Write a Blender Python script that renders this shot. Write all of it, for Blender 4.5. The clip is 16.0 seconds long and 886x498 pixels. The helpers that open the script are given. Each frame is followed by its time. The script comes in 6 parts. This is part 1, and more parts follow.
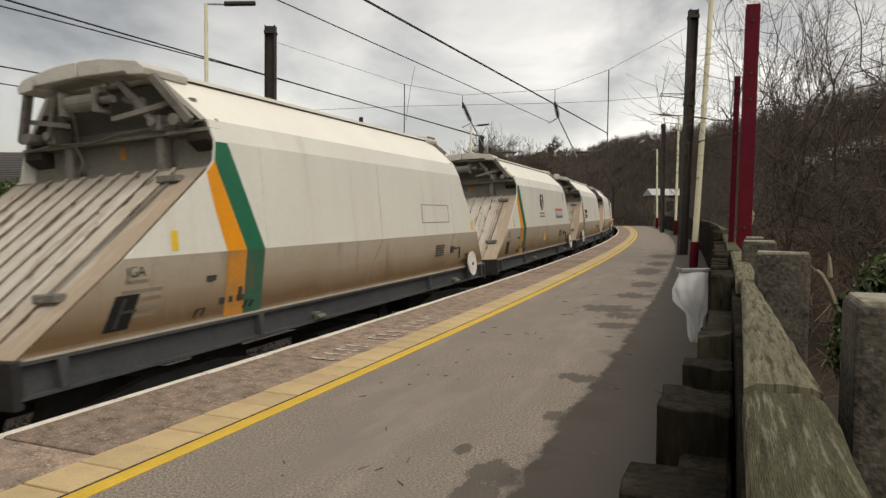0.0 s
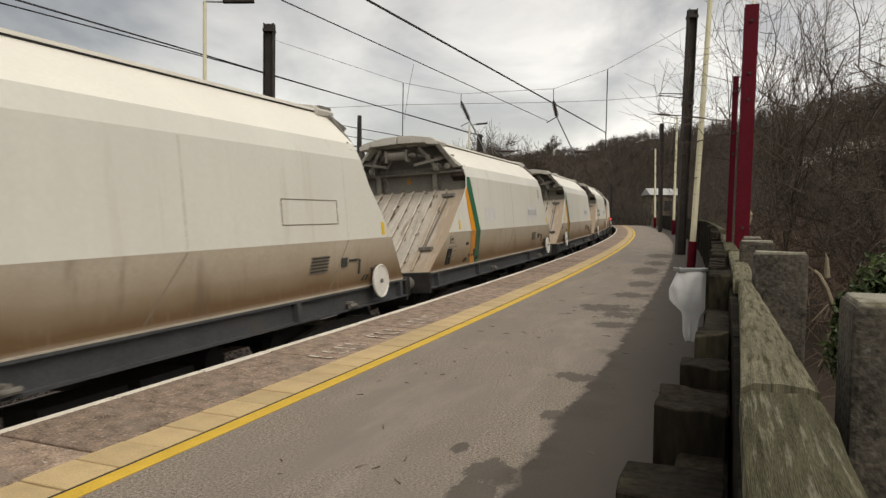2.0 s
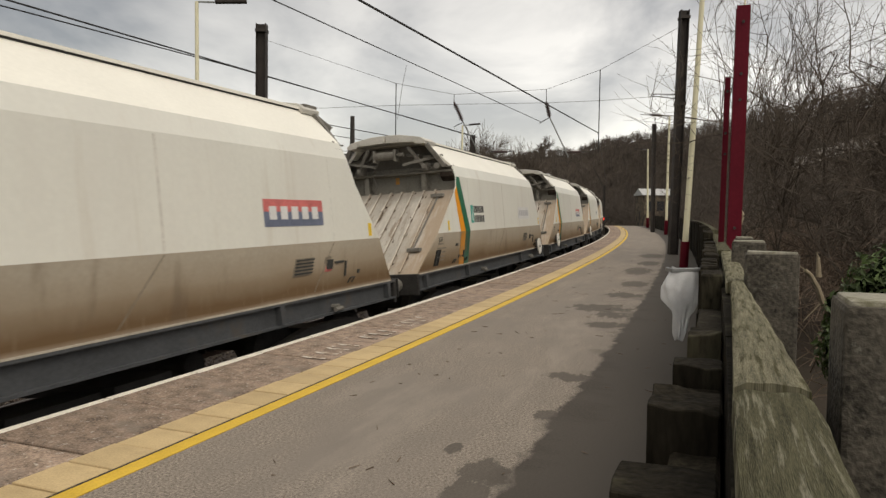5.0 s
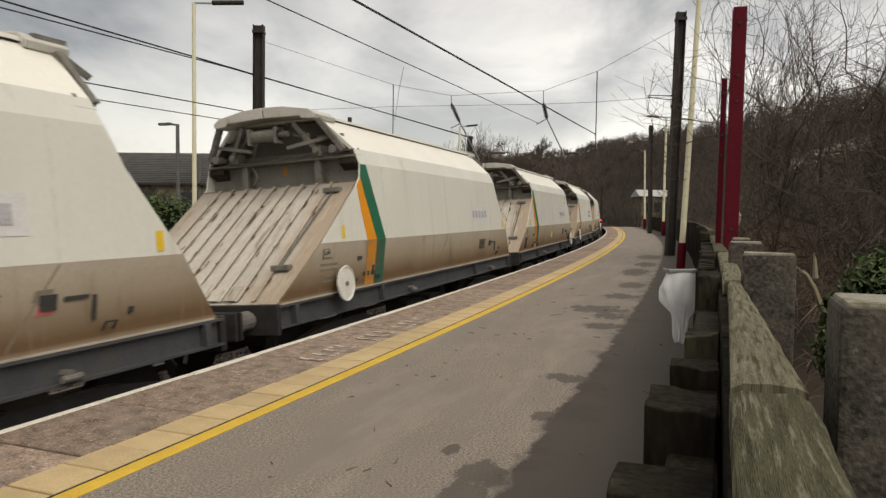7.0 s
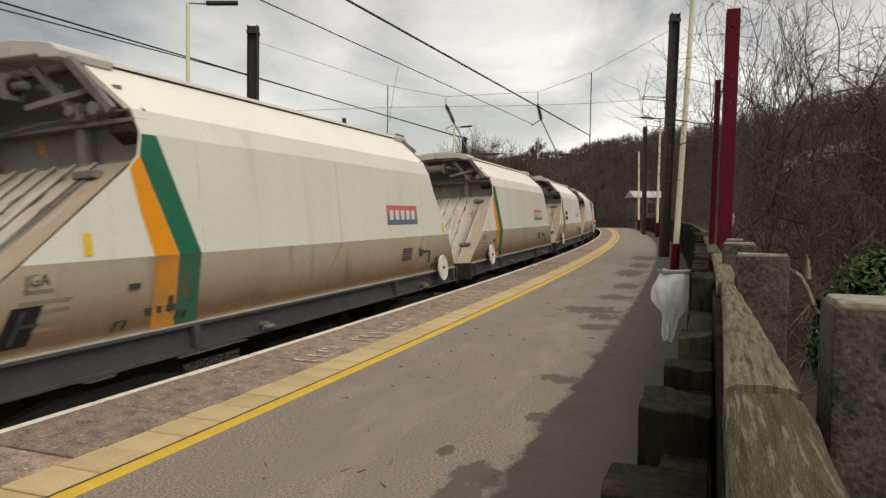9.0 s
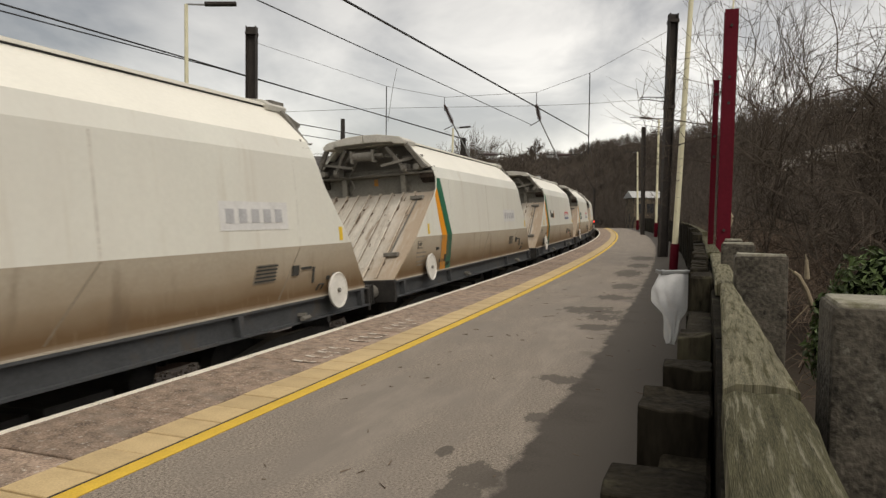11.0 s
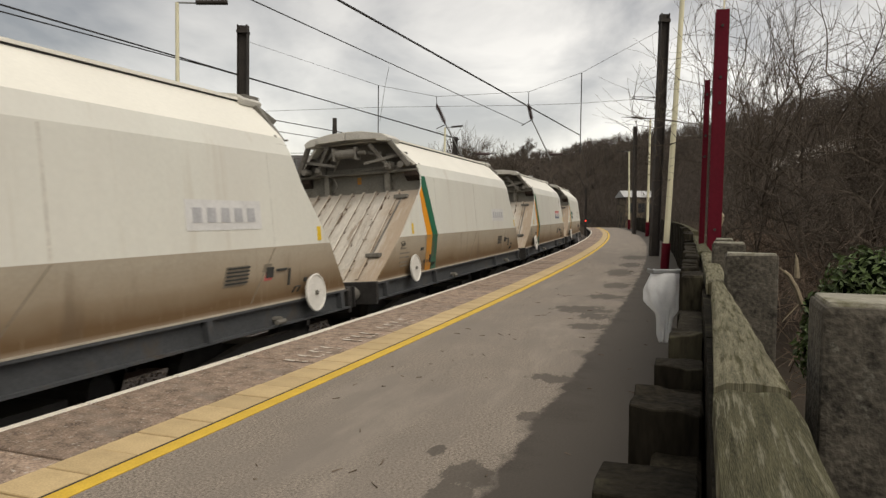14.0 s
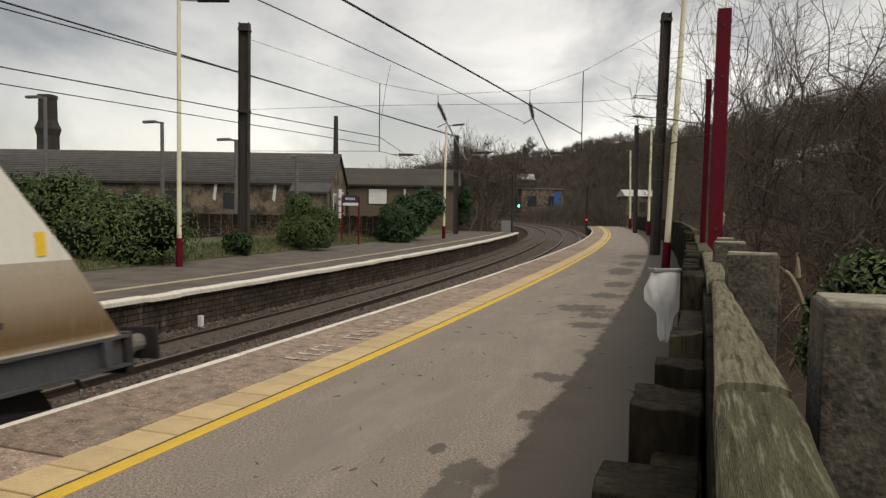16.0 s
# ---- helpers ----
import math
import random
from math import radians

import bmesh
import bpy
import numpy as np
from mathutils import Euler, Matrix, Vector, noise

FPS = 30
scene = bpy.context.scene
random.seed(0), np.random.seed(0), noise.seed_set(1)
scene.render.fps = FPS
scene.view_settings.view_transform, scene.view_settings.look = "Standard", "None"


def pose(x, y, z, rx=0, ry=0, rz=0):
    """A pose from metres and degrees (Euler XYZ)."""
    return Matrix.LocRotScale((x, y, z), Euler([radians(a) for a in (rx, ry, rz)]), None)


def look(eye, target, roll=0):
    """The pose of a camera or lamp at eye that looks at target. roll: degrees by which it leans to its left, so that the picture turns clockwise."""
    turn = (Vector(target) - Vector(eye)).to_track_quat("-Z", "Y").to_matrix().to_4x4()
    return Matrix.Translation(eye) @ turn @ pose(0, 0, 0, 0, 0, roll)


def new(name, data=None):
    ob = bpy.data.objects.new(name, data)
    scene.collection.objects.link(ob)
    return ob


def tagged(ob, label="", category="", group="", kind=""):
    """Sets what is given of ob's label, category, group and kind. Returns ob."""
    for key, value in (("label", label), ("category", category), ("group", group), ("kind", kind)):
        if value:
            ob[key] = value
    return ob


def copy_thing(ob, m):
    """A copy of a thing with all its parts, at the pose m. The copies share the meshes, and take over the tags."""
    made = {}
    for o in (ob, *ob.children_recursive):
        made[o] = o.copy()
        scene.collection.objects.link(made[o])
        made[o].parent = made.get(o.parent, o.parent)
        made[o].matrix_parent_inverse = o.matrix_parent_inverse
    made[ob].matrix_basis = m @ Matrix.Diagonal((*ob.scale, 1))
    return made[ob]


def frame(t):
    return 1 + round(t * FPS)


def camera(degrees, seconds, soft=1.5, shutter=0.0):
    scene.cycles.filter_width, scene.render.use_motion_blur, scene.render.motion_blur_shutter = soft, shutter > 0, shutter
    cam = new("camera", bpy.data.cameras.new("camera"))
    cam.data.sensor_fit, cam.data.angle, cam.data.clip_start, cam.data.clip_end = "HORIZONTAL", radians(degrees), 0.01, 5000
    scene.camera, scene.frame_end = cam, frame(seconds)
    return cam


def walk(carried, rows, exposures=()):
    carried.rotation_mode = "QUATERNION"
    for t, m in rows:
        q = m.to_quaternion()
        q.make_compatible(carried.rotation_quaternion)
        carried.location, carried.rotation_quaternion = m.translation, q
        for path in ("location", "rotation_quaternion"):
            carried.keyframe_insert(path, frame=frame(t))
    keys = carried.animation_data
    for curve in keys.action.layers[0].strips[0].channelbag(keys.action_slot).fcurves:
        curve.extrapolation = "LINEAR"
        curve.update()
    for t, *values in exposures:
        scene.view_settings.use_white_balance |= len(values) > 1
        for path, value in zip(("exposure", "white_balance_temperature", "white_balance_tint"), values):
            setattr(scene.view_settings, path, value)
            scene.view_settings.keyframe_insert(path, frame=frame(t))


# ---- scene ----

# ---- camera and its path: a hand-held phone that pans slowly on one spot ----
cam = camera(63.36, 16.0, soft=1.4, shutter=0.06)
EYE = (0.0, 0.0, 1.386)


def aim(yaw, down, roll):
    y, d = radians(yaw), radians(down)
    way = Vector((math.sin(y) * math.cos(d), math.cos(y) * math.cos(d), -math.sin(d)))
    return look(EYE, Vector(EYE) + way, ROLL_SIGN * roll)


ROLL_SIGN = 1
# seconds, yaw to the right, tilt down, roll (degrees)
PAN = [
    (0, -2.00, 3.08, 0.55),
    (0.5, -1.93, 3.11, 0.57),
    (1, -1.94, 3.15, 0.64),
    (1.5, -1.89, 3.16, 0.71),
    (2, -1.84, 3.18, 0.79),
    (2.5, -1.72, 3.20, 0.73),
    (3, -1.58, 3.21, 0.68),
    (3.5, -1.46, 3.18, 0.66),
    (4, -1.46, 3.19, 0.69),
    (6.5, -1.05, 3.02, 0.71),
    (7, -1.09, 3.03, 0.69),
    (7.5, -1.04, 3.06, 0.72),
    (8, -0.92, 3.05, 0.71),
    (8.5, -0.77, 2.98, 0.70),
    (9, -0.65, 2.95, 0.73),
    (11.5, -0.56, 2.90, 0.63),
    (12, -0.56, 2.91, 0.63),
    (12.5, -0.49, 2.96, 0.68),
    (13, -0.43, 2.98, 0.65),
    (13.5, -0.13, 2.97, 0.60),
    (14, 0.07, 2.95, 0.66),
    (14.5, -0.00, 2.95, 0.86),
    (15, -0.08, 2.97, 0.99),
    (15.5, -0.01, 3.04, 0.95),
    (16, -0.00, 3.08, 0.84),
]
walk(cam, [(t, aim(a, b, c)) for t, a, b, c in PAN], exposures=[(0, 0.0, 7300, 10), (16, 0.0, 7300, 10)])

# ---- world and sun: a bright overcast winter day ----
SUN_EL, SUN_AZ = 48.0, 150.0
world = bpy.data.worlds.new("overcast_sky")
scene.world = world
world.use_nodes = True
wn, wl = world.node_tree.nodes, world.node_tree.links
wn.clear()
w_out = wn.new("ShaderNodeOutputWorld")
sky = wn.new("ShaderNodeTexSky")
sky.sky_type, sky.sun_disc = "NISHITA", False
sky.sun_elevation, sky.sun_rotation = radians(SUN_EL), radians(SUN_AZ)
bg_sky, bg_cloud, add_bg = wn.new("ShaderNodeBackground"), wn.new("ShaderNodeBackground"), wn.new("ShaderNodeAddShader")
bg_sky.inputs[1].default_value = 0.03
wl.new(sky.outputs[0], bg_sky.inputs[0])
wc = wn.new("ShaderNodeTexCoord")
wsep = wn.new("ShaderNodeSeparateXYZ")
wl.new(wc.outputs["Generated"], wsep.inputs[0])
wmap = wn.new("ShaderNodeMapping")
wmap.inputs["Scale"].default_value = (2.2, 2.2, 4.4)
wl.new(wc.outputs["Generated"], wmap.inputs[0])
wnoise = wn.new("ShaderNodeTexNoise")
wnoise.inputs["Scale"].default_value, wnoise.inputs["Detail"].default_value, wnoise.inputs["Roughness"].default_value = 1.3, 6.0, 0.55
wnoise.inputs["Distortion"].default_value = 0.4
wl.new(wmap.outputs[0], wnoise.inputs[0])
wramp = wn.new("ShaderNodeValToRGB")
wramp.color_ramp.elements[0].position, wramp.color_ramp.elements[0].color = 0.38, (0.42, 0.425, 0.44, 1)
wramp.color_ramp.elements[1].position, wramp.color_ramp.elements[1].color = 0.62, (1.06, 1.06, 1.05, 1)
wl.new(wnoise.outputs["Fac"], wramp.inputs[0])
wgrad = wn.new("ShaderNodeValToRGB")
g = wgrad.color_ramp
g.elements[0].position, g.elements[0].color = 0.0, (1.12, 1.11, 1.08, 1)
g.elements[1].position, g.elements[1].color = 1.0, (1.55, 1.56, 1.58, 1)
for pos, val in ((0.09, 1.14), (0.20, 0.92), (0.32, 0.74), (0.55, 1.15)):
    e = g.elements.new(pos)
    e.color = (val, val, val * 1.01, 1)
wl.new(wsep.outputs["Z"], wgrad.inputs[0])
wmul = wn.new("ShaderNodeMix")
wmul.data_type, wmul.blend_type = "RGBA", "MULTIPLY"
wmul.inputs[0].default_value = 0.92
wl.new(wgrad.outputs[0], wmul.inputs[6])
wl.new(wramp.outputs[0], wmul.inputs[7])
wside = wn.new("ShaderNodeMapRange")
wside.inputs["From Min"].default_value, wside.inputs["From Max"].default_value = -0.6, 0.5
wside.inputs["To Min"].default_value, wside.inputs["To Max"].default_value = 0.56, 1.32
wl.new(wsep.outputs["X"], wside.inputs[0])
wmul2 = wn.new("ShaderNodeMix")
wmul2.data_type, wmul2.blend_type = "RGBA", "MULTIPLY"
wmul2.inputs[0].default_value = 1.0
wl.new(wmul.outputs[2], wmul2.inputs[6])
wl.new(wside.outputs[0], wmul2.inputs[7])
wl.new(wmul2.outputs[2], bg_cloud.inputs[0])
bg_cloud.inputs[1].default_value = 0.85
wl.new(bg_sky.outputs[0], add_bg.inputs[0])
wl.new(bg_cloud.outputs[0], add_bg.inputs[1])
wl.new(add_bg.outputs[0], w_out.inputs[0])

sun = new("sun", bpy.data.lights.new("sun", "SUN"))
sun.data.energy, sun.data.angle, sun.data.color = 1.1, radians(35), (1.0, 0.96, 0.9)
az, el = radians(SUN_AZ), radians(SUN_EL)
sun.matrix_world = look((math.sin(az) * math.cos(el) * 50, math.cos(az) * math.cos(el) * 50, math.sin(el) * 50), (0, 0, 0))


# ---- materials ----
def mat(name, base, rough=0.8, vary=0.25, scale=6.0, fine=60.0, bump=0.15, metal=0.0, spot=None, spot_at=0.62, spot_scale=2.0, stretch=(1, 1, 1), coord="Object", island=0.0, randomness=0.0, spec=0.25):
    """Base colour with two scales of variation, bump, and optional patches of a second colour."""
    m = bpy.data.materials.new(name)
    m.use_nodes = True
    n, l = m.node_tree.nodes, m.node_tree.links
    b = n["Principled BSDF"]
    b.inputs["Roughness"].default_value, b.inputs["Metallic"].default_value = rough, metal
    b.inputs["Specular IOR Level"].default_value = spec
    tc = n.new("ShaderNodeTexCoord")
    mp = n.new("ShaderNodeMapping")
    mp.inputs["Scale"].default_value = stretch
    l.new(tc.outputs[coord], mp.inputs[0])

    def noise_at(sc, det=5.0):
        t = n.new("ShaderNodeTexNoise")
        t.inputs["Scale"].default_value, t.inputs["Detail"].default_value = sc, det
        l.new(mp.outputs[0], t.inputs[0])
        return t

    big, small = noise_at(scale), noise_at(fine, 3.0)
    mix = n.new("ShaderNodeMath")
    mix.operation = "MULTIPLY_ADD"
    l.new(small.outputs["Fac"], mix.inputs[0])
    mix.inputs[1].default_value = 0.5
    half = n.new("ShaderNodeMath")
    half.operation = "MULTIPLY"
    half.inputs[1].default_value = 0.5
    l.new(big.outputs["Fac"], half.inputs[0])
    l.new(half.outputs[0], mix.inputs[2])
    r = n.new("ShaderNodeValToRGB")
    lo, hi = [max(0, c * (1 - vary)) for c in base], [min(1, c * (1 + vary)) for c in base]
    r.color_ramp.elements[0].position, r.color_ramp.elements[0].color = 0.33, (*lo, 1)
    r.color_ramp.elements[1].position, r.color_ramp.elements[1].color = 0.67, (*hi, 1)
    l.new(mix.outputs[0], r.inputs[0])
    col = r.outputs[0]
    if spot:
        sp = noise_at(spot_scale, 8.0)
        sp.inputs["Roughness"].default_value = 0.65
        sr = n.new("ShaderNodeValToRGB")
        sr.color_ramp.elements[0].position, sr.color_ramp.elements[1].position = spot_at - 0.05, spot_at + 0.06
        l.new(sp.outputs["Fac"], sr.inputs[0])
        mx = n.new("ShaderNodeMix")
        mx.data_type = "RGBA"
        l.new(sr.outputs[0], mx.inputs[0])
        l.new(col, mx.inputs[6])
        mx.inputs[7].default_value = (*spot, 1)
        col = mx.outputs[2]
    if island or randomness:
        hs = n.new("ShaderNodeHueSaturation")
        src = n.new("ShaderNodeNewGeometry").outputs["Random Per Island"] if island else n.new("ShaderNodeObjectInfo").outputs["Random"]
        mr = n.new("ShaderNodeMapRange")
        k = island or randomness
        mr.inputs["To Min"].default_value, mr.inputs["To Max"].default_value = 1 - k, 1 + k
        l.new(src, mr.inputs[0])
        l.new(mr.outputs[0], hs.inputs["Value"])
        l.new(col, hs.inputs["Color"])
        col = hs.outputs[0]
    l.new(col, b.inputs["Base Color"])
    if bump:
        bp = n.new("ShaderNodeBump")
        bp.inputs["Strength"].default_value, bp.inputs["Distance"].default_value = bump, 0.02
        l.new(mix.outputs[0], bp.inputs["Height"])
        l.new(bp.outputs[0], b.inputs["Normal"])
    return m


def glow(name, colour, strength):
    m = bpy.data.materials.new(name)
    m.use_nodes = True
    b = m.node_tree.nodes["Principled BSDF"]
    b.inputs["Base Color"].default_value = (*colour, 1)
    b.inputs["Emission Color"].default_value = (*colour, 1)
    b.inputs["Emission Strength"].default_value = strength
    return m


def mixed(m, colour, fac_socket_maker):
    """Lays a second colour over a material where the mask made by fac_socket_maker(nodes, links) is 1."""
    n, l = m.node_tree.nodes, m.node_tree.links
    b = n["Principled BSDF"]
    old = b.inputs["Base Color"].links[0].from_socket
    mx = n.new("ShaderNodeMix")
    mx.data_type = "RGBA"
    l.new(fac_socket_maker(n, l), mx.inputs[0])
    l.new(old, mx.inputs[6])
    mx.inputs[7].default_value = (*colour, 1)
    l.new(mx.outputs[2], b.inputs["Base Color"])
    return m


def band_mask(lo, hi, axis="Z", wobble=0.1, scale=3.0, coord="Object", stretch=(1, 1, 1), top=1.0):
    """A mask that runs from 0 at lo to top at hi along an axis, with a ragged edge."""
    def make(n, l):
        tc = n.new("ShaderNodeTexCoord")
        sp = n.new("ShaderNodeSeparateXYZ")
        l.new(tc.outputs[coord], sp.inputs[0])
        mp = n.new("ShaderNodeMapping")
        mp.inputs["Scale"].default_value = stretch
        l.new(tc.outputs[coord], mp.inputs[0])
        t = n.new("ShaderNodeTexNoise")
        t.inputs["Scale"].default_value, t.inputs["Detail"].default_value = scale, 7.0
        t.inputs["Roughness"].default_value = 0.6
        l.new(mp.outputs[0], t.inputs[0])
        ma = n.new("ShaderNodeMath")
        ma.operation = "MULTIPLY_ADD"
        l.new(t.outputs["Fac"], ma.inputs[0])
        ma.inputs[1].default_value = wobble * 2
        l.new(sp.outputs[axis], ma.inputs[2])
        mr = n.new("ShaderNodeMapRange")
        mr.inputs["From Min"].default_value, mr.inputs["From Max"].default_value = lo + wobble, hi + wobble
        mr.inputs["To Max"].default_value = top
        l.new(ma.outputs[0], mr.inputs[0])
        return mr.outputs[0]
    return make


def blotch_mask(scale, at, width=0.05, stretch=(1, 1, 1), coord="Object", top=1.0):
    def make(n, l):
        tc = n.new("ShaderNodeTexCoord")
        mp = n.new("ShaderNodeMapping")
        mp.inputs["Scale"].default_value = stretch
        l.new(tc.outputs[coord], mp.inputs[0])
        t = n.new("ShaderNodeTexNoise")
        t.inputs["Scale"].default_value, t.inputs["Detail"].default_value, t.inputs["Roughness"].default_value = scale, 8.0, 0.62
        l.new(mp.outputs[0], t.inputs[0])
        mr = n.new("ShaderNodeMapRange")
        mr.inputs["From Min"].default_value, mr.inputs["From Max"].default_value = at - width, at + width
        mr.inputs["To Max"].default_value = top
        l.new(t.outputs["Fac"], mr.inputs[0])
        return mr.outputs[0]
    return make


M = {}
M["asphalt"] = mat("asphalt", (0.222, 0.188, 0.154), 0.85, 0.85, 60, 150, 0.03, coord="UV", spec=0.2, spot=(0.40, 0.35, 0.29), spot_at=0.645, spot_scale=52)
mixed(M["asphalt"], (0.205, 0.176, 0.148), blotch_mask(0.6, 0.53, 0.07, (0.6, 1.3, 1), "UV", 0.9))
mixed(M["asphalt"], (0.33, 0.285, 0.235), blotch_mask(1.6, 0.58, 0.06, (0.35, 1.3, 1), "UV", 0.3))
mixed(M["asphalt"], (0.17, 0.147, 0.124), blotch_mask(2.2, 0.57, 0.12, (0.6, 1.2, 1), "UV", 0.4))
# ragged dark band along the fence side, with tongues reaching out
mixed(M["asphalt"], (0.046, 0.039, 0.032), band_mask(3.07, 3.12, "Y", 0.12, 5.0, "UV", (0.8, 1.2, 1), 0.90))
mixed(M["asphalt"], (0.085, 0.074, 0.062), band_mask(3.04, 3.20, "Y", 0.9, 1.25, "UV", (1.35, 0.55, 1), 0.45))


def stain_mask(stains, top=0.85):
    """Damp stains: ragged ovals at (along, across) with their half sizes."""
    def make(n, l):
        tc = n.new("ShaderNodeTexCoord")
        sp = n.new("ShaderNodeSeparateXYZ")
        l.new(tc.outputs["UV"], sp.inputs[0])
        t = n.new("ShaderNodeTexNoise")
        t.inputs["Scale"].default_value, t.inputs["Detail"].default_value, t.inputs["Roughness"].default_value = 7.0, 8.0, 0.7
        mp = n.new("ShaderNodeMapping")
        mp.inputs["Scale"].default_value = (0.6, 1.3, 1)
        l.new(tc.outputs["UV"], mp.inputs[0])
        l.new(mp.outputs[0], t.inputs[0])

        def op(kind, a, b):
            m = n.new("ShaderNodeMath")
            m.operation = kind
            for i, v in enumerate((a, b)):
                if isinstance(v, (int, float)):
                    m.inputs[i].default_value = v
                else:
                    l.new(v, m.inputs[i])
            return m.outputs[0]
        worst = None
        for s_, o, rs, ro in stains:
            a = op("DIVIDE", op("SUBTRACT", sp.outputs["X"], s_), rs)
            b = op("DIVIDE", op("SUBTRACT", sp.outputs["Y"], o), ro)
            d = op("ADD", op("MULTIPLY", a, a), op("MULTIPLY", b, b))
            worst = d if worst is None else op("MINIMUM", worst, d)
        ragged = op("ADD", worst, op("MULTIPLY", op("SUBTRACT", t.outputs["Fac"], 0.5), 5.5))
        mr = n.new("ShaderNodeMapRange")
        mr.inputs["From Min"].default_value, mr.inputs["From Max"].default_value = 1.15, 0.75
        mr.inputs["To Max"].default_value = top
        l.new(ragged, mr.inputs[0])
        return mr.outputs[0]
    return make


# along the platform, across it, half length, half width
STAINS = ((11.85, 2.60, 0.42, 0.42), (11.2, 2.85, 0.3, 0.25), (10.3, 2.88, 0.26, 0.26), (7.38, 2.96, 0.16, 0.2), (5.0, 2.96, 0.22, 0.14), (4.75, 2.95, 0.2, 0.12), (5.32, 2.68, 0.09, 0.05), (6.2, 3.02, 0.12, 0.08), (13.6, 2.75, 0.4, 0.3), (15.6, 2.78, 0.6, 0.26), (18.8, 2.62, 1.1, 0.32), (21.5, 2.75, 0.9, 0.3), (25.0, 2.7, 1.2, 0.4))
mixed(M["asphalt"], (0.075, 0.064, 0.053), stain_mask(STAINS, 0.78))
M["coping"] = mat("worn red-brown concrete", (0.25, 0.185, 0.14), 0.9, 0.68, 7, 60, 0.7, spot=(0.48, 0.43, 0.37), spot_at=0.63, spot_scale=22, randomness=0.16)
mixed(M["coping"], (0.20, 0.165, 0.135), blotch_mask(1.6, 0.55, 0.05, (1, 1, 1), "Object", 0.6))
M["nosing"] = mat("worn white paint", (0.62, 0.58, 0.5), 0.8, 0.2, 8, 60, 0.2, spot=(0.25, 0.2, 0.16), spot_at=0.64, spot_scale=9)
M["tactile"] = mat("beige tactile concrete", (0.47, 0.35, 0.19), 0.85, 0.18, 5, 90, 0.25, spot=(0.36, 0.27, 0.15), spot_at=0.66, spot_scale=5, randomness=0.08)
M["yellow_line"] = mat("worn yellow paint", (0.60, 0.39, 0.05), 0.7, 0.15, 5, 80, 0.2, spot=(0.3, 0.22, 0.06), spot_at=0.68, spot_scale=7)
M["pale_line"] = mat("worn pale line paint", (0.36, 0.31, 0.21), 0.8, 0.25, 3, 60, 0.2, spot=(0.2, 0.17, 0.12), spot_at=0.6, spot_scale=3)
M["joint"] = mat("black bitumen joint", (0.03, 0.028, 0.025), 0.8, 0.3, 9, 60)
M["brick_wall"] = mat("sooty brick courses", (0.062, 0.047, 0.038), 0.9, 0.55, 1.4, 14, 0.3, coord="UV", spot=(0.15, 0.135, 0.12), spot_at=0.67, spot_scale=1.6, stretch=(1.0, 0.35, 1), spec=0.1)


def brick_joints(m):
    """Recessed dark joints between the brick courses, in metres of the wall's own map."""
    n, l = m.node_tree.nodes, m.node_tree.links
    b = n["Principled BSDF"]
    tc, bt = n.new("ShaderNodeTexCoord"), n.new("ShaderNodeTexBrick")
    l.new(tc.outputs["UV"], bt.inputs["Vector"])
    bt.inputs["Scale"].default_value = 1.0
    bt.inputs["Brick Width"].default_value, bt.inputs["Row Height"].default_value, bt.inputs["Mortar Size"].default_value = 0.30, 0.125, 0.012
    bt.inputs["Color1"].default_value, bt.inputs["Color2"].default_value, bt.inputs["Mortar"].default_value = (1.25, 1.2, 1.15, 1), (0.7, 0.7, 0.7, 1), (0.28, 0.28, 0.28, 1)
    mx = n.new("ShaderNodeMix")
    mx.data_type, mx.blend_type = "RGBA", "MULTIPLY"
    mx.inputs[0].default_value = 1.0
    l.new(b.inputs["Base Color"].links[0].from_socket, mx.inputs[6])
    l.new(bt.outputs["Color"], mx.inputs[7])
    l.new(mx.outputs[2], b.inputs["Base Color"])


brick_joints(M["brick_wall"])
M["brick_dark"] = mat("sooty brick", (0.03, 0.024, 0.02), 0.9, 0.6, 2.5, 12, 0.9, spot=(0.085, 0.065, 0.05), spot_at=0.64, spot_scale=2.0, stretch=(0.9, 0.9, 6), spec=0.1)
M["ballast"] = mat("ballast", (0.072, 0.058, 0.048), 0.95, 0.5, 9, 26, 1.0, spot=(0.15, 0.13, 0.11), spot_at=0.65, spot_scale=16)
M["stone_bits"] = mat("ballast stones", (0.125, 0.10, 0.082), 0.95, 0.25, 8, 40, 0.3, island=0.5)
M["rail"] = mat("rusty rail", (0.045, 0.03, 0.024), 0.6, 0.3, 8, 60, 0.2)
M["rail_top"] = mat("worn rail head", (0.13, 0.11, 0.095), 0.45, 0.15, 8, 60, 0.05, metal=0.6)
M["sleeper"] = mat("old concrete sleeper", (0.07, 0.057, 0.047), 0.9, 0.3, 5, 60, 0.3)
M["soil"] = mat("dark winter soil and leaf litter", (0.052, 0.042, 0.034), 0.95, 0.5, 0.8, 14, 0.8, spot=(0.058, 0.049, 0.039), spot_at=0.55, spot_scale=0.3, spec=0.0)
M["grass"] = mat("winter grass", (0.07, 0.085, 0.032), 0.9, 0.4, 3, 60, 0.6, spot=(0.09, 0.074, 0.042), spot_at=0.55, spot_scale=2, island=0.35)
M["white"] = mat("cream wagon paint", (0.655, 0.65, 0.585), 0.42, 0.05, 0.9, 20, 0.03)
mixed(M["white"], (0.60, 0.575, 0.52), blotch_mask(0.7, 0.56, 0.16, (1.6, 1.6, 0.25), "Object", 0.6))
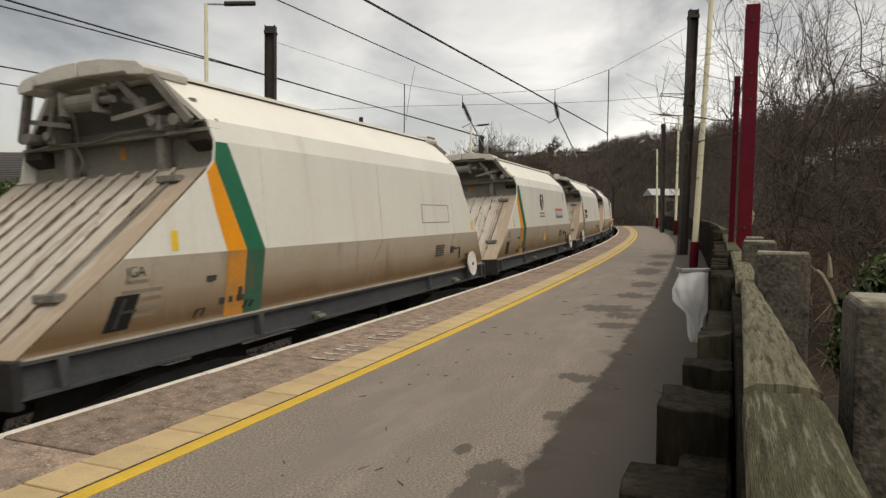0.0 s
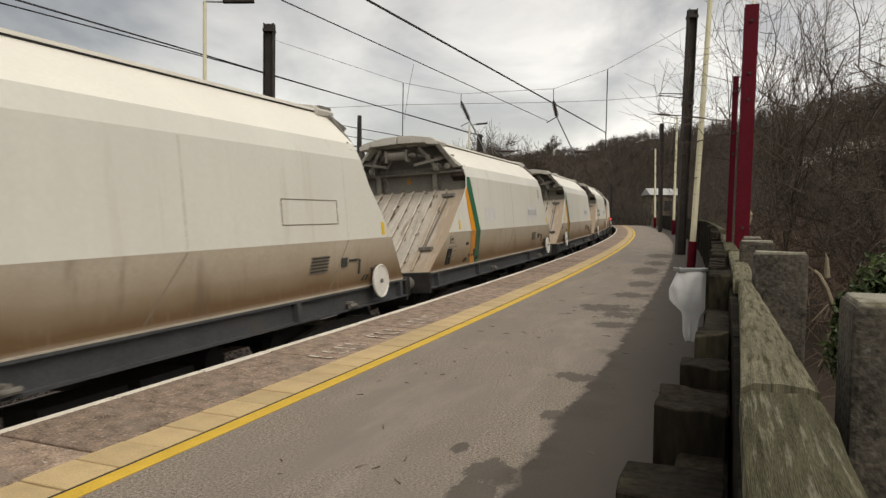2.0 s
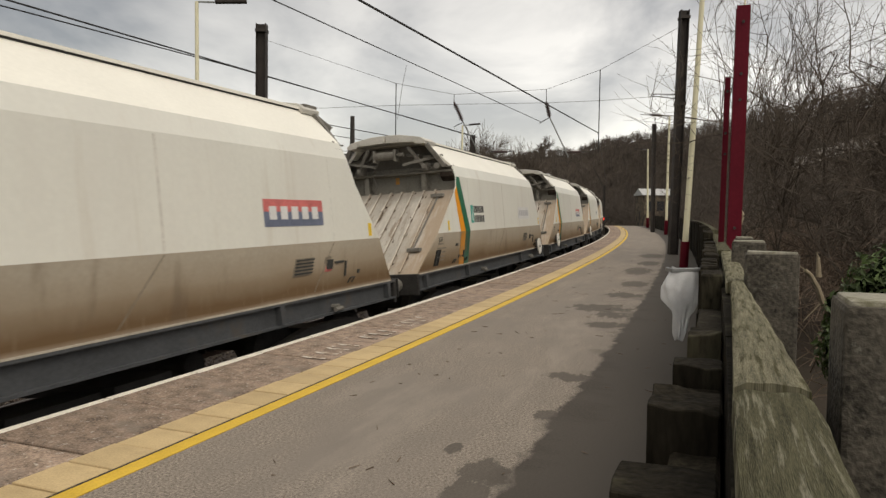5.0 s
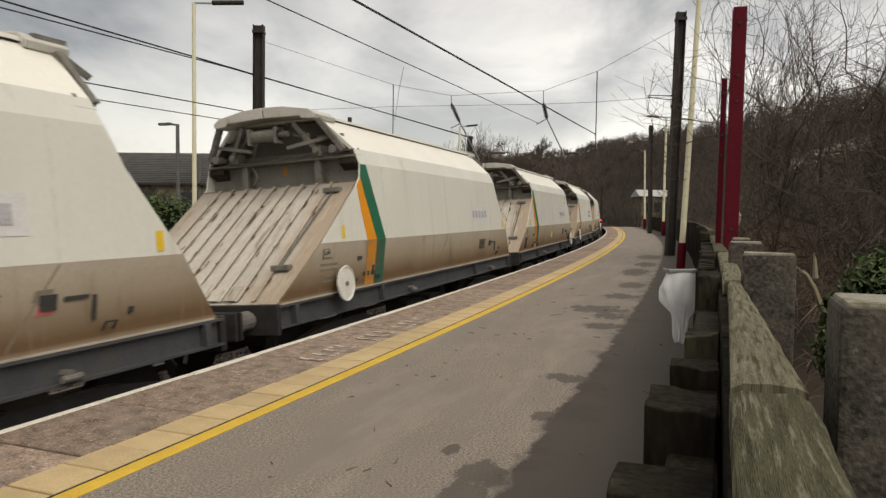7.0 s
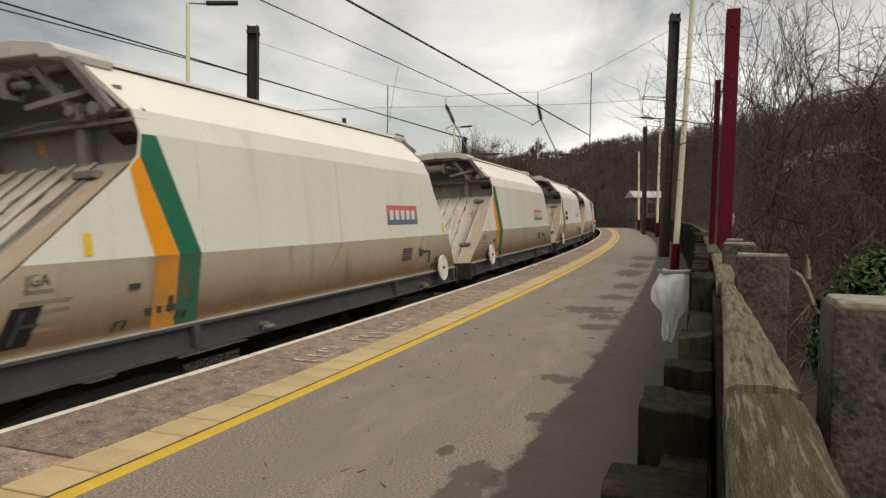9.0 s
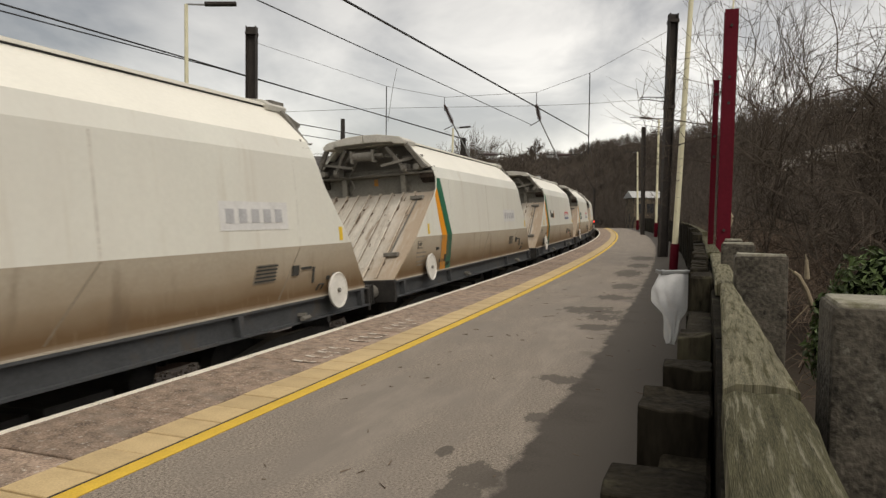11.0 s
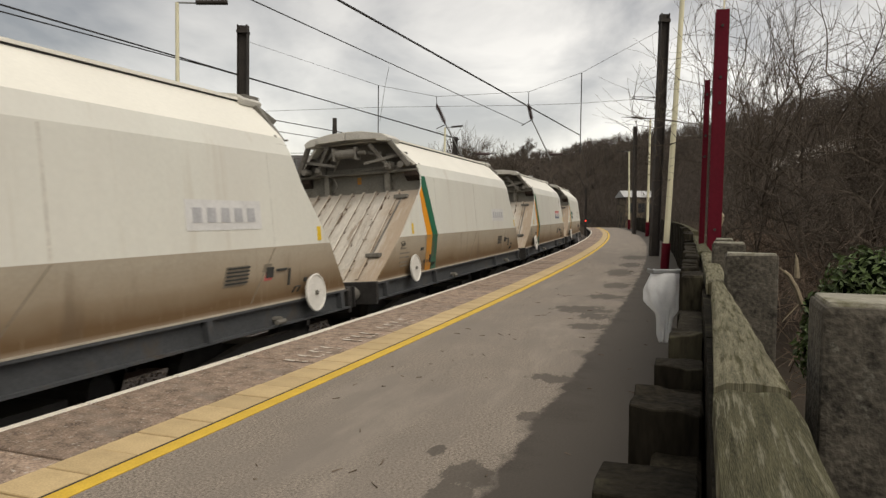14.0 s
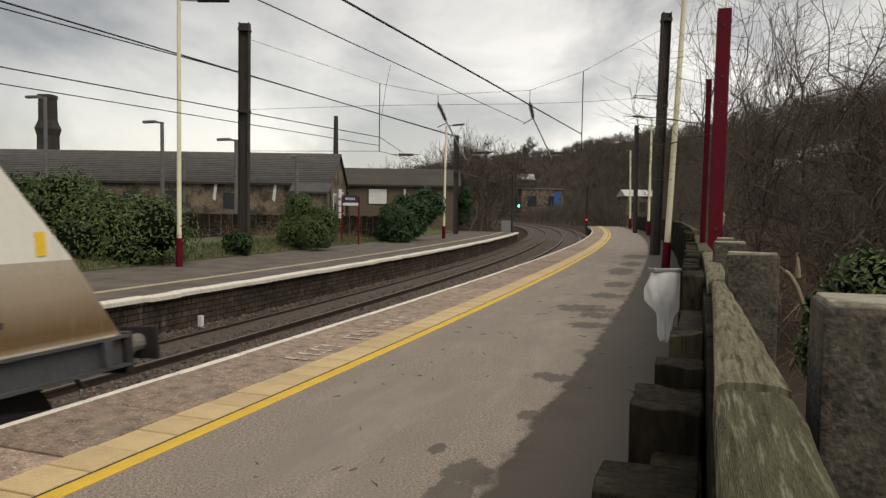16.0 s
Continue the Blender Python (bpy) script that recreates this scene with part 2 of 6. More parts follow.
mixed(M["white"], (0.5, 0.45, 0.37), blotch_mask(1.1, 0.64, 0.06, (3.2, 3.2, 0.22), "Object", 0.45))
M["roof_white"] = mat("cream roof paint", (0.76, 0.735, 0.65), 0.45, 0.05, 1.2, 24, 0.03, spot=(0.6, 0.57, 0.5), spot_at=0.72, spot_scale=1.5)
M["grime"] = mat("cream paint under brake dust", (0.40, 0.35, 0.275), 0.7, 0.1, 1.2, 30, 0.06, randomness=0.08)
mixed(M["grime"], (0.27, 0.205, 0.135), band_mask(1.76, 1.46, "Z", 0.16, 0.9, "Object", (1.0, 1, 0.8), 0.75))
mixed(M["grime"], (0.135, 0.077, 0.032), band_mask(1.52, 1.26, "Z", 0.14, 0.9, "Object", (0.9, 1, 0.9), 0.88))
mixed(M["grime"], (0.30, 0.235, 0.165), blotch_mask(2.6, 0.62, 0.03, (7.0, 2.0, 0.9), "Object", 0.22))
mixed(M["grime"], (0.12, 0.085, 0.055), blotch_mask(0.9, 0.63, 0.05, (2.4, 2.4, 0.5), "Object", 0.45))
mixed(M["grime"], (0.36, 0.30, 0.23), band_mask(1.20, 1.155, "Z", 0.02, 2.0, "Object", (1, 1, 1), 0.7))
M["green"] = mat("dark green livery paint", (0.012, 0.125, 0.066), 0.45, 0.12, 2, 30, 0.03)
M["orange"] = mat("orange livery paint", (0.72, 0.28, 0.012), 0.45, 0.1, 2, 30, 0.03)
M["green_dirty"] = mat("grimy green paint", (0.03, 0.10, 0.062), 0.6, 0.2, 2, 30, 0.05, spot=(0.10, 0.085, 0.05), spot_at=0.58, spot_scale=3)
M["orange_dirty"] = mat("grimy orange paint", (0.50, 0.21, 0.03), 0.6, 0.15, 2, 30, 0.05, spot=(0.33, 0.19, 0.07), spot_at=0.52, spot_scale=2.5)
M["yellow_patch"] = mat("yellow reflective patch", (0.70, 0.47, 0.04), 0.5, 0.12, 4, 40)
M["slope"] = mat("dusty slope sheet", (0.54, 0.50, 0.43), 0.8, 0.22, 1.6, 30, 0.2, spot=(0.30, 0.24, 0.18), spot_at=0.63, spot_scale=3.5, stretch=(0.35, 1.8, 0.35), randomness=0.12)
mixed(M["slope"], (0.36, 0.26, 0.17), band_mask(0.62, 1.08, "Y", 0.4, 2.0, "Object", (1, 1, 1), 0.75))
mixed(M["slope"], (0.27, 0.18, 0.105), band_mask(-0.75, -1.25, "Y", 0.2, 1.0, "Object", (1, 1, 1), 0.5))
mixed(M["slope"], (0.19, 0.125, 0.08), blotch_mask(1.6, 0.62, 0.05, (0.5, 4.0, 0.5), "Object", 0.6))
mixed(M["slope"], (0.64, 0.61, 0.55), blotch_mask(1.1, 0.58, 0.06, (0.5, 3.0, 0.5), "Object", 0.6))
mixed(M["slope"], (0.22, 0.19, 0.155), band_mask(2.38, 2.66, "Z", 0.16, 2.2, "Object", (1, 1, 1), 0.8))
mixed(M["slope"], (0.10, 0.065, 0.042), blotch_mask(4.5, 0.69, 0.02, (0.7, 2.2, 0.7), "Object", 0.8))
M["seam_pale"] = mat("filled weld line", (0.61, 0.60, 0.545), 0.6, 0.15, 5, 40, 0)
M["seam_dust"] = mat("dusty weld line", (0.53, 0.505, 0.45), 0.7, 0.3, 5, 40, 0)
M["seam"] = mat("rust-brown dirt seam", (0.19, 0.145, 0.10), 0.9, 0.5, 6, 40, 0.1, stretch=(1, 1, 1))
M["end_grey"] = mat("dusty grey end paint", (0.19, 0.178, 0.15), 0.8, 0.25, 2.5, 40, 0.1, spot=(0.10, 0.09, 0.075), spot_at=0.6, spot_scale=2.5)
M["canopy"] = mat("dusty cream hatch end", (0.50, 0.48, 0.43), 0.6, 0.15, 3, 40, 0.05, spot=(0.3, 0.28, 0.24), spot_at=0.66, spot_scale=4)
M["caked"] = mat("caked brown dirt", (0.075, 0.05, 0.034), 0.95, 0.5, 8, 40, 0.6)
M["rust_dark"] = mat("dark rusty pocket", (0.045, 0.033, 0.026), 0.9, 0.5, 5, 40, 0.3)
# near-black for the shade inside an opening that is not cut
M["hole"] = mat("black opening", (0.012, 0.011, 0.010), 0.9, 0.4, 6, 40, 0)
M["sill"] = mat("dusty cream sill", (0.42, 0.37, 0.30), 0.7, 0.25, 3, 40, 0.05)
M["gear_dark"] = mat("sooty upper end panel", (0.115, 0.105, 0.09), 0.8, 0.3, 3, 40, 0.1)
M["gear"] = mat("grimy grey gear", (0.16, 0.15, 0.13), 0.75, 0.3, 6, 50, 0.1, spot=(0.08, 0.07, 0.06), spot_at=0.6, spot_scale=5)
M["frame_grey"] = mat("grey underframe paint", (0.066, 0.069, 0.072), 0.65, 0.25, 3, 40, 0.1, spot=(0.08, 0.07, 0.06), spot_at=0.6, spot_scale=3)
M["black_steel"] = mat("oily black steel", (0.03, 0.028, 0.026), 0.6, 0.4, 6, 50, 0.15)
M["brake_white"] = mat("white brake wheel paint", (0.68, 0.66, 0.61), 0.5, 0.12, 5, 40, spot=(0.3, 0.26, 0.2), spot_at=0.68, spot_scale=7)
M["ink"] = mat("dark lettering paint", (0.045, 0.045, 0.042), 0.6, 0.2, 6, 40, 0)
M["ink_faint"] = mat("faded lettering paint", (0.20, 0.17, 0.13), 0.7, 0.25, 6, 40, 0)
M["teal"] = mat("teal badge paint", (0.03, 0.30, 0.24), 0.5, 0.1, 6, 40, 0)
M["plate_red"] = mat("faded red plate", (0.52, 0.14, 0.13), 0.55, 0.25, 6, 40, 0)
M["plate_blue"] = mat("faded navy plate", (0.13, 0.15, 0.21), 0.55, 0.3, 6, 40, 0)
M["plate_faint"] = mat("faint worn plate lettering", (0.40, 0.40, 0.41), 0.55, 0.25, 6, 40, 0)
M["plate_pale"] = mat("pale plate", (0.62, 0.615, 0.6), 0.5, 0.12, 6, 40, 0)
# one capping timber in a darker and a lighter copy, brightness put into colour
M["wood_moss_dark"] = mat("mossy weathered timber", (0.085, 0.08, 0.048), 0.95, 0.6, 5, 40, 0.8, spot=(0.235, 0.22, 0.16), spot_at=0.58, spot_scale=4.5, stretch=(0.9, 13, 1), coord="UV", spec=0.1)
M["wood_pale_copy"] = mat("bleached weathered timber", (0.20, 0.185, 0.125), 0.95, 0.65, 5, 40, 0.9, spot=(0.075, 0.07, 0.035), spot_at=0.56, spot_scale=4, stretch=(1.0, 13, 1), coord="UV", spec=0.1)
M["wood_dark"] = mat("tarred damp timber", (0.021, 0.018, 0.013), 0.9, 0.6, 5, 40, 0.8, spot=(0.05, 0.046, 0.03), spot_at=0.61, spot_scale=5, stretch=(1, 1, 0.25), randomness=0.3, spec=0.05)
M["slab_stone"] = mat("lichened old timber post", (0.078, 0.069, 0.055), 0.95, 0.65, 6, 50, 0.8, spot=(0.17, 0.165, 0.135), spot_at=0.64, spot_scale=11)
mixed(M["slab_stone"], (0.016, 0.015, 0.012), blotch_mask(14, 0.64, 0.03, (1, 1, 1), "Object", 0.8))
M["slab_top"] = mat("bleached post top", (0.26, 0.245, 0.195), 0.95, 0.3, 8, 50, 0.7, spot=(0.15, 0.14, 0.09), spot_at=0.6, spot_scale=9)
M["cream_pole"] = mat("cream pole paint", (0.70, 0.66, 0.47), 0.5, 0.08, 2, 30, 0.02)
M["maroon"] = mat("maroon gloss paint", (0.10, 0.006, 0.014), 0.5, 0.15, 2, 30, 0.02, spec=0.12)
M["mast"] = mat("dark weathered mast steel", (0.040, 0.034, 0.030), 0.75, 0.35, 2, 30, 0.1)
M["galv"] = mat("dull galvanised steel", (0.22, 0.225, 0.22), 0.55, 0.2, 4, 40, 0.05, metal=0.3)
M["lamp_grey"] = mat("weathered lamp column", (0.12, 0.12, 0.115), 0.6, 0.25, 3, 30, 0.05)
M["wire"] = mat("dark wire", (0.025, 0.024, 0.024), 0.6, 0.2)
M["wire_thin"] = mat("weathered thin wire", (0.10, 0.10, 0.10), 0.6, 0.2)
M["insulator"] = mat("brown insulator", (0.05, 0.03, 0.028), 0.4, 0.2)
M["leaf"] = mat("laurel leaf", (0.070, 0.102, 0.033), 0.42, 0.3, 3, 30, 0, island=0.55)
M["leaf_dark"] = mat("dark ivy leaf", (0.03, 0.062, 0.024), 0.5, 0.3, 3, 30, 0, island=0.5)
# near-black, painted shade for the inside of the bushes
M["bush_shade"] = mat("bush shade wood", (0.007, 0.010, 0.005), 0.95, 0.3, spec=0.0)
M["bark"] = mat("bare winter twig", (0.15, 0.112, 0.084), 0.9, 0.25, 3, 20, 0.1, island=0.3, spec=0.05)
M["bark_tree"] = mat("dark bare bough", (0.088, 0.072, 0.058), 0.9, 0.3, 3, 20, 0.1, island=0.3, spec=0.05)
# far twigs greyed and lightened: haze put into the colour
M["bark_far"] = mat("far bare woodland", (0.098, 0.083, 0.071), 0.95, 0.35, 0.05, 0.6, 0, island=0.4, spec=0.0)
M["bark_pale"] = mat("pale barkless branch", (0.27, 0.22, 0.15), 0.85, 0.25, 5, 40, 0.3)
M["slate"] = mat("grey slate", (0.066, 0.061, 0.058), 0.75, 0.3, 1.5, 12, 0.3, randomness=0.18)
M["sandstone"] = mat("sooty sandstone", (0.17, 0.135, 0.095), 0.95, 0.5, 1.2, 6, 0.5, spot=(0.06, 0.052, 0.045), spot_at=0.53, spot_scale=1.1)
M["render_tan"] = mat("tan cladding", (0.115, 0.094, 0.066), 0.9, 0.2, 1, 8, 0.1)
M["roof_dark"] = mat("dark felt roof", (0.05, 0.045, 0.036), 0.9, 0.25, 0.6, 5, 0.1)
M["window_pale"] = mat("boarded white window", (0.62, 0.63, 0.63), 0.6, 0.1, 2, 12)
M["glass_dark"] = mat("dark window glass", (0.03, 0.035, 0.04), 0.12, 0.2, 2, 12, 0)
M["blue_door"] = mat("blue steel door", (0.04, 0.11, 0.27), 0.6, 0.15, 2, 12)
M["pale_roof"] = mat("pale sheet roof", (0.40, 0.40, 0.39), 0.6, 0.12, 1, 8)
M["sign_navy"] = mat("dark sign face", (0.03, 0.03, 0.05), 0.5, 0.15)
M["pale_stone"] = mat("pale drystone", (0.46, 0.43, 0.39), 0.9, 0.4, 1.5, 6, 0.3, randomness=0.35)
M["chimney"] = mat("blackened chimney stone", (0.045, 0.04, 0.036), 0.95, 0.35, 1, 6, 0.4)
M["green_lamp"] = glow("green signal light", (0.05, 1.0, 0.55), 6.0)
M["red_lamp"] = glow("red tail light", (1.0, 0.05, 0.03), 2.0)
bag_mat = mat("thin clear polythene", (0.90, 0.91, 0.91), 0.25, 0.05, 14, 60, 0.3)
bag_b = bag_mat.node_tree.nodes["Principled BSDF"]
bag_b.inputs["Transmission Weight"].default_value, bag_b.inputs["IOR"].default_value, bag_b.inputs["Alpha"].default_value = 0.0, 1.05, 0.5
M["bag"] = bag_mat


# ---- mesh helpers ----
def mesh_of(name, verts, faces, material, uvs=None, smooth=False):
    me = bpy.data.meshes.new(name)
    me.from_pydata([tuple(v) for v in verts], [], [tuple(f) for f in faces])
    if uvs is not None:
        lay = me.uv_layers.new(name="UVMap")
        idx = np.empty(len(me.loops), dtype=np.int32)
        me.loops.foreach_get("vertex_index", idx)
        lay.data.foreach_set("uv", np.asarray(uvs, dtype=np.float32)[idx].ravel())
    me.materials.append(material)
    if smooth:
        me.polygons.foreach_set("use_smooth", [True] * len(me.polygons))
    me.update()
    return me


def part(name, bm, material, parent, label="", smooth=False):
    me = bpy.data.meshes.new(name)
    bm.to_mesh(me)
    bm.free()
    me.materials.append(material)
    if smooth:
        me.polygons.foreach_set("use_smooth", [True] * len(me.polygons))
    ob = new(name, me)
    ob.parent = parent
    if label:
        tagged(ob, label)
    return ob


def thing(name, m, label, category, group="", kind=""):
    ob = new(name)
    ob.empty_display_size = 0.2
    ob.matrix_basis = m
    return tagged(ob, label, category, group, kind)


def hexa(bm, pts):
    """A solid from eight corners: four below, four above, both counter-clockwise."""
    v = [bm.verts.new(p) for p in pts]
    for f in ((3, 2, 1, 0), (4, 5, 6, 7), (0, 1, 5, 4), (1, 2, 6, 5), (2, 3, 7, 6), (3, 0, 4, 7)):
        bm.faces.new([v[i] for i in f])
    return v


def box(bm, x0, x1, y0, y1, z0, z1):
    return hexa(bm, [(x0, y0, z0), (x1, y0, z0), (x1, y1, z0), (x0, y1, z0), (x0, y0, z1), (x1, y0, z1), (x1, y1, z1), (x0, y1, z1)])


def bevelled(bm, amount=0.01, seg=1):
    bmesh.ops.bevel(bm, geom=list(bm.edges), offset=amount, segments=seg, affect="EDGES", profile=0.6)
    return bm


def rod(bm, p0, p1, r0, r1=None, n=8, caps=True):
    p0, p1 = Vector(p0), Vector(p1)
    r1 = r0 if r1 is None else r1
    d = (p1 - p0).normalized()
    a = d.orthogonal().normalized()
    b = d.cross(a)
    r = [[bm.verts.new(p + (a * math.cos(2 * math.pi * i / n) + b * math.sin(2 * math.pi * i / n)) * q) for i in range(n)] for p, q in ((p0, r0), (p1, r1))]
    for i in range(n):
        j = (i + 1) % n
        bm.faces.new((r[0][i], r[0][j], r[1][j], r[1][i]))
    if caps:
        bm.faces.new(r[0][::-1])
        bm.faces.new(r[1])


def bar(bm, p0, p1, w, t, up=(0, 0, 1)):
    """A rectangular bar from p0 to p1, w wide across, t thick along up."""
    p0, p1 = Vector(p0), Vector(p1)
    d = (p1 - p0).normalized()
    side = d.cross(Vector(up))
    side = side.normalized() if side.length > 1e-4 else d.orthogonal().normalized()
    u = side.cross(d).normalized()
    s, u = side * (w / 2), u * (t / 2)
    hexa(bm, [p0 - s - u, p0 + s - u, p1 + s - u, p1 - s - u, p0 - s + u, p0 + s + u, p1 + s + u, p1 - s + u])


def prism(bm, outline, y0, y1):
    """An outline of (x, z) points drawn out between y0 and y1."""
    a, b = [bm.verts.new((x, y0, z)) for x, z in outline], [bm.verts.new((x, y1, z)) for x, z in outline]
    n = len(outline)
    bm.faces.new(a)
    bm.faces.new(b[::-1])
    for i in range(n):
        j = (i + 1) % n
        bm.faces.new((a[j], a[i], b[i], b[j]))


# ---- the line of the track: a long left-hand curve ----
DS = 0.25
S_ALL = np.arange(-380, 420, DS)
K_ALL = (-0.002638 - 0.000081 * np.tanh((S_ALL - 30) / 30)) * np.clip((S_ALL + 90) / 60, 0, 1)
I0 = int(round(380 / DS))
TH = np.cumsum(K_ALL) * DS
TH += 0.35405 - TH[I0]
CX, CY = np.cumsum(np.sin(TH)) * DS, np.cumsum(np.cos(TH)) * DS
CX += -4.347 - CX[I0]
CY -= CY[I0]


def at(s, off=0.0, z=0.0):
    """A place s metres along the platform edge, off metres to its right, at height z."""
    x, y, a = np.interp(s, S_ALL, CX), np.interp(s, S_ALL, CY), np.interp(s, S_ALL, TH)
    return Vector((x + off * math.cos(a), y - off * math.sin(a), z))


def heading(s):
    return float(np.interp(s, S_ALL, TH))


def along(s, off=0.0, z=0.0):
    """A pose at that place: local y runs along the track, away from the camera, x to the right."""
    return Matrix.Translation(at(s, off, z)) @ Matrix.Rotation(-heading(s), 4, "Z")


def ribbon(name, profile, s0, s1, step, material, close=False, v_off=None):
    """Sweeps a profile of (off, z) along the line; uv: metres along, and across."""
    ss = np.arange(s0, s1 + 1e-6, step)
    verts, uvs, faces = [], [], []
    n = len(profile)
    for s in ss:
        for i, (o, z) in enumerate(profile):
            verts.append(at(s, o, z))
            uvs.append((s, o if v_off is None else v_off[i]))
    m = n if close else n - 1
    for a in range(len(ss) - 1):
        for i in range(m):
            j = (i + 1) % n
            faces.append((a * n + i, a * n + j, (a + 1) * n + j, (a + 1) * n + i))
    if close:
        faces += [tuple(range(n))[::-1], tuple((len(ss) - 1) * n + i for i in range(n))]
    return new(name, mesh_of(name, verts, faces, material, uvs))


CANT = math.atan(0.0731)


def cant_z(off):
    """Rail level across the two canted tracks."""
    return -0.938 + (off + 1.70) * 0.0731


# ---- terrain ----
def smooth01(t):
    t = np.clip(t, 0, 1)
    return t * t * (3 - 2 * t)


def track_off(x, y):
    """Signed distance to the right of the platform edge line, for arrays."""
    x, y = np.asarray(x, float).ravel(), np.asarray(y, float).ravel()
    sx, sy, st = CX[::8], CY[::8], TH[::8]
    out = np.empty(len(x))
    for i in range(0, len(x), 2000):
        dx, dy = x[i:i + 2000, None] - sx, y[i:i + 2000, None] - sy
        j = np.argmin(dx * dx + dy * dy, 1)
        k = np.arange(len(j))
        d = np.hypot(dx[k, j], dy[k, j])
        side = dx[k, j] * np.cos(st[j]) - dy[k, j] * np.sin(st[j])
        out[i:i + 2000] = np.sign(side) * d
    return out


AZ_KEYS = (-180, -60, -20, -8, -4, 3, 9, 11, 13, 15, 18, 22, 25.5, 31, 45, 80, 120, 180)
EL_KEYS = (0, 0, 1.2, 2.2, 3.0, 4.1, 4.75, 5.4, 5.7, 5.9, 6.2, 6.75, 7.3, 8.1, 9.2, 8.0, 2.0, 0)
RIDGE_KEYS = (400, 400, 400, 420, 450, 450, 430, 420, 380, 320, 250, 180, 160, 150, 140, 150, 300, 400)
FOOT_KEYS = (250, 250, 230, 230, 220, 200, 180, 170, 130, 80, 40, 24, 18, 14, 12, 14, 40, 250)


def ground_z(x, y):
    x, y = np.asarray(x, float).ravel(), np.asarray(y, float).ravel()
    r, a = np.hypot(x, y), np.degrees(np.arctan2(x, y))
    el, rid, foot = (np.interp(a, AZ_KEYS, k) for k in (EL_KEYS, RIDGE_KEYS, FOOT_KEYS))
    off = np.abs(track_off(x, y))
    t = smooth01((r - foot) / (rid - foot)) * np.clip((off - 7) / 8, 0, 1)
    return -1.5 + t * (np.minimum(r, rid) * np.tan(np.radians(el)) + 1.6)


def make_ground():
    az = np.radians(np.concatenate([np.arange(-180, -20, 5), np.arange(-20, 50, 1.0), np.arange(50, 180, 5)]))
    rr = np.concatenate([[0.01], np.geomspace(3, 4000, 60)])
    X, Y = np.outer(rr, np.sin(az)), np.outer(rr, np.cos(az))
    Z = ground_z(X, Y).reshape(X.shape)
    n = len(az)
    verts = np.stack([X.ravel(), Y.ravel(), Z.ravel()], 1)
    faces = [(i * n + j, (i + 1) * n + j, (i + 1) * n + (j + 1) % n, i * n + (j + 1) % n) for i in range(len(rr) - 1) for j in range(n)]
    ob = new("ground", mesh_of("ground", verts, faces, M["soil"], smooth=True))
    tagged(ob, "dark wooded valley floor and hillside", "ground", kind="structure")


make_ground()

# ---- platforms and tracks ----
P0, P1 = -30.0, 76.0
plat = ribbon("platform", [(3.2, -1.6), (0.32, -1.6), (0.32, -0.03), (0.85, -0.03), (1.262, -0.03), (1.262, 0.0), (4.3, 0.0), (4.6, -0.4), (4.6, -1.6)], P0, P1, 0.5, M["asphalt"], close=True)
tagged(plat, "grey asphalt platform with damp dark patches, darker along the fence", "platform", kind="structure")
wall_face = ribbon("platform_wall", [(0.30, -1.55), (0.06, -1.55), (0.06, -0.14), (0.30, -0.14)], P0, P1, 1.0, M["brick_dark"], close=True)
tagged(wall_face, "sooty brick face of the platform", "wall", kind="structure")
line = ribbon("yellow_line", [(1.16, -0.02), (1.268, -0.02), (1.268, 0.004), (1.16, 0.004)], P0, P1, 0.5, M["yellow_line"], close=True)
tagged(line, "worn yellow safety line painted along the platform", "line marking", kind="structure")
joint = ribbon("joint_strip", [(1.135, -0.03), (1.158, -0.03), (1.158, 0.001), (1.135, 0.001)], P0, P1, 0.5, M["joint"], close=True)
tagged(joint, "black joint beside the beige paving", "joint", kind="structure")

M["asphalt_old"] = mat("old dark asphalt", (0.12, 0.103, 0.088), 0.9, 0.4, 1.2, 60, 0.4, coord="UV", spec=0.1)
opp = ribbon("platform_opposite", [(-11.3, -1.6), (-6.45, -1.6), (-6.45, -0.50), (-6.2, -0.50), (-6.2, -0.44), (-11.3, -0.40)], P0, 64.0, 0.5, M["asphalt_old"], close=True)
tagged(opp, "grey asphalt platform across the tracks", "platform", kind="structure")
opp_wall = ribbon("platform_wall_opposite", [(-6.44, -1.6), (-6.26, -1.6), (-6.26, -0.51), (-6.44, -0.51)], P0, 64.0, 1.0, M["brick_wall"], close=True, v_off=(-1.6, -1.6, -0.51, -0.51))
tagged(opp_wall, "sooty brick platform wall across the tracks", "wall", kind="structure")
opp_line = ribbon("yellow_line_opposite", [(-7.70, -0.45), (-7.50, -0.45), (-7.50, -0.424), (-7.70, -0.422)], P0, 63.0, 0.5, M["pale_line"], close=True)
tagged(opp_line, "faded pale safety line on the far platform", "line marking", kind="structure")
bank = ribbon("grass_bank", [(-19, -1.6), (-11.3, -1.6), (-11.3, -0.36), (-11.9, -0.22), (-13, -0.1), (-19, -0.2)], P0, 62.0, 2.0, M["grass"], close=True)
tagged(bank, "rough grass bank behind the far platform", "grass bank", kind="structure")

bed = ribbon("ballast", [(0.06, -1.6), (0.06, -1.02), (-0.6, -1.0), (-3.2, cant_z(-3.2) - 0.12), (-4.9, cant_z(-4.9) - 0.13), (-6.25, -1.26), (-6.25, -1.6)], -60, 400, 1.0, M["ballast"])
tagged(bed, "brown-grey stone ballast bed of two tracks", "ballast", kind="structure")


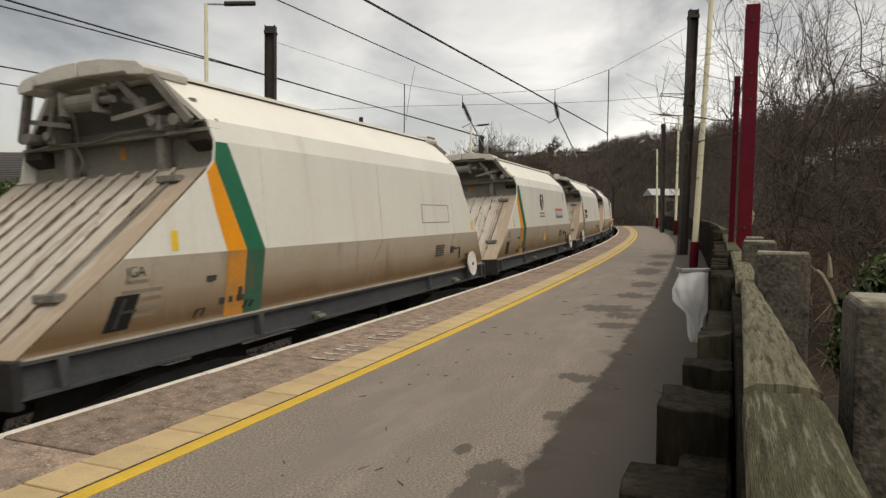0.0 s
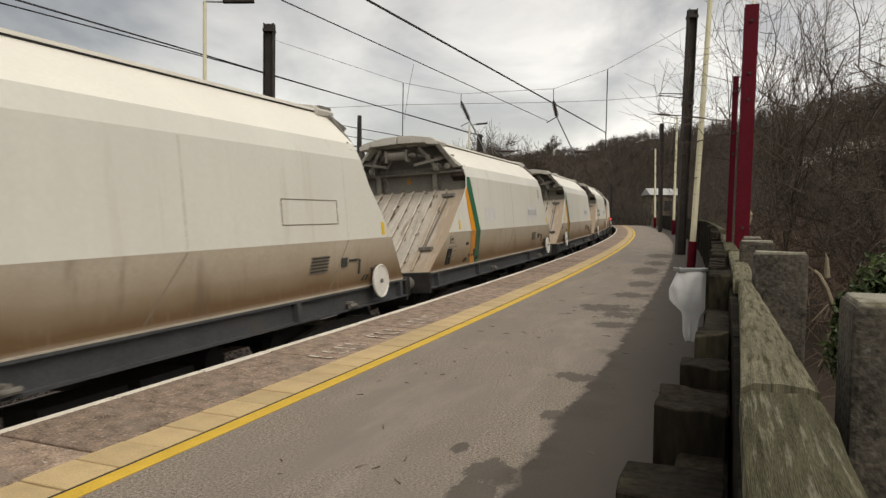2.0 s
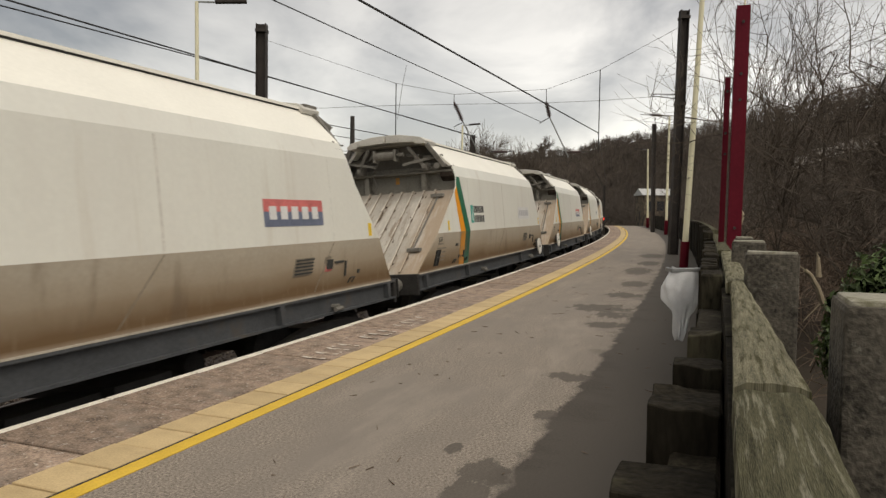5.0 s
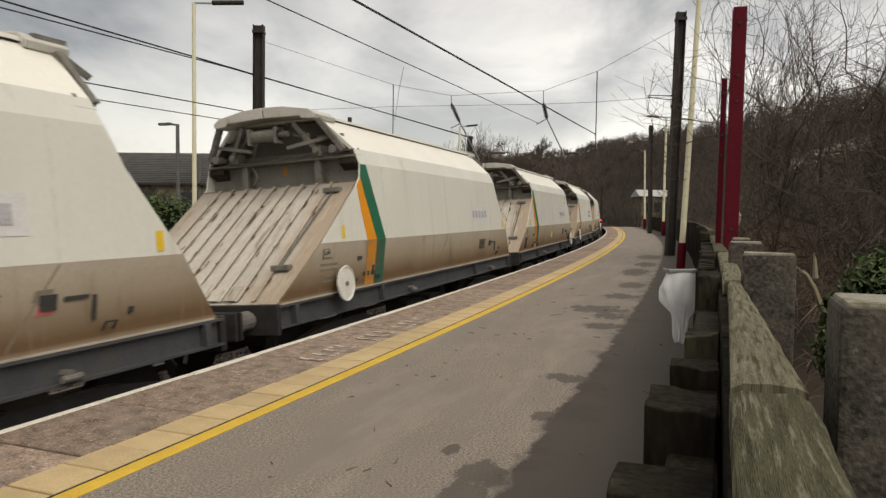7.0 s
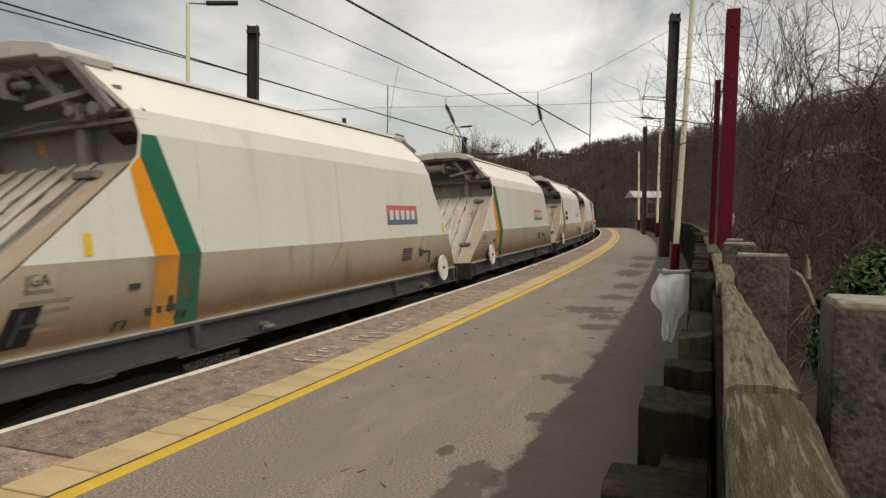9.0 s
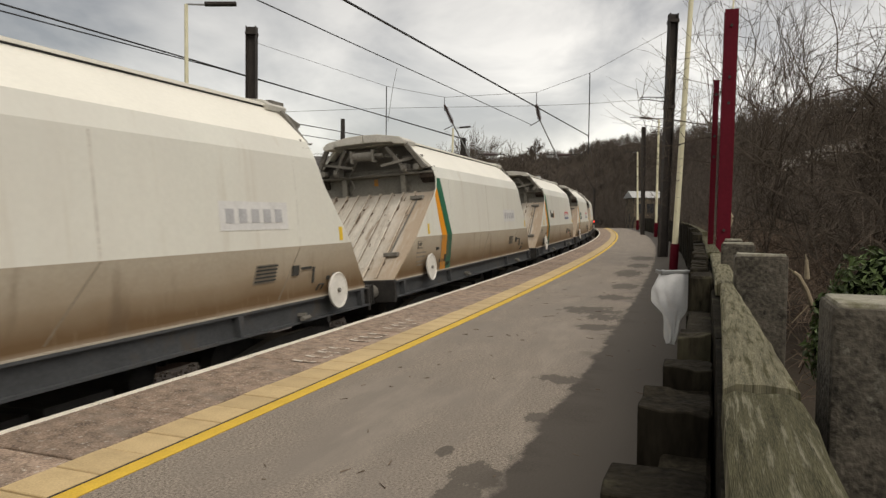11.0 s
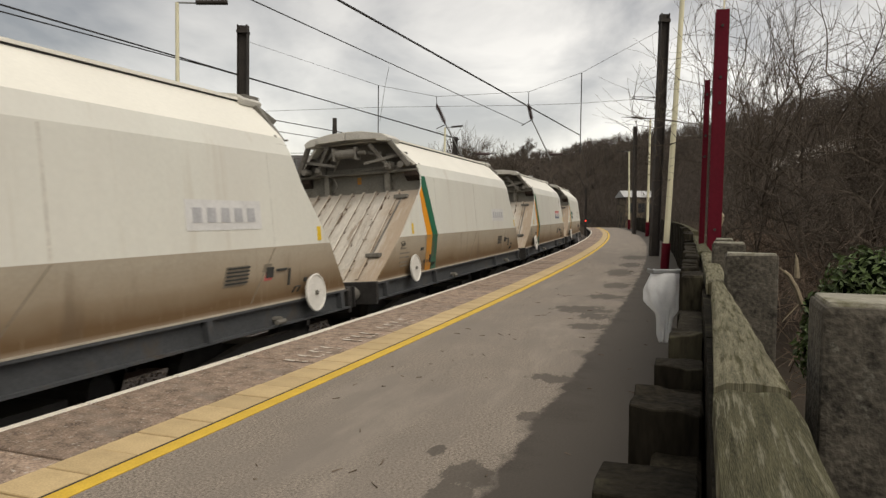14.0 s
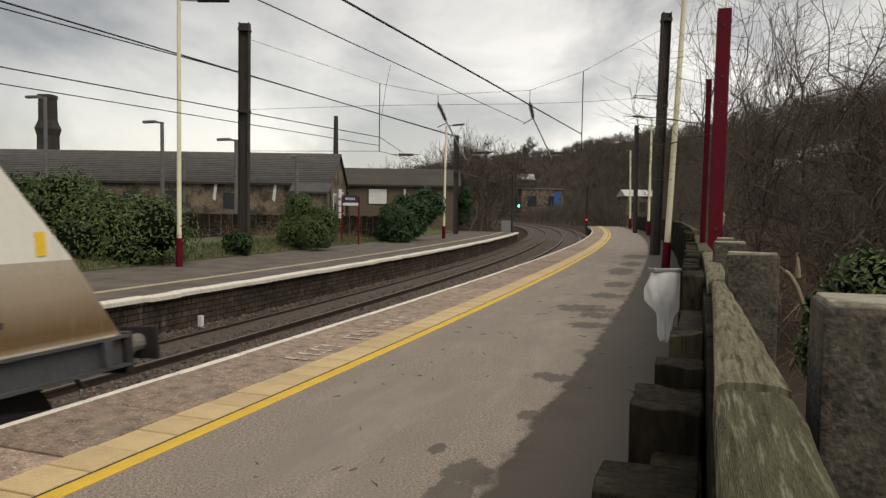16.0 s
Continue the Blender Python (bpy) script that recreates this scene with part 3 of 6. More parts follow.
def rail_profile(o):
    z = cant_z(o)
    return [(o - 0.07, z - 0.16), (o + 0.07, z - 0.16), (o + 0.07, z - 0.145), (o + 0.012, z - 0.12), (o + 0.012, z - 0.04), (o + 0.036, z - 0.03), (o + 0.034, z - 0.002), (o - 0.034, z - 0.002), (o - 0.036, z - 0.03), (o - 0.012, z - 0.04), (o - 0.012, z - 0.12), (o - 0.07, z - 0.145)]


for o in (-0.95, -2.45, -4.12, -5.60):
    r = ribbon("rail", rail_profile(o), -60, 400, 1.0, M["rail"], close=True)
    tagged(r, "rusty steel running rail on the ballast", "rail", "rails", "structure")
    top = ribbon("rail_head", [(o - 0.03, cant_z(o) - 0.002), (o + 0.03, cant_z(o) - 0.002), (o + 0.028, cant_z(o) + 0.002), (o - 0.028, cant_z(o) + 0.002)], -60, 400, 1.0, M["rail_top"], close=True)
    top.parent = r

rng = np.random.default_rng(5)


def boxes_stuff(name, poses, dims, material):
    v, f = [], []
    base = np.array([(x, y, z) for z in (-1, 1) for x, y in ((-1, -1), (1, -1), (1, 1), (-1, 1))]) / 2 * np.array(dims)
    quads = ((3, 2, 1, 0), (4, 5, 6, 7), (0, 1, 5, 4), (1, 2, 6, 5), (2, 3, 7, 6), (3, 0, 4, 7))
    for m in poses:
        k = len(v)
        v += [m @ Vector(p) for p in base]
        f += [tuple(k + i for i in q) for q in quads]
    return new(name, mesh_of(name, v, f, material))


sl = boxes_stuff("sleepers", [along(s, o, cant_z(o) - 0.2) @ Matrix.Rotation(-CANT, 4, "Y") for s in np.arange(-10, 150, 0.68) for o in (-1.70, -4.86)], (2.5, 0.26, 0.12), M["sleeper"])
tagged(sl, "concrete sleepers half sunk in ballast", "sleepers", kind="stuff")


def stones():
    v, f = [], []
    octa = np.array([(1, 0, 0), (0, 1, 0), (-1, 0, 0), (0, -1, 0), (0, 0, 1), (0, 0, -1)], float)
    tri = ((0, 1, 4), (1, 2, 4), (2, 3, 4), (3, 0, 4), (1, 0, 5), (2, 1, 5), (3, 2, 5), (0, 3, 5))
    for i in range(9000):
        s = 6 + 60 * rng.random() ** 1.7
        o = rng.choice([rng.uniform(-6.2, -5.75), rng.uniform(-4.0, -2.55), rng.uniform(-5.4, -4.3), rng.uniform(-0.8, 0)], p=[0.3, 0.4, 0.25, 0.05])
        z = cant_z(o) - 0.11 if o > -5.7 else -1.24
        z = min(z, -0.98)
        c = at(s, o, z)
        q = rng.uniform(0.018, 0.042)
        pts = octa * q * rng.uniform(0.7, 1.35, (6, 1)) @ np.array(Euler(rng.uniform(0, 6, 3)).to_matrix()).T
        k = len(v)
        v += [c + Vector(p) for p in pts]
        f += [tuple(k + a for a in t) for t in tri]
    tagged(new("ballast_stones", mesh_of("ballast_stones", v, f, M["stone_bits"])), "loose grey-brown ballast stones", "stones", kind="stuff")


stones()


# ---- the train ----
# side outline: height, half width, front end, rear end of the shell at that height
SHELL = ((1.14, 1.25, 5.60, -5.13), (1.81, 1.33, 4.64, -4.62), (2.58, 1.307, 3.53, -4.01), (2.70, 1.303, 3.40, -3.95), (2.90, 1.295, 3.35, -3.84), (3.12, 1.22, 3.36, -3.78))
ROOF = ((3.12, 1.22, 3.36, -3.78), (3.60, 0.74, 3.45, -3.85))


def shell_u(w):
    return float(np.interp(w, [a[0] for a in SHELL], [a[1] for a in SHELL]))


def side_panel(bm, rows, side, t=0.02):
    """A plate that follows the shell's side through rows of (height, front x, rear x), t proud."""
    ins, outs = [], []
    for w, xf, xr in rows:
        u = shell_u(w)
        outs.append([bm.verts.new((xf, side * (u + t), w)), bm.verts.new((xr, side * (u + t), w))])
        ins.append([bm.verts.new((xf, side * (u - 0.02), w)), bm.verts.new((xr, side * (u - 0.02), w))])
    for i in range(len(rows) - 1):
        bm.faces.new((outs[i][0], outs[i][1], outs[i + 1][1], outs[i + 1][0]))
        bm.faces.new((ins[i][0], ins[i + 1][0], ins[i + 1][1], ins[i][1]))
        for c in (0, 1):
            bm.faces.new((outs[i][c], outs[i + 1][c], ins[i + 1][c], ins[i][c]))
    for i in (0, -1):
        bm.faces.new((outs[i][0], outs[i][1], ins[i][1], ins[i][0]))
    bmesh.ops.recalc_face_normals(bm, faces=list(bm.faces))


def end_gear(w, d, xe, xt):
    """Bulkhead, slope sheet with ribs, canopy and door gear of one end; d is +1 at the front, -1 at the rear.
    xe: foot of the slope sheet, xt: its head."""
    def P(x, y, z):
        return (d * x, y, z)
    slope = (1.16 - 2.65) / (xe - xt)
    bm = bmesh.new()
    n = 40
    rows = []
    for i in range(n + 1):
        y = -1.0 + 2.0 * i / n
        rows.append([bm.verts.new(P(xe + (z - 1.16) / slope, y * (shell_u(z) - 0.012), z)) for z in (1.16, 1.81, 2.65)])
    for i in range(n):
        for j in (0, 1):
            bm.faces.new((rows[i][j], rows[i + 1][j], rows[i + 1][j + 1], rows[i][j + 1]))
    bmesh.ops.solidify(bm, geom=list(bm.faces), thickness=0.03)
    bmesh.ops.recalc_face_normals(bm, faces=list(bm.faces))
    part("slope_sheet", bm, M["slope"], w, "dusty pale sloping end sheet")
    for i in range(9):
        y = -1.0 + 0.235 * i
        bm = bmesh.new()
        q = 0.009

        def on(x, yy, up=0.0):
            return P(x + up * 0.62, yy, 1.16 + (x - xe) * slope + 0.02 + up * 0.78)
        hexa(bm, [on(xe - 0.02, y), on(xe - 0.02, y + 0.05), on(xt + 0.02, y + 0.05), on(xt + 0.02, y),
                  on(xe - 0.02, y + 0.012, q), on(xe - 0.02, y + 0.04, q), on(xt + 0.02, y + 0.04, q), on(xt + 0.02, y + 0.012, q)])
        bmesh.ops.recalc_face_normals(bm, faces=list(bm.faces))
        part("rib", bm, M["slope"], w)
        bm = bmesh.new()
        hexa(bm, [on(xe - 0.02, y + 0.05), on(xe - 0.02, y + 0.064), on(xt + 0.02, y + 0.06), on(xt + 0.02, y + 0.05),
                  on(xe - 0.02, y + 0.05, 0.006), on(xe - 0.02, y + 0.064, 0.006), on(xt + 0.02, y + 0.06, 0.006), on(xt + 0.02, y + 0.05, 0.006)])
        bmesh.ops.recalc_face_normals(bm, faces=list(bm.faces))
        part("dirt_seam", bm, M["seam"], w)
    if d > 0:
        for i in range(7):
            y0 = -0.98 + 0.235 * i
            a, b = 0.02, 0.22 + 0.05 * math.sin(i * 2.1)
            bm = bmesh.new()
            ya, yb2 = y0 + 0.075, y0 + 0.228
            hexa(bm, [on(xe - a, ya, 0.002), on(xe - a, yb2, 0.002), on(xe - b, yb2, 0.002), on(xe - b, ya, 0.002),
                      on(xe - a, ya, 0.02), on(xe - a, yb2, 0.02), on(xe - b, yb2, 0.035), on(xe - b, ya, 0.035)])
            bmesh.ops.recalc_face_normals(bm, faces=list(bm.faces))
            part("lap_plate", bm, M["slope"], w)
            # dark wedge paints the shadow along the lap plate's upper edge
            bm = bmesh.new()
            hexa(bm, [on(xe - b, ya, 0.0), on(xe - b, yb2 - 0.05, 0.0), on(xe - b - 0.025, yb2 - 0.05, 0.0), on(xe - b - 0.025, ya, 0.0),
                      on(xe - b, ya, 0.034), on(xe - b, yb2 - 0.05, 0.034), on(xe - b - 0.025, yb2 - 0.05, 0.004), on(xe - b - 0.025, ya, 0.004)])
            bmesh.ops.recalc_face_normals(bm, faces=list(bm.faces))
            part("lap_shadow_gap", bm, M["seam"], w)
        for (x, y) in ((xt + 0.22, 1.02), (xe - 0.50, 1.02)):
            z = 1.16 + (x - xe) * slope
            bm = bmesh.new()
            box(bm, d * x - 0.06, d * x + 0.06, y - 0.13, y + 0.12, z + 0.0, z + 0.07)
            part("bracket", bevelled(bm, 0.01), M["gear"], w)
        bm = bmesh.new()
        bar(bm, P(xt + 0.24, 1.02, 2.50), P(xe - 0.42, 1.00, 1.52), 0.022, 0.02)
        part("door_rod", bm, M["gear"], w)
    # bulkhead above the slope
    xb, xc = (3.22, 3.74) if d > 0 else (xt - 0.30, xt + 0.02)
    bm = bmesh.new()
    hexa(bm, [P(xb - 0.03, -1.28, 2.55), P(xb, -1.28, 2.55), P(xb, 1.28, 2.55), P(xb - 0.03, 1.28, 2.55), P(xb - 0.03, -1.22, 3.14), P(xb, -1.22, 3.14), P(xb, 1.22, 3.14), P(xb - 0.03, 1.22, 3.14)])
    hexa(bm, [P(xb - 0.02, -1.27, 2.62), P(xt + 0.02, -1.27, 2.62), P(xt + 0.02, 1.27, 2.62), P(xb - 0.02, 1.27, 2.62), P(xb - 0.02, -1.27, 2.655), P(xt + 0.02, -1.27, 2.655), P(xt + 0.02, 1.27, 2.655), P(xb - 0.02, 1.27, 2.655)])
    bmesh.ops.recalc_face_normals(bm, faces=list(bm.faces))
    part("bulkhead", bm, M["end_grey"], w, "dusty grey end bulkhead")
    for s in (-1, 1):
        bm = bmesh.new()
        box(bm, min(d * xb, d * (xb + 0.14)), max(d * xb, d * (xb + 0.14)), s * 0.62 - 0.05, s * 0.62 + 0.05, 2.66, 3.0)
        part("bulkhead_post", bevelled(bm, 0.006), M["end_grey"], w)
    bm = bmesh.new()
    box(bm, min(d * (xb - 0.05), d * (xb + 0.17)), max(d * (xb - 0.05), d * (xb + 0.17)), -1.25, 1.25, 3.0, 3.04)
    part("end_beam", bevelled(bm, 0.006), M["end_grey"], w)
    # panel between beam and canopy, set back, and the hip walls
    bm = bmesh.new()
    prism_pts = [(-1.19, 3.04), (1.19, 3.04), (0.70, 3.57), (-0.70, 3.57)]
    a = [bm.verts.new(P(xb - 0.02, y, z)) for y, z in prism_pts]
    b = [bm.verts.new(P(xb - 0.06, y, z)) for y, z in prism_pts]
    bm.faces.new(a)
    bm.faces.new(b[::-1])
    for i in range(4):
        bm.faces.new((a[i], a[(i + 1) % 4], b[(i + 1) % 4], b[i]))
    bmesh.ops.recalc_face_normals(bm, faces=list(bm.faces))
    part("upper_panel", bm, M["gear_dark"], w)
    for s in (-1, 1):
        bm = bmesh.new()
        hexa(bm, [P(xb - 0.06, s * 1.18, 3.05), P(xb + 0.12, s * 1.18, 3.05), P(xb + 0.12, s * 1.21, 3.06), P(xb - 0.06, s * 1.21, 3.06),
                  P(xb - 0.06, s * 0.74, 3.55), P(xb + 0.2, s * 0.74, 3.55), P(xb + 0.2, s * 0.77, 3.555), P(xb - 0.06, s * 0.77, 3.555)])
        bmesh.ops.recalc_face_normals(bm, faces=list(bm.faces))
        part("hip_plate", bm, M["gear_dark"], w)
    if d > 0:
        bm = bmesh.new()
        box(bm, xb + 0.001, xb + 0.008, -0.03, 0.05, 2.83, 2.96)
        part("warning_plate", bm, M["orange_dirty"], w, "small yellow warning plate")
    # canopy: the peaked white hatch end, its cream greyed for a front in shade
    for s in (-1, 1):
        bm = bmesh.new()
        outline = [(0.012, 3.62), (0.60, 3.60), (0.62, 3.565), (0.82, 3.545), (0.84, 3.61), (0.74, 3.685), (0.32, 3.76), (0.012, 3.772)]
        fr, bk = [bm.verts.new(P(xc, s * y, z)) for y, z in outline], [bm.verts.new(P(xb - 0.1, s * y, z)) for y, z in outline]
        bm.faces.new(fr)
        bm.faces.new(bk[::-1])
        for i in range(len(outline)):
            k = (i + 1) % len(outline)
            bm.faces.new((fr[k], fr[i], bk[i], bk[k]))
        bmesh.ops.recalc_face_normals(bm, faces=list(bm.faces))
        part("canopy", bevelled(bm, 0.008, 1), M["canopy"], w, "dusty cream peaked hatch end, front shade in its colour")
    # struts, crank and cylinder
    for s in (-1, 1):
        for (ya, za, yb, zb, t) in ((0.42, 3.53, 0.72, 3.10, 0.06), (0.82, 3.55, 1.12, 3.10, 0.075), (0.30, 3.18, 0.95, 3.30, 0.05)):
            bm = bmesh.new()
            bar(bm, P(xc - 0.12, s * ya, za), P(xb + 0.26, s * yb, zb), t, t, (1, 0, 0))
            part("strut", bm, M["gear"], w)
        bm = bmesh.new()
        rod(bm, P(xb + 0.1, s * 0.98, 3.12), P(xb + 0.34, s * 0.98, 3.12), 0.06, n=10)
        part("pivot", bm, M["gear"], w)
    bm = bmesh.new()
    rod(bm, P(xc - 0.1, -0.24, 3.38), P(xc - 0.1, 0.20, 3.38), 0.085, n=14)
    rod(bm, P(xc - 0.1, 0.20, 3.38), P(xc - 0.1, 0.34, 3.38), 0.04, n=8)
    for y in (-0.26, 0.18):
        box(bm, min(d * (xc - 0.2), d * xc), max(d * (xc - 0.2), d * xc), y - 0.02, y + 0.02, 3.26, 3.49)
    part("air_cylinder", bm, M["gear"], w, "dusty grey air cylinder")
    if d > 0:
        for s in (-1, 1):
            bm = bmesh.new()
            box(bm, xb + 0.02, xb + 0.10, s * 0.82 - 0.20, s * 0.82 + 0.20, 3.30, 3.36)
            part("cross_bar", bm, M["gear"], w)
            bm = bmesh.new()
            box(bm, xb + 0.04, xb + 0.28, s * 0.70 - 0.06, s * 0.70 + 0.06, 3.04, 3.20)
            rod(bm, (xb + 0.30, s * 0.70, 3.12), (xb + 0.34, s * 0.70, 3.12), 0.05, n=8)
            part("crank_box", bevelled(bm, 0.012), M["gear"], w)
            bm = bmesh.new()
            prism(bm, [(xb - 0.01, 2.99), (xb + 0.16, 2.99), (xb + 0.15, 2.92), (xb - 0.01, 2.82)], min(s * 0.98, s * 1.235), max(s * 0.98, s * 1.235))
            bmesh.ops.recalc_face_normals(bm, faces=list(bm.faces))
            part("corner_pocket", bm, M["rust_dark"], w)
        bm = bmesh.new()
        bar(bm, (xc - 0.08, -0.18, 3.30), (xb + 0.14, -0.46, 3.06), 0.025, 0.025)
        bar(bm, (xc - 0.08, -0.30, 3.40), (xb + 0.2, -0.56, 3.28), 0.04, 0.06)
        part("lever", bm, M["gear"], w)
        bm = bmesh.new()
        hose = [(xb + 0.16, -0.55 + 0.16 * math.sin(2.6 * f), 3.04 - 0.34 * f + 0.02 * math.sin(9 * f)) for f in (0, 0.2, 0.4, 0.6, 0.8, 1.0)]
        for a, b in zip(hose, hose[1:]):
            rod(bm, a, b, 0.012, n=6)
        part("hose", bm, M["gear"], w)
        bm = bmesh.new()
        rod(bm, (xb + 0.30, 0.36, 3.38), (xb + 0.30, 0.56, 3.33), 0.03, n=8)
        box(bm, xb + 0.26, xb + 0.34, 0.52, 0.60, 3.26, 3.38)
        part("piston_rod", bm, M["gear"], w)
        # dirt caked on the sheet near its head and along the seams
        rd = random.Random(4)
        verts, faces = [], []
        for i in range(80):
            y = rd.choice([-0.93 + 0.235 * k for k in range(9)]) + rd.gauss(0, 0.03)
            f = 1 - rd.random() ** 2.2 if rd.random() < 0.62 else rd.random()
            x = xe + (xt - xe) * (0.04 + 0.93 * f)
            a, b, h = rd.uniform(0.02, 0.09), rd.uniform(0.006, 0.018), rd.uniform(0.004, 0.010)
            k = len(verts)
            for q in range(7):
                t = 2 * math.pi * q / 7
                g_ = rd.uniform(0.55, 1.3)
                verts.append(on(x + a * g_ * math.cos(t), y + b * g_ * math.sin(t), 0.004))
            verts.append(on(x, y, 0.004 + h))
            faces += [(k + q, k + (q + 1) % 7, k + 7) for q in range(7)]
        ob = new("caked_dirt", mesh_of("caked_dirt", verts, faces, M["caked"]))
        ob.parent = w
        tagged(ob, "crumbs of caked brown dirt", kind="stuff")
    else:
        for s in (-1, 1):
            bm = bmesh.new()
            box(bm, -3.98, -3.66, s * 0.74 - 0.05, s * 0.74 + 0.05, 3.585, 3.69)
            bar(bm, (-3.86, s * 0.76, 3.60), (-4.02, s * 0.98, 3.36), 0.05, 0.06)
            part("hatch_latch", bm, M["gear"], w)
    bm = bmesh.new()
    pts = [(-1.2, 3.0), (-0.75, 3.04), (-0.2, 3.02), (0.2, 3.07), (0.7, 3.09), (1.25, 3.10)]
    for (ya, za), (yb, zb) in zip(pts, pts[1:]):
        rod(bm, P(xb + 0.2, ya, za), P(xb + 0.2, yb, zb), 0.012, n=5)
    part("brake_pipe", bm, M["gear"], w)


def buffer(w, d, x0, y):
    bm = bmesh.new()
    rod(bm, (d * x0, y, 0.98), (d * (x0 + 0.34), y, 0.98), 0.115, n=14)
    rod(bm, (d * (x0 + 0.3), y, 0.98), (d * (x0 + 0.5), y, 0.98), 0.085, n=12)
    b = part("buffer", bm, M["gear"], w)
    bm = bmesh.new()
    box(bm, min(d * (x0 + 0.48), d * (x0 + 0.52)), max(d * (x0 + 0.48), d * (x0 + 0.52)), y - 0.21, y + 0.21, 0.82, 1.13)
    part("buffer_head", bevelled(bm, 0.015, 2), M["black_steel"], b)


def flat_sign(name, x0, x1, w0, w1, material, parent, t=0.006, slant=0.0, label=""):
    """A thin plate or painted shape on the platform side, x0 towards the front."""
    bm = bmesh.new()
    side_panel(bm, [(w0, x0 + slant, x1 + slant), (w1, x0, x1)], 1, t)
    return part(name, bm, material, parent, label)


def build_wagon():
    w = thing("hopper_wagon", Matrix(), "cream bogie hopper wagon, green and orange stripes, brown grime below", "hopper wagon", "wagons of the train")
    for s in (-1, 1):
        bm = bmesh.new()
        side_panel(bm, [(a, c, e) for a, b, c, e in SHELL[1:]], s, 0.0)
        part("side_upper", bm, M["white"], w)
        bm = bmesh.new()
        side_panel(bm, [(a, c, e) for a, b, c, e in SHELL[:2]], s, 0.0)
        part("side_lower", bm, M["grime"], w, "lower side brown with brake dust")
        bm = bmesh.new()
        (z0, u0, f0, r0), (z1, u1, f1, r1) = ROOF
        hexa(bm, [(f0, s * (u0 - 0.05), z0 - 0.02), (r0, s * (u0 - 0.05), z0 - 0.02), (r0, s * u0, z0), (f0, s * u0, z0), (f1, s * (u1 - 0.05), z1 - 0.02), (r1, s * (u1 - 0.05), z1 - 0.02), (r1, s * u1, z1), (f1, s * u1, z1)])
        bmesh.ops.recalc_face_normals(bm, faces=list(bm.faces))
        part("roof_slope", bm, M["roof_white"], w, "cream sloping roof")
        bm = bmesh.new()
        box(bm, -3.85, 3.5, s * 0.74 - 0.03, s * 0.74 + 0.03, 3.585, 3.625)
        part("hatch_seal", bm, M["black_steel"], w)
        bm = bmesh.new()
        hexa(bm, [(-3.6, s * 0.02, 3.6), (3.35, s * 0.02, 3.6), (3.35, s * 0.78, 3.6), (-3.6, s * 0.78, 3.6), (-3.6, s * 0.02, 3.72), (3.35, s * 0.02, 3.72), (3.35, s * 0.78, 3.635), (-3.6, s * 0.78, 3.635)])
        bmesh.ops.recalc_face_normals(bm, faces=list(bm.faces))
        part("roof_hatch", bm, M["roof_white"], w)
        # underframe
        bm = bmesh.new()
        box(bm, -5.2, 5.6, s * 1.20 - 0.012, s * 1.20 + 0.012, 0.895, 1.115)
        web = part("sole_bar", bm, M["frame_grey"], w, "dark grey steel sole bar")
        for z0, z1 in ((1.115, 1.14), (0.87, 0.895)):
            bm = bmesh.new()
            box(bm, -5.2, 5.6, s * 1.2 - 0.08, s * 1.2 + 0.08, z0, z1)
            part("flange", bm, M["frame_grey"], web)
        bm = bmesh.new()
        box(bm, -5.05, 5.55, s * 1.262 - 0.012, s * 1.262 + 0.012, 1.142, 1.158)
        part("sill_lip", bm, M["sill"], w)
        for x in (5.25, 2.76, -2.1, -4.95):
            bm = bmesh.new()
            prism(bm, [(x - 0.025, 0.895), (x + 0.025, 0.895), (x + 0.045, 1.115), (x - 0.045, 1.115)], s * 1.21, s * 1.29)
            bmesh.ops.recalc_face_normals(bm, faces=list(bm.faces))
            part("stiffener", bm, M["frame_grey"], w)
        for x in (-3.35, 1.6):
            bm = bmesh.new()
            rod(bm, (x, s * 1.2, 0.96), (x, s * 1.32, 0.96), 0.035, n=8)
            rod(bm, (x - 0.09, s * 1.31, 0.93), (x + 0.09, s * 1.31, 0.93), 0.03, n=8)
            part("release_valve", bm, M["gear"], w)
    for d in (1, -1):
        x = 5.6 if d > 0 else 5.2
        bm = bmesh.new()
        box(bm, min(d * (x - 0.03), d * (x + 0.05)), max(d * (x - 0.03), d * (x + 0.05)), -1.27, 1.27, 0.80, 1.16)
        part("headstock", bevelled(bm, 0.012), M["black_steel"], w)
        for y in (-0.87, 0.87):
            buffer(w, d, x + 0.05, y)
        bm = bmesh.new()
        box(bm, min(d * x, d * (x + 0.3)), max(d * x, d * (x + 0.3)), -0.06, 0.06, 0.88, 1.04)
        rod(bm, (d * (x + 0.2), 0.2, 0.9), (d * (x + 0.42), 0.26, 0.55), 0.025, n=6)
        part("draw_hook", bm, M["black_steel"], w)
    end_gear(w, 1, 5.60, 3.47)
    end_gear(w, -1, 5.13, 3.95)
    # bogies
    for xc in (3.75, -3.45):
        bm = bmesh.new()
        for s in (-1, 1):
            prism(bm, [(xc - 1.25, 0.42), (xc + 1.25, 0.42), (xc + 1.2, 0.62), (xc + 0.5, 0.74), (xc - 0.5, 0.74), (xc - 1.2, 0.62)], s * 0.98, s * 1.1)
            for x in (-0.9, 0.9):
                box(bm, xc + x - 0.16, xc + x + 0.16, s * 1.1, s * 1.17, 0.36, 0.6)
            for x in (-0.2, 0, 0.2):
                rod(bm, (xc + x, s * 1.03, 0.3), (xc + x, s * 1.03, 0.6), 0.07, n=8)
        box(bm, xc - 0.25, xc + 0.25, -1.0, 1.0, 0.4, 0.7)
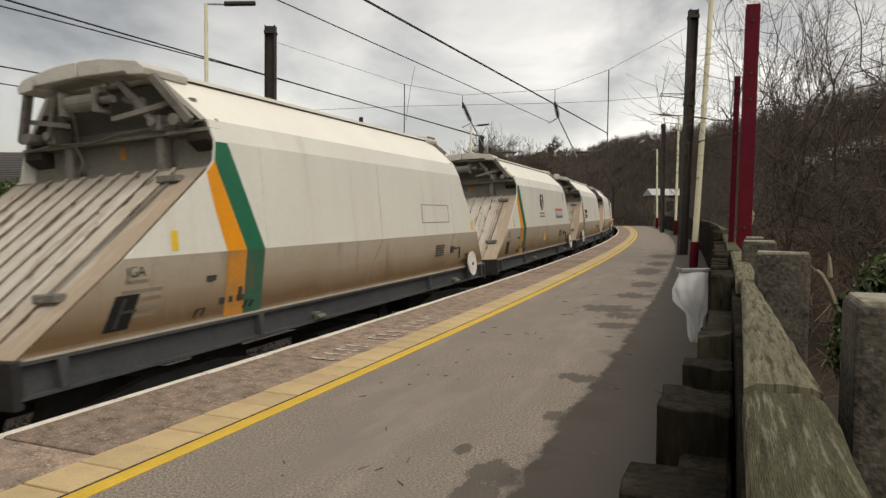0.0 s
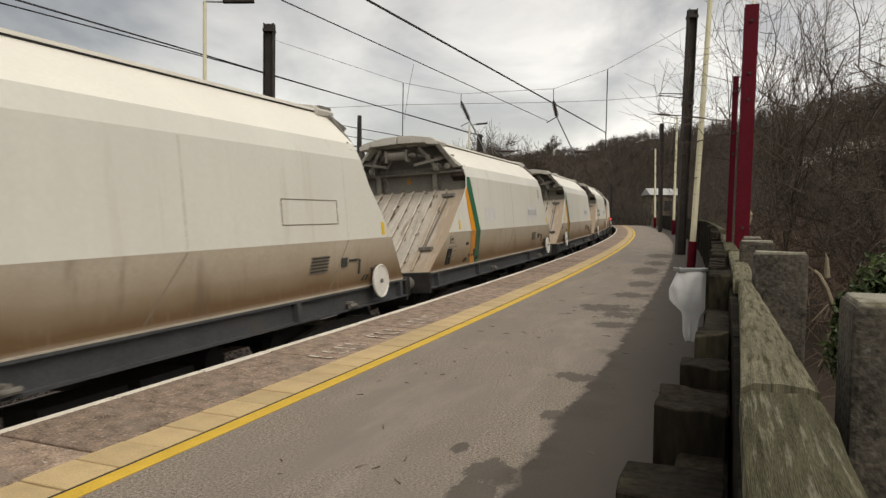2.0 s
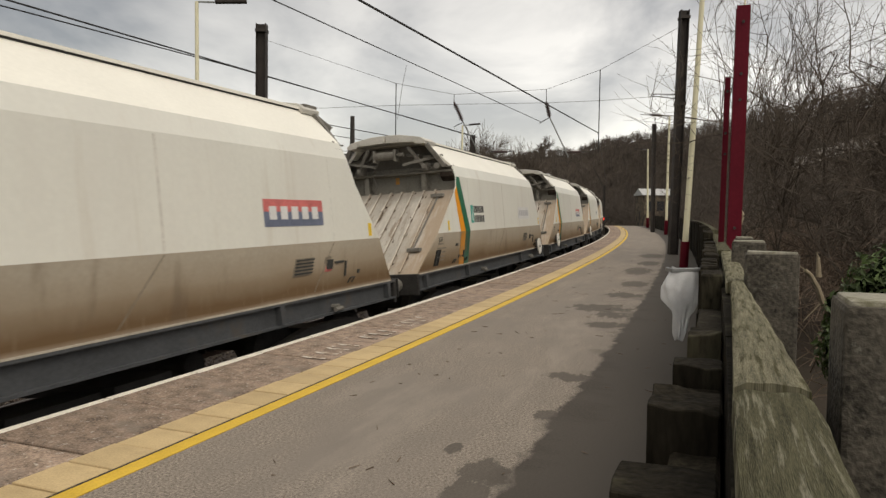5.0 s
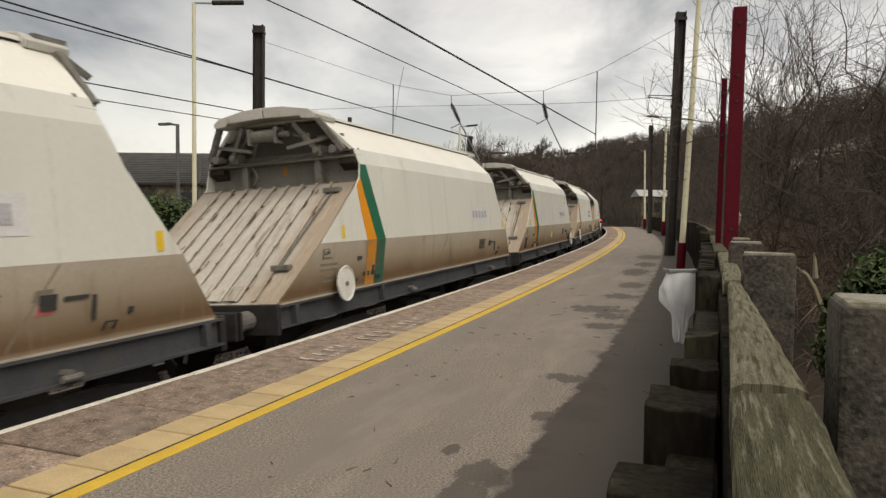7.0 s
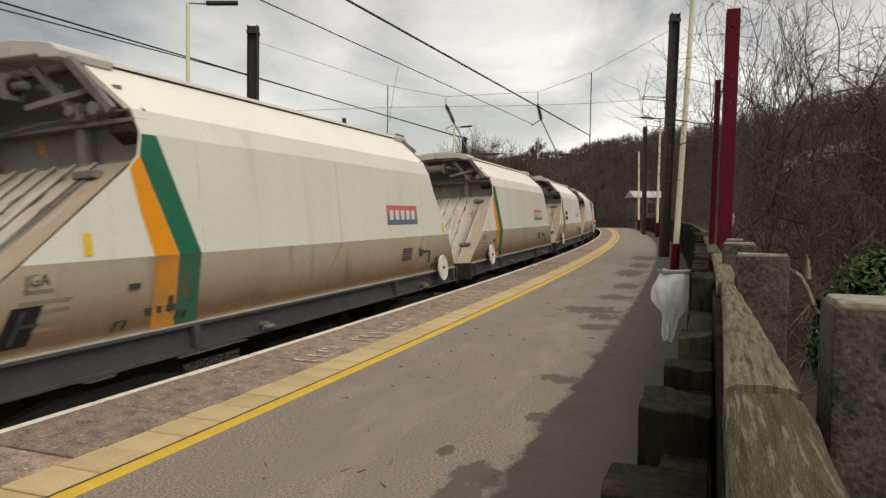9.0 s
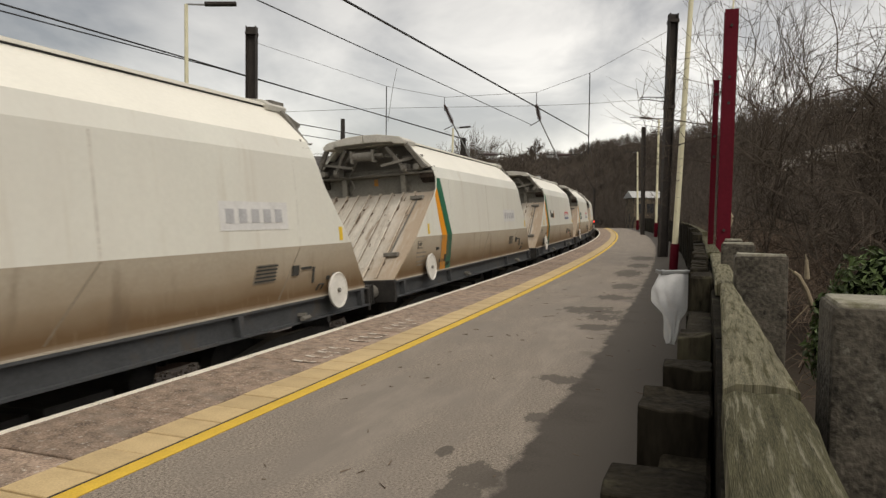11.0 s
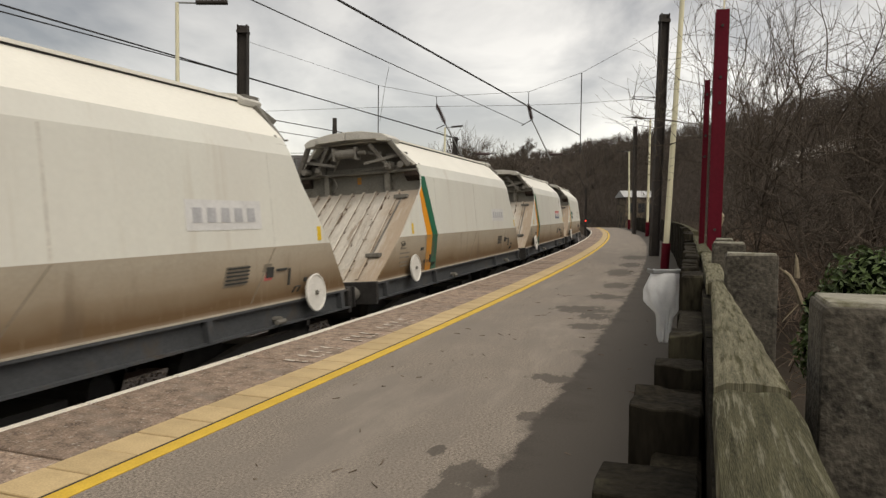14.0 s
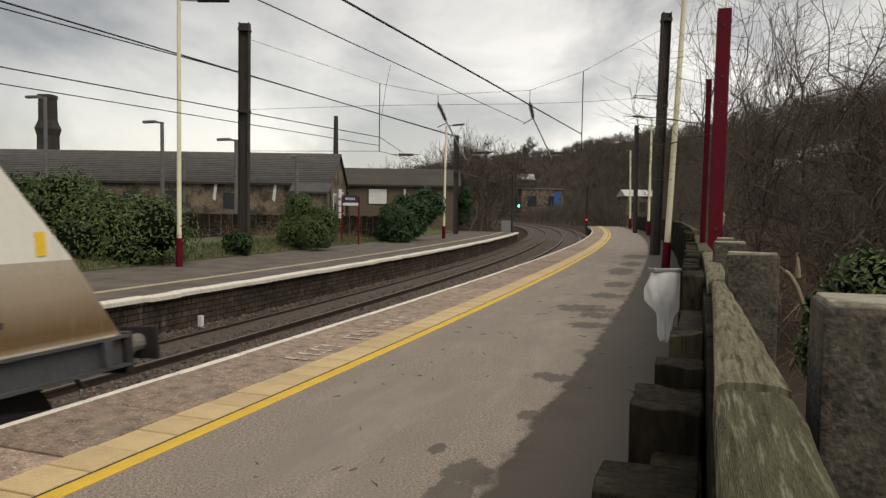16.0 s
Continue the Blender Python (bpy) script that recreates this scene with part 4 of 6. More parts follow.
        bmesh.ops.recalc_face_normals(bm, faces=list(bm.faces))
        b = part("bogie", bm, M["black_steel"], w, "oily black bogie")
        for x in (-0.9, 0.9):
            for s in (-1, 1):
                bm = bmesh.new()
                rod(bm, (xc + x, s * 0.70, 0.45), (xc + x, s * 0.835, 0.45), 0.45, n=24)
                part("wheel", bm, M["black_steel"], b)
    bm = bmesh.new()
    rod(bm, (-1.1, -0.6, 0.62), (-1.1, 0.85, 0.62), 0.16, n=12)
    box(bm, 0.2, 1.1, 0.55, 0.95, 0.45, 0.66)
    box(bm, -0.6, 0.1, -0.2, 1.0, 0.55, 0.68)
    part("air_reservoir", bm, M["black_steel"], w)
    # livery on the platform side
    for name, m0, m1, xa, xb, dx in (("green_stripe", "green", "green_dirty", 2.99, 2.68, 0.60), ("orange_stripe", "orange", "orange_dirty", 3.31, 3.0, 0.46)):
        hi = 2.89 if name[0] == "g" else 2.70
        bm = bmesh.new()
        rows = [(1.81, xa, xb)]
        for w_ in (2.2, 2.58, 2.7, hi):
            if w_ <= hi:
                f = (w_ - 1.81) / 1.12 * 0.50
                lim = float(np.interp(w_, (1.81, 2.58, 2.7, 2.9, 3.12), (4.64, 3.53, 3.40, 3.35, 3.36))) - 0.012
                rows.append((w_, min(xa + f * (1.0 if name[0] == "g" else 0.72), lim), min(xb + f, lim - 0.001)))
        if rows[-1][0] == rows[-2][0]:
            rows.pop()
        side_panel(bm, rows, 1, 0.005)
        part(name, bm, M[m0], w)
        bm = bmesh.new()
        side_panel(bm, [(1.16, xa + 0.04, xb + 0.05), (1.808, xa, xb)], 1, 0.005)
        part(name, bm, M[m1], w)
    flat_sign("yellow_patch", 4.08, 4.0, 1.85, 2.03, M["yellow_patch"], w)
    flat_sign("yellow_patch", -4.30, -4.39, 1.85, 2.03, M["yellow_patch"], w)
    # louvre and fittings of the lower side
    lv = flat_sign("louvre", -2.40, -2.80, 1.42, 1.63, M["ink_faint"], w, 0.006, 0.06)
    for i in range(5):
        z = 1.44 + 0.04 * i
        bm = bmesh.new()
        side_panel(bm, [(z, -2.42 + (1.63 - z) * 0.28, -2.82 + (1.63 - z) * 0.28), (z + 0.018, -2.42 + (1.63 - z) * 0.28, -2.82 + (1.63 - z) * 0.28)], 1, 0.014)
        part("slat", bm, M["ink"], lv)
    for x, z, a, b in ((-3.2, 1.46, 0.14, 0.12), (-3.62, 1.34, 0.03, 0.2), (-3.45, 1.52, 0.22, 0.03), (-4.0, 1.35, 0.05, 0.05), (3.55, 1.54, 0.12, 0.05), (3.1, 1.30, 0.05, 0.14)):
        flat_sign("bracket", x + a / 2, x - a / 2, z, z + b, M["ink"], w, 0.02, 0.01)
    for xa, xb in ((0.28, -0.24), (-2.86, -3.30)):
        bm = bmesh.new()
        side_panel(bm, [(1.2, xa + 0.008, xa - 0.008), (1.8, xb + 0.008, xb - 0.008)], 1, 0.003)
        part("weld_seam", bm, M["ink_faint"], w)
    for x, m_ in ((2.62, "seam_pale"), (-0.24, "seam_dust"), (-3.30, "seam_pale")):
        bm = bmesh.new()
        side_panel(bm, [(1.82, x + 0.012, x - 0.012), (2.88, x + 0.012, x - 0.012)], 1, 0.003)
        part("weld_seam", bm, M[m_], w)
    for x, z in ((3.75, 1.22), (3.0, 1.22), (-3.75, 1.24)):
        bm = bmesh.new()
        u = shell_u(z) + 0.01
        rod(bm, (x - 0.06, u, z), (x - 0.06, u + 0.05, z + 0.07), 0.009, n=6)
        rod(bm, (x - 0.06, u + 0.05, z + 0.07), (x + 0.05, u + 0.05, z + 0.07), 0.009, n=6)
        rod(bm, (x + 0.05, u + 0.05, z + 0.07), (x + 0.05, u, z), 0.009, n=6)
        part("tie_hook", bm, M["ink"], w)
    # stencilled data panel, too small to read, as bars
    for z, a, b in ((1.60, 4.62, 4.36), (1.52, 4.66, 4.2), (1.45, 4.66, 4.22), (1.37, 4.64, 4.25), (1.31, 4.62, 4.3)):
        flat_sign("data_bar", a, b, z, z + 0.028, M["ink_faint"], w, 0.004)
    for a, b in ((3.42, 3.34), (3.28, 3.22), (3.16, 3.04)):
        flat_sign("data_bar", a, b, 1.30, 1.36, M["ink"], w, 0.009)
    cu = bpy.data.curves.new("lettering", "FONT")
    cu.body, cu.size, cu.extrude = "JGA", 0.13, 0.001
    cu.materials.append(M["ink"])
    t = new("lettering", cu)
    t.parent = w
    t.matrix_basis = Matrix(((-1, 0, 0, 4.62), (0, 0, 1, shell_u(1.68) + 0.006), (0, 1, 0, 1.655), (0, 0, 0, 1)))
    return w


def brake_wheel(w, x):
    zc = 1.26 if x > 0 else 1.20
    bm = bmesh.new()
    rod(bm, (x, 1.36, zc), (x, 1.385, zc), 0.225, n=28)
    b = part("brake_wheel", bm, M["brake_white"], w, "round white hand-brake wheel")
    bm = bmesh.new()
    for i in range(28):
        a, c = 2 * math.pi * i / 28, 2 * math.pi * (i + 1) / 28
        rod(bm, (x + 0.225 * math.cos(a), 1.387, zc + 0.225 * math.sin(a)), (x + 0.225 * math.cos(c), 1.387, zc + 0.225 * math.sin(c)), 0.014, n=5, caps=False)
    part("rim", bm, M["brake_white"], b)
    bm = bmesh.new()
    rod(bm, (x, 1.25, zc), (x, 1.41, zc), 0.03, n=8)
    part("hub", bm, M["gear"], b)
    bm = bmesh.new()
    box(bm, x - 0.16, x - 0.04, 1.27, 1.35, 1.2, 1.42)
    part("gear_box", bm, M["gear"], w)


def name_plate(w, kind):
    """The owner's plate near the rear of the side: coloured, faded, or only its outline; its name is drawn as bars."""
    x0, x1, z0, z1 = -1.80, -3.06, 2.02, 2.33
    if kind == "blank":
        for a, b, c, d in ((x0, x1, z1 - 0.012, z1), (x0, x1, z0, z0 + 0.012), (x0, x0 - 0.012, z0, z1), (x1 + 0.012, x1, z0, z1)):
            flat_sign("plate_outline", a, b, c, d, M["ink_faint"], w, 0.004)
        return
    upper, lower = (M["plate_red"], M["plate_blue"]) if kind == "red" else (M["plate_pale"], M["plate_pale"])
    p = flat_sign("name_plate", x0, x1, z0, z0 + 0.17, lower, w, 0.005, label="faded owner's plate")
    flat_sign("plate_top", x0, x1, z0 + 0.17, z1, upper, p, 0.005)
    ink = M["plate_pale"] if kind == "red" else M["plate_faint"]
    for i in range(5):
        a = x0 - 0.08 - i * 0.225
        flat_sign("plate_bar", a - 0.02, a - 0.155, z0 + 0.08, z1 - 0.08, ink, p, 0.010)


def owner_mark(w, kind):
    if kind == "mark":
        b = flat_sign("badge", 2.54, 2.35, 1.97, 2.34, M["teal"], w, 0.005, label="teal square badge")
        flat_sign("badge_cut", 2.47, 2.44, 2.02, 2.26, M["plate_pale"], b, 0.009)
        flat_sign("badge_cut", 2.47, 2.40, 2.02, 2.05, M["plate_pale"], b, 0.009)
        for z, n, x1 in ((2.18, 7, 1.53), (1.98, 6, 1.53)):
            step = (2.30 - x1) / n
            for i in range(n):
                a = 2.30 - i * step
                flat_sign("name_bar", a, a - step * (0.72 if i % 2 else 0.6), z, z + 0.145, M["ink"], w, 0.005)
    elif kind == "word":
        flat_sign("name_bar", 2.30, 2.15, 2.10, 2.36, M["ink"], w, 0.005)
        for i in range(5):
            flat_sign("name_bar", 2.12 - i * 0.115, 2.035 - i * 0.115, 2.10, 2.25, M["ink"], w, 0.005)
        flat_sign("badge", 1.50, 1.36, 2.08, 2.32, M["orange"], w, 0.005, 0.04)
        flat_sign("badge", 1.52, 1.46, 2.10, 2.36, M["ink"], w, 0.007, 0.03)
    elif kind == "round":
        bm = bmesh.new()
        n = 24
        for i in range(n):
            a, c = 2 * math.pi * i / n, 2 * math.pi * (i + 1) / n
            rod(bm, (0.4 + 0.19 * math.cos(a), 1.318, 2.5 + 0.22 * math.sin(a)), (0.4 + 0.19 * math.cos(c), 1.318, 2.5 + 0.22 * math.sin(c)), 0.016, n=5, caps=False)
        b = part("badge", bm, M["ink"], w)
        flat_sign("badge_shape", 0.48, 0.32, 2.44, 2.58, M["ink"], b, 0.006)
        flat_sign("badge_shape", 0.42, 0.36, 2.34, 2.44, M["ink"], b, 0.006, 0.05)
        for z, a, c in ((2.16, 0.75, 0.05), (2.07, 0.8, 0.02)):
            flat_sign("motto_bar", a, c, z, z + 0.04, M["ink_faint"], w, 0.005)
    elif kind == "blank":
        flat_sign("blank_panel", 2.2, 1.35, 2.0, 2.28, M["plate_pale"], w, 0.005, label="blank pale panel over an old name")


TRI = 0.1
SPEED, PITCH, WAGONS = 19.8, 11.82, 29
FRONT_WHEEL = {28, 24, 21, 20, 18, 16, 15, 14, 12, 10, 9, 7, 6, 5, 2, 1, 0}
RED_PLATE = {25, 16, 12, 11, 10, 6, 5, 1, 18}
PALE_PLATE = {22, 21, 20, 19, 15, 14, 13, 9, 8, 7, 4, 3, 2, 17}
OWNER = {24: "mark", 20: "mark", 5: "mark", 0: "mark", 17: "mark", 9: "mark", 6: "word", 25: "round", 22: "blank", 13: "blank", 8: "blank"}


def wagon_pose(k, t):
    s = 11.0 - SPEED * (t - 15.5) - PITCH * k + 0.16 * min(1.0, k / 6, max(0.0, (25 - k) / 5))
    a, b = at(s + 3.6, -1.70), at(s - 3.6, -1.70)
    mid, d = (a + b) / 2, (b - a)
    return Matrix.Translation((mid.x, mid.y, -0.938)) @ Matrix.Rotation(math.atan2(d.y, d.x), 4, "Z") @ Matrix.Rotation(CANT, 4, "X")


wagons = [build_wagon()]
for k in range(1, WAGONS):
    wagons.append(copy_thing(wagons[0], Matrix()))
for k, w in enumerate(wagons):
    if k in FRONT_WHEEL:
        brake_wheel(w, 4.15)
    else:
        brake_wheel(w, -4.08)
        # flat near-black plate paints the recess shade of the opening
        hole = flat_sign("access_hole", 4.72, 4.46, 1.23, 1.51, M["hole"], w, 0.006, 0.14, "slanting access opening, its inner shade painted as a black plate")
        flat_sign("inner_bar", 4.64, 4.61, 1.25, 1.48, M["ink"], hole, 0.010, 0.12)
        flat_sign("inner_bar", 4.68, 4.50, 1.36, 1.385, M["ink"], hole, 0.010, 0.02)
    name_plate(w, "red" if k in RED_PLATE else "pale" if k in PALE_PLATE else "blank")
    if k in OWNER:
        owner_mark(w, OWNER[k])
    if k in (25, 22, 13, 12, 5, 1):
        for i in range(6):
            flat_sign("data_bar", -3.30, -3.48 - 0.03 * (i % 2), 2.58 + 0.045 * i, 2.60 + 0.045 * i, M["ink_faint"], w, 0.004)
    if k in RED_PLATE or k % 3 == 0:
        flat_sign("inspection_panel", -3.10, -3.25, 1.53, 1.62, M["ink_faint"], w, 0.006, 0.04)
        flat_sign("inspection_panel", -3.13, -3.28, 1.43, 1.515, M["plate_red"], w, 0.006, 0.04, "small red stencilled panel")
    if k in (25, 13, 4):
        bm = bmesh.new()
        side_panel(bm, [(1.40, TRI + 0.14, TRI - 0.14), (1.62, TRI + 0.01, TRI - 0.01)], 1, 0.005)
        part("warning_triangle", bm, M["yellow_patch"], w, "faded yellow warning triangle")


# ---- overhead line: masts, head span, wires ----
def mast(name, base, top, w, d, label, face=0.0):
    base, top = Vector(base), Vector(top)
    t = thing(name, Matrix.Translation(base) @ Matrix.Rotation(face, 4, "Z"), label, "mast", "overhead line masts")
    v = (Matrix.Rotation(-face, 4, "Z") @ (top - base))
    h, lx, ly = v.z, v.x, v.y
    for s in (-1, 1):
        bm = bmesh.new()
        x = s * w / 2
        hexa(bm, [(x - 0.012, -d / 2, -0.3), (x + 0.012, -d / 2, -0.3), (x + 0.012, d / 2, -0.3), (x - 0.012, d / 2, -0.3), (x - 0.012 + lx, -d / 2 + ly, h), (x + 0.012 + lx, -d / 2 + ly, h), (x + 0.012 + lx, d / 2 + ly, h), (x - 0.012 + lx, d / 2 + ly, h)])
        part("flange", bm, M["mast"], t)
    bm = bmesh.new()
    x, y = w / 2 - 0.012, 0.02
    hexa(bm, [(-x, -y, -0.3), (x, -y, -0.3), (x, y, -0.3), (-x, y, -0.3), (-x + lx, -y + ly, h), (x + lx, -y + ly, h), (x + lx, y + ly, h), (-x + lx, y + ly, h)])
    part("web", bm, M["mast"], t)
    for f in (0.97, 0.62):
        bm = bmesh.new()
        box(bm, -w / 2 - 0.03 + lx * f, w / 2 + 0.03 + lx * f, -d / 2 - 0.03 + ly * f, d / 2 + 0.03 + ly * f, h * f - 0.05, h * f + 0.05)
        part("clamp", bm, M["mast"], t)
    return t


mast("overhead_mast", (7.06, 23.9, 0.0), (7.21, 23.9, 7.95), 0.25, 0.3, "tall dark steel mast standing on the platform")
mast("overhead_mast", (-7.37, 26.5, -0.3), (-7.33, 26.5, 8.08), 0.34, 0.34, "tall dark steel mast behind the far platform")
mast("overhead_mast", (0.94, 55.0, -0.5), (0.90, 55.0, 7.1), 0.36, 0.3, "distant dark steel mast beside the far platform")
mast("overhead_mast", (13.36, 50.0, 0.0), (13.26, 50.0, 7.45), 0.22, 0.26, "distant dark steel mast by the platform fence")
far_mast = mast("overhead_mast", at(86, 0.5, -1.0), at(86, 0.5, 4.4), 0.22, 0.24, "small distant mast with slanting arm past the platform end")
bm = bmesh.new()
bar(bm, (0, 0, 5.1), (-1.3, 0, 7.4), 0.08, 0.08)
part("arm", bm, M["mast"], far_mast)


def wire(name, pts, r, material, label, sag=0.0, group="overhead wires"):
    """One wire through points, each span hanging by sag."""
    path = []
    for a, b in zip(pts, pts[1:]):
        a, b = Vector(a), Vector(b)
        n = 12 if sag else 1
        for i in range(n):
            f = i / n
            path.append(a.lerp(b, f) - Vector((0, 0, 4 * sag * f * (1 - f))))
    path.append(Vector(pts[-1]))
    bm = bmesh.new()
    for a, b in zip(path, path[1:]):
        rod(bm, a, b, r, n=5, caps=False)
    me = bpy.data.meshes.new(name)
    bm.to_mesh(me)
    bm.free()
    me.materials.append(material)
    return tagged(new(name, me), label, "wire", group)


def run(n, f, r, material, label, before=1.6, after=0.0):
    """A wire through n and f, carried on past both."""
    n, f = Vector(n), Vector(f)
    return wire("overhead_wire", [n + (n - f) * before, n, f] + ([f + (f - n) * after] if after else []), r, material, label)


run((-12.12, 19.81, 6.89), (1.21, 55.0, 6.89), 0.028, M["wire"], "thick dark feeder wire above the far platform")
wire("overhead_wire", [(-18.0, 6.9, 6.65), (-12.34, 20.17, 6.80), (-9.02, 28.0, 6.86), (1.21, 55.0, 6.95)], 0.022, M["wire"], "second dark feeder wire above the far platform")
run((-8.11, 13.23, 3.88), (-2.24, 25.0, 3.88), 0.014, M["wire"], "dark wire over the far track")
run((-8.17, 13.31, 3.59), (-2.24, 25.0, 3.59), 0.011, M["wire"], "thin wire over the far track")
run((-2.77, 10.75, 4.44), (2.78, 25.0, 4.44), 0.010, M["wire"], "thin catenary wire over the near track")
run((-1.34, 9.50, 4.10), (4.71, 25.0, 4.10), 0.017, M["wire"], "thick contact wire over the platform edge")
wire("overhead_wire", [(-2.24, 25, 3.88), (-1.3, 27, 3.35), (5.0, 60, 3.6)], 0.010, M["wire"], "wire running on along the far track")
wire("overhead_wire", [(-2.24, 25, 3.4), (0.6, 32, 3.1), (6.5, 60, 3.3)], 0.010, M["wire"], "contact wire running on along the far track")
wire("overhead_wire", [(4.71, 25, 4.1), (12.2, 60, 3.5)], 0.010, M["wire"], "contact wire running on along the near track")
# head span between the two masts
wire("span_wire", [(-7.2, 26.4, 7.5), (-2.26, 25, 5.72), (-0.25, 25, 5.36), (2.92, 25, 5.56), (4.73, 25, 6.23), (7.2, 24, 7.5)], 0.007, M["wire_thin"], "sagging span wire between two masts")
wire("span_wire", [(-7.2, 26.4, 4.95), (-2.26, 25, 4.97), (2.9, 25, 5.1), (4.76, 25, 5.19), (7.1, 24, 5.25)], 0.007, M["wire_thin"], "level span wire between two masts")
wire("span_wire", [(-7.2, 26.4, 3.45), (-2.24, 25, 3.4)], 0.010, M["wire_thin"], "short lower span wire at a mast")
for x, z0, z1 in ((-2.26, 3.38, 5.72), (4.74, 3.45, 6.23), (-0.25, 4.9, 5.36), (2.92, 5.0, 5.56)):
    wire("dropper", [(x, 25, z1), (x, 25, z0)], 0.018 if z1 - z0 > 1 else 0.012, M["wire"], "vertical dropper hanging from the span", group="droppers")
wire("dropper", [(-1.9, 25.0, 6.35), (-2.05, 25.0, 5.6), (-2.2, 25.0, 4.5)], 0.008, M["wire_thin"], "thin slanting jumper wire", group="droppers")


def registration(p_top, p_mid, p_end):
    t = thing("registration_arm", Matrix.Translation(p_top), "drop arm with ribbed brown insulator", "registration arm", "registration arms")
    o = Vector(p_top)
    a, b, c = Vector(), Vector(p_mid) - o, Vector(p_end) - o
    bm = bmesh.new()
    rod(bm, a, b, 0.035, n=8)
    core = part("insulator", bm, M["insulator"], t)
    for i in range(8):
        q = a.lerp(b, 0.15 + 0.1 * i)
        bm = bmesh.new()
        rod(bm, q, q + (b - a).normalized() * 0.03, 0.075, n=10)
        part("shed", bm, M["insulator"], core)
    bm = bmesh.new()
    rod(bm, b, c, 0.022, n=6)
    part("arm", bm, M["galv"], t)


registration((-0.25, 25, 5.1), (0.05, 25, 4.45), (0.75, 25, 3.15))
registration((2.92, 25, 5.15), (3.05, 25, 4.6), (3.72, 25, 3.25))
wire("pull_off", [(-0.25, 25, 4.25), (0.05, 25, 4.4)], 0.015, M["wire"], "short dark pull-off rod on the span", group="droppers")
wire("pull_off", [(2.7, 25, 4.4), (3.07, 25, 4.62)], 0.015, M["wire"], "short dark pull-off rod on the span", group="droppers")
for x, z in ((-1.35, 3.33), (3.95, 3.47), (1.4, 3.45)):
    t = thing("section_insulator", Matrix.Translation((x, 25.5, z)), "dark section insulator on the wire", "insulator", "section insulators")
    bm = bmesh.new()
    rod(bm, (-0.26, 0, 0), (0.26, 0, 0), 0.045, n=8)
    part("core", bm, M["insulator"], t)
    bm = bmesh.new()
    rod(bm, (-0.5, 0, 0.0), (0.5, 0, 0.02), 0.012, n=5)
    part("rod", bm, M["wire"], t)
for (x, y, x2) in ((7.1, 24.0, 6.2),):
    wire("bracket_rod", [(7.15, 23.9, 5.25), (6.3, 24.2, 5.3), (6.3, 24.2, 5.24), (7.1, 23.9, 5.1)], 0.015, M["wire"], "thin bracket rod on a mast", group="droppers")


# ---- lamp posts and signs ----
def platform_lamp(base, top, red_h, r, label, arm=None):
    base, top = Vector(base), Vector(top)
    t = thing("platform_lamp", Matrix.Translation(base), label, "lamp post", "platform lamps")
    v = top - base
    bm = bmesh.new()
    rod(bm, (0, 0, 0), v * (red_h / v.z), r * 1.45, n=12)
    part("base_sleeve", bm, M["maroon"], t, "maroon painted base")
    bm = bmesh.new()
    rod(bm, v * (red_h / v.z), v, r, r * 0.75, n=12)
    part("pole", bm, M["cream_pole"], t)
    if arm:
        a = Vector(arm)
        bm = bmesh.new()
        bar(bm, v, v + a * 0.6, 0.05, 0.04)
        part("arm", bm, M["galv"], t)
        bm = bmesh.new()
        p, q = v + a * 0.45, v + a * 1.25
        bar(bm, p + Vector((0, 0, 0.02)), q + Vector((0, 0, 0.05)), 0.24, 0.10)
        part("lantern", bevelled(bm, 0.03, 2), M["mast"], t, "flat dark lantern")
    return t


platform_lamp((5.67, 18.23, 0), (5.98, 18.2, 8.2), 0.66, 0.075, "leaning cream lamp post with maroon base on the platform")
platform_lamp((-7.86, 21.36, -0.42), (-7.84, 21.36, 7.42), 0.87, 0.07, "cream lamp post with maroon base on the far platform", (1.1, 0.3, 0.06))
platform_lamp((12.92, 45.27, 0), (12.94, 45.27, 7.35), 0.9, 0.08, "cream lamp post by the platform fence", (-0.95, 0, 0.03))
platform_lamp((16.9, 65.0, 0), (16.74, 65.0, 7.0), 0.9, 0.09, "distant cream lamp post near the platform end", (-0.95, 0, 0.0))
platform_lamp((0.03, 46.0, -0.42), (0.1, 46.0, 6.75), 0.8, 0.08, "cream lamp post on the far platform", (0.9, 0, 0.05))


def street_lamp(x, y, z0, z1, label, d=-1):
    t = thing("street_lamp", Matrix.Translation((x, y, z0)), label, "street lamp", "street lamps")
    bm = bmesh.new()
    rod(bm, (0, 0, 0), (0, 0, z1 - z0), 0.13, 0.11, n=10)
    part("pole", bm, M["lamp_grey"], t)
    bm = bmesh.new()
    bar(bm, (0, 0, z1 - z0 - 0.05), (d * 0.5, 0, z1 - z0), 0.12, 0.12)
    part("arm", bm, M["lamp_grey"], t)
    bm = bmesh.new()
    bar(bm, (d * 0.35, 0, z1 - z0 + 0.02), (d * 1.15, 0, z1 - z0 - 0.02), 0.3, 0.16)
    part("lantern", bevelled(bm, 0.04, 2), M["lamp_grey"], t, "pale grey lantern")


street_lamp(-24.3, 44, -0.5, 7.9, "grey street lamp beyond the hedge")
street_lamp(-17.2, 44, -0.5, 6.5, "grey street lamp in front of the slate roof")
street_lamp(-12.7, 44, -0.5, 5.5, "grey street lamp in front of the stone wall")
street_lamp(-9.0, 44, -0.5, 4.5, "small pale lamp by the gable", -0.3)
street_lamp(-16.6, 46, -0.5, 4.4, "small pale lamp by the slate roof", -0.3)

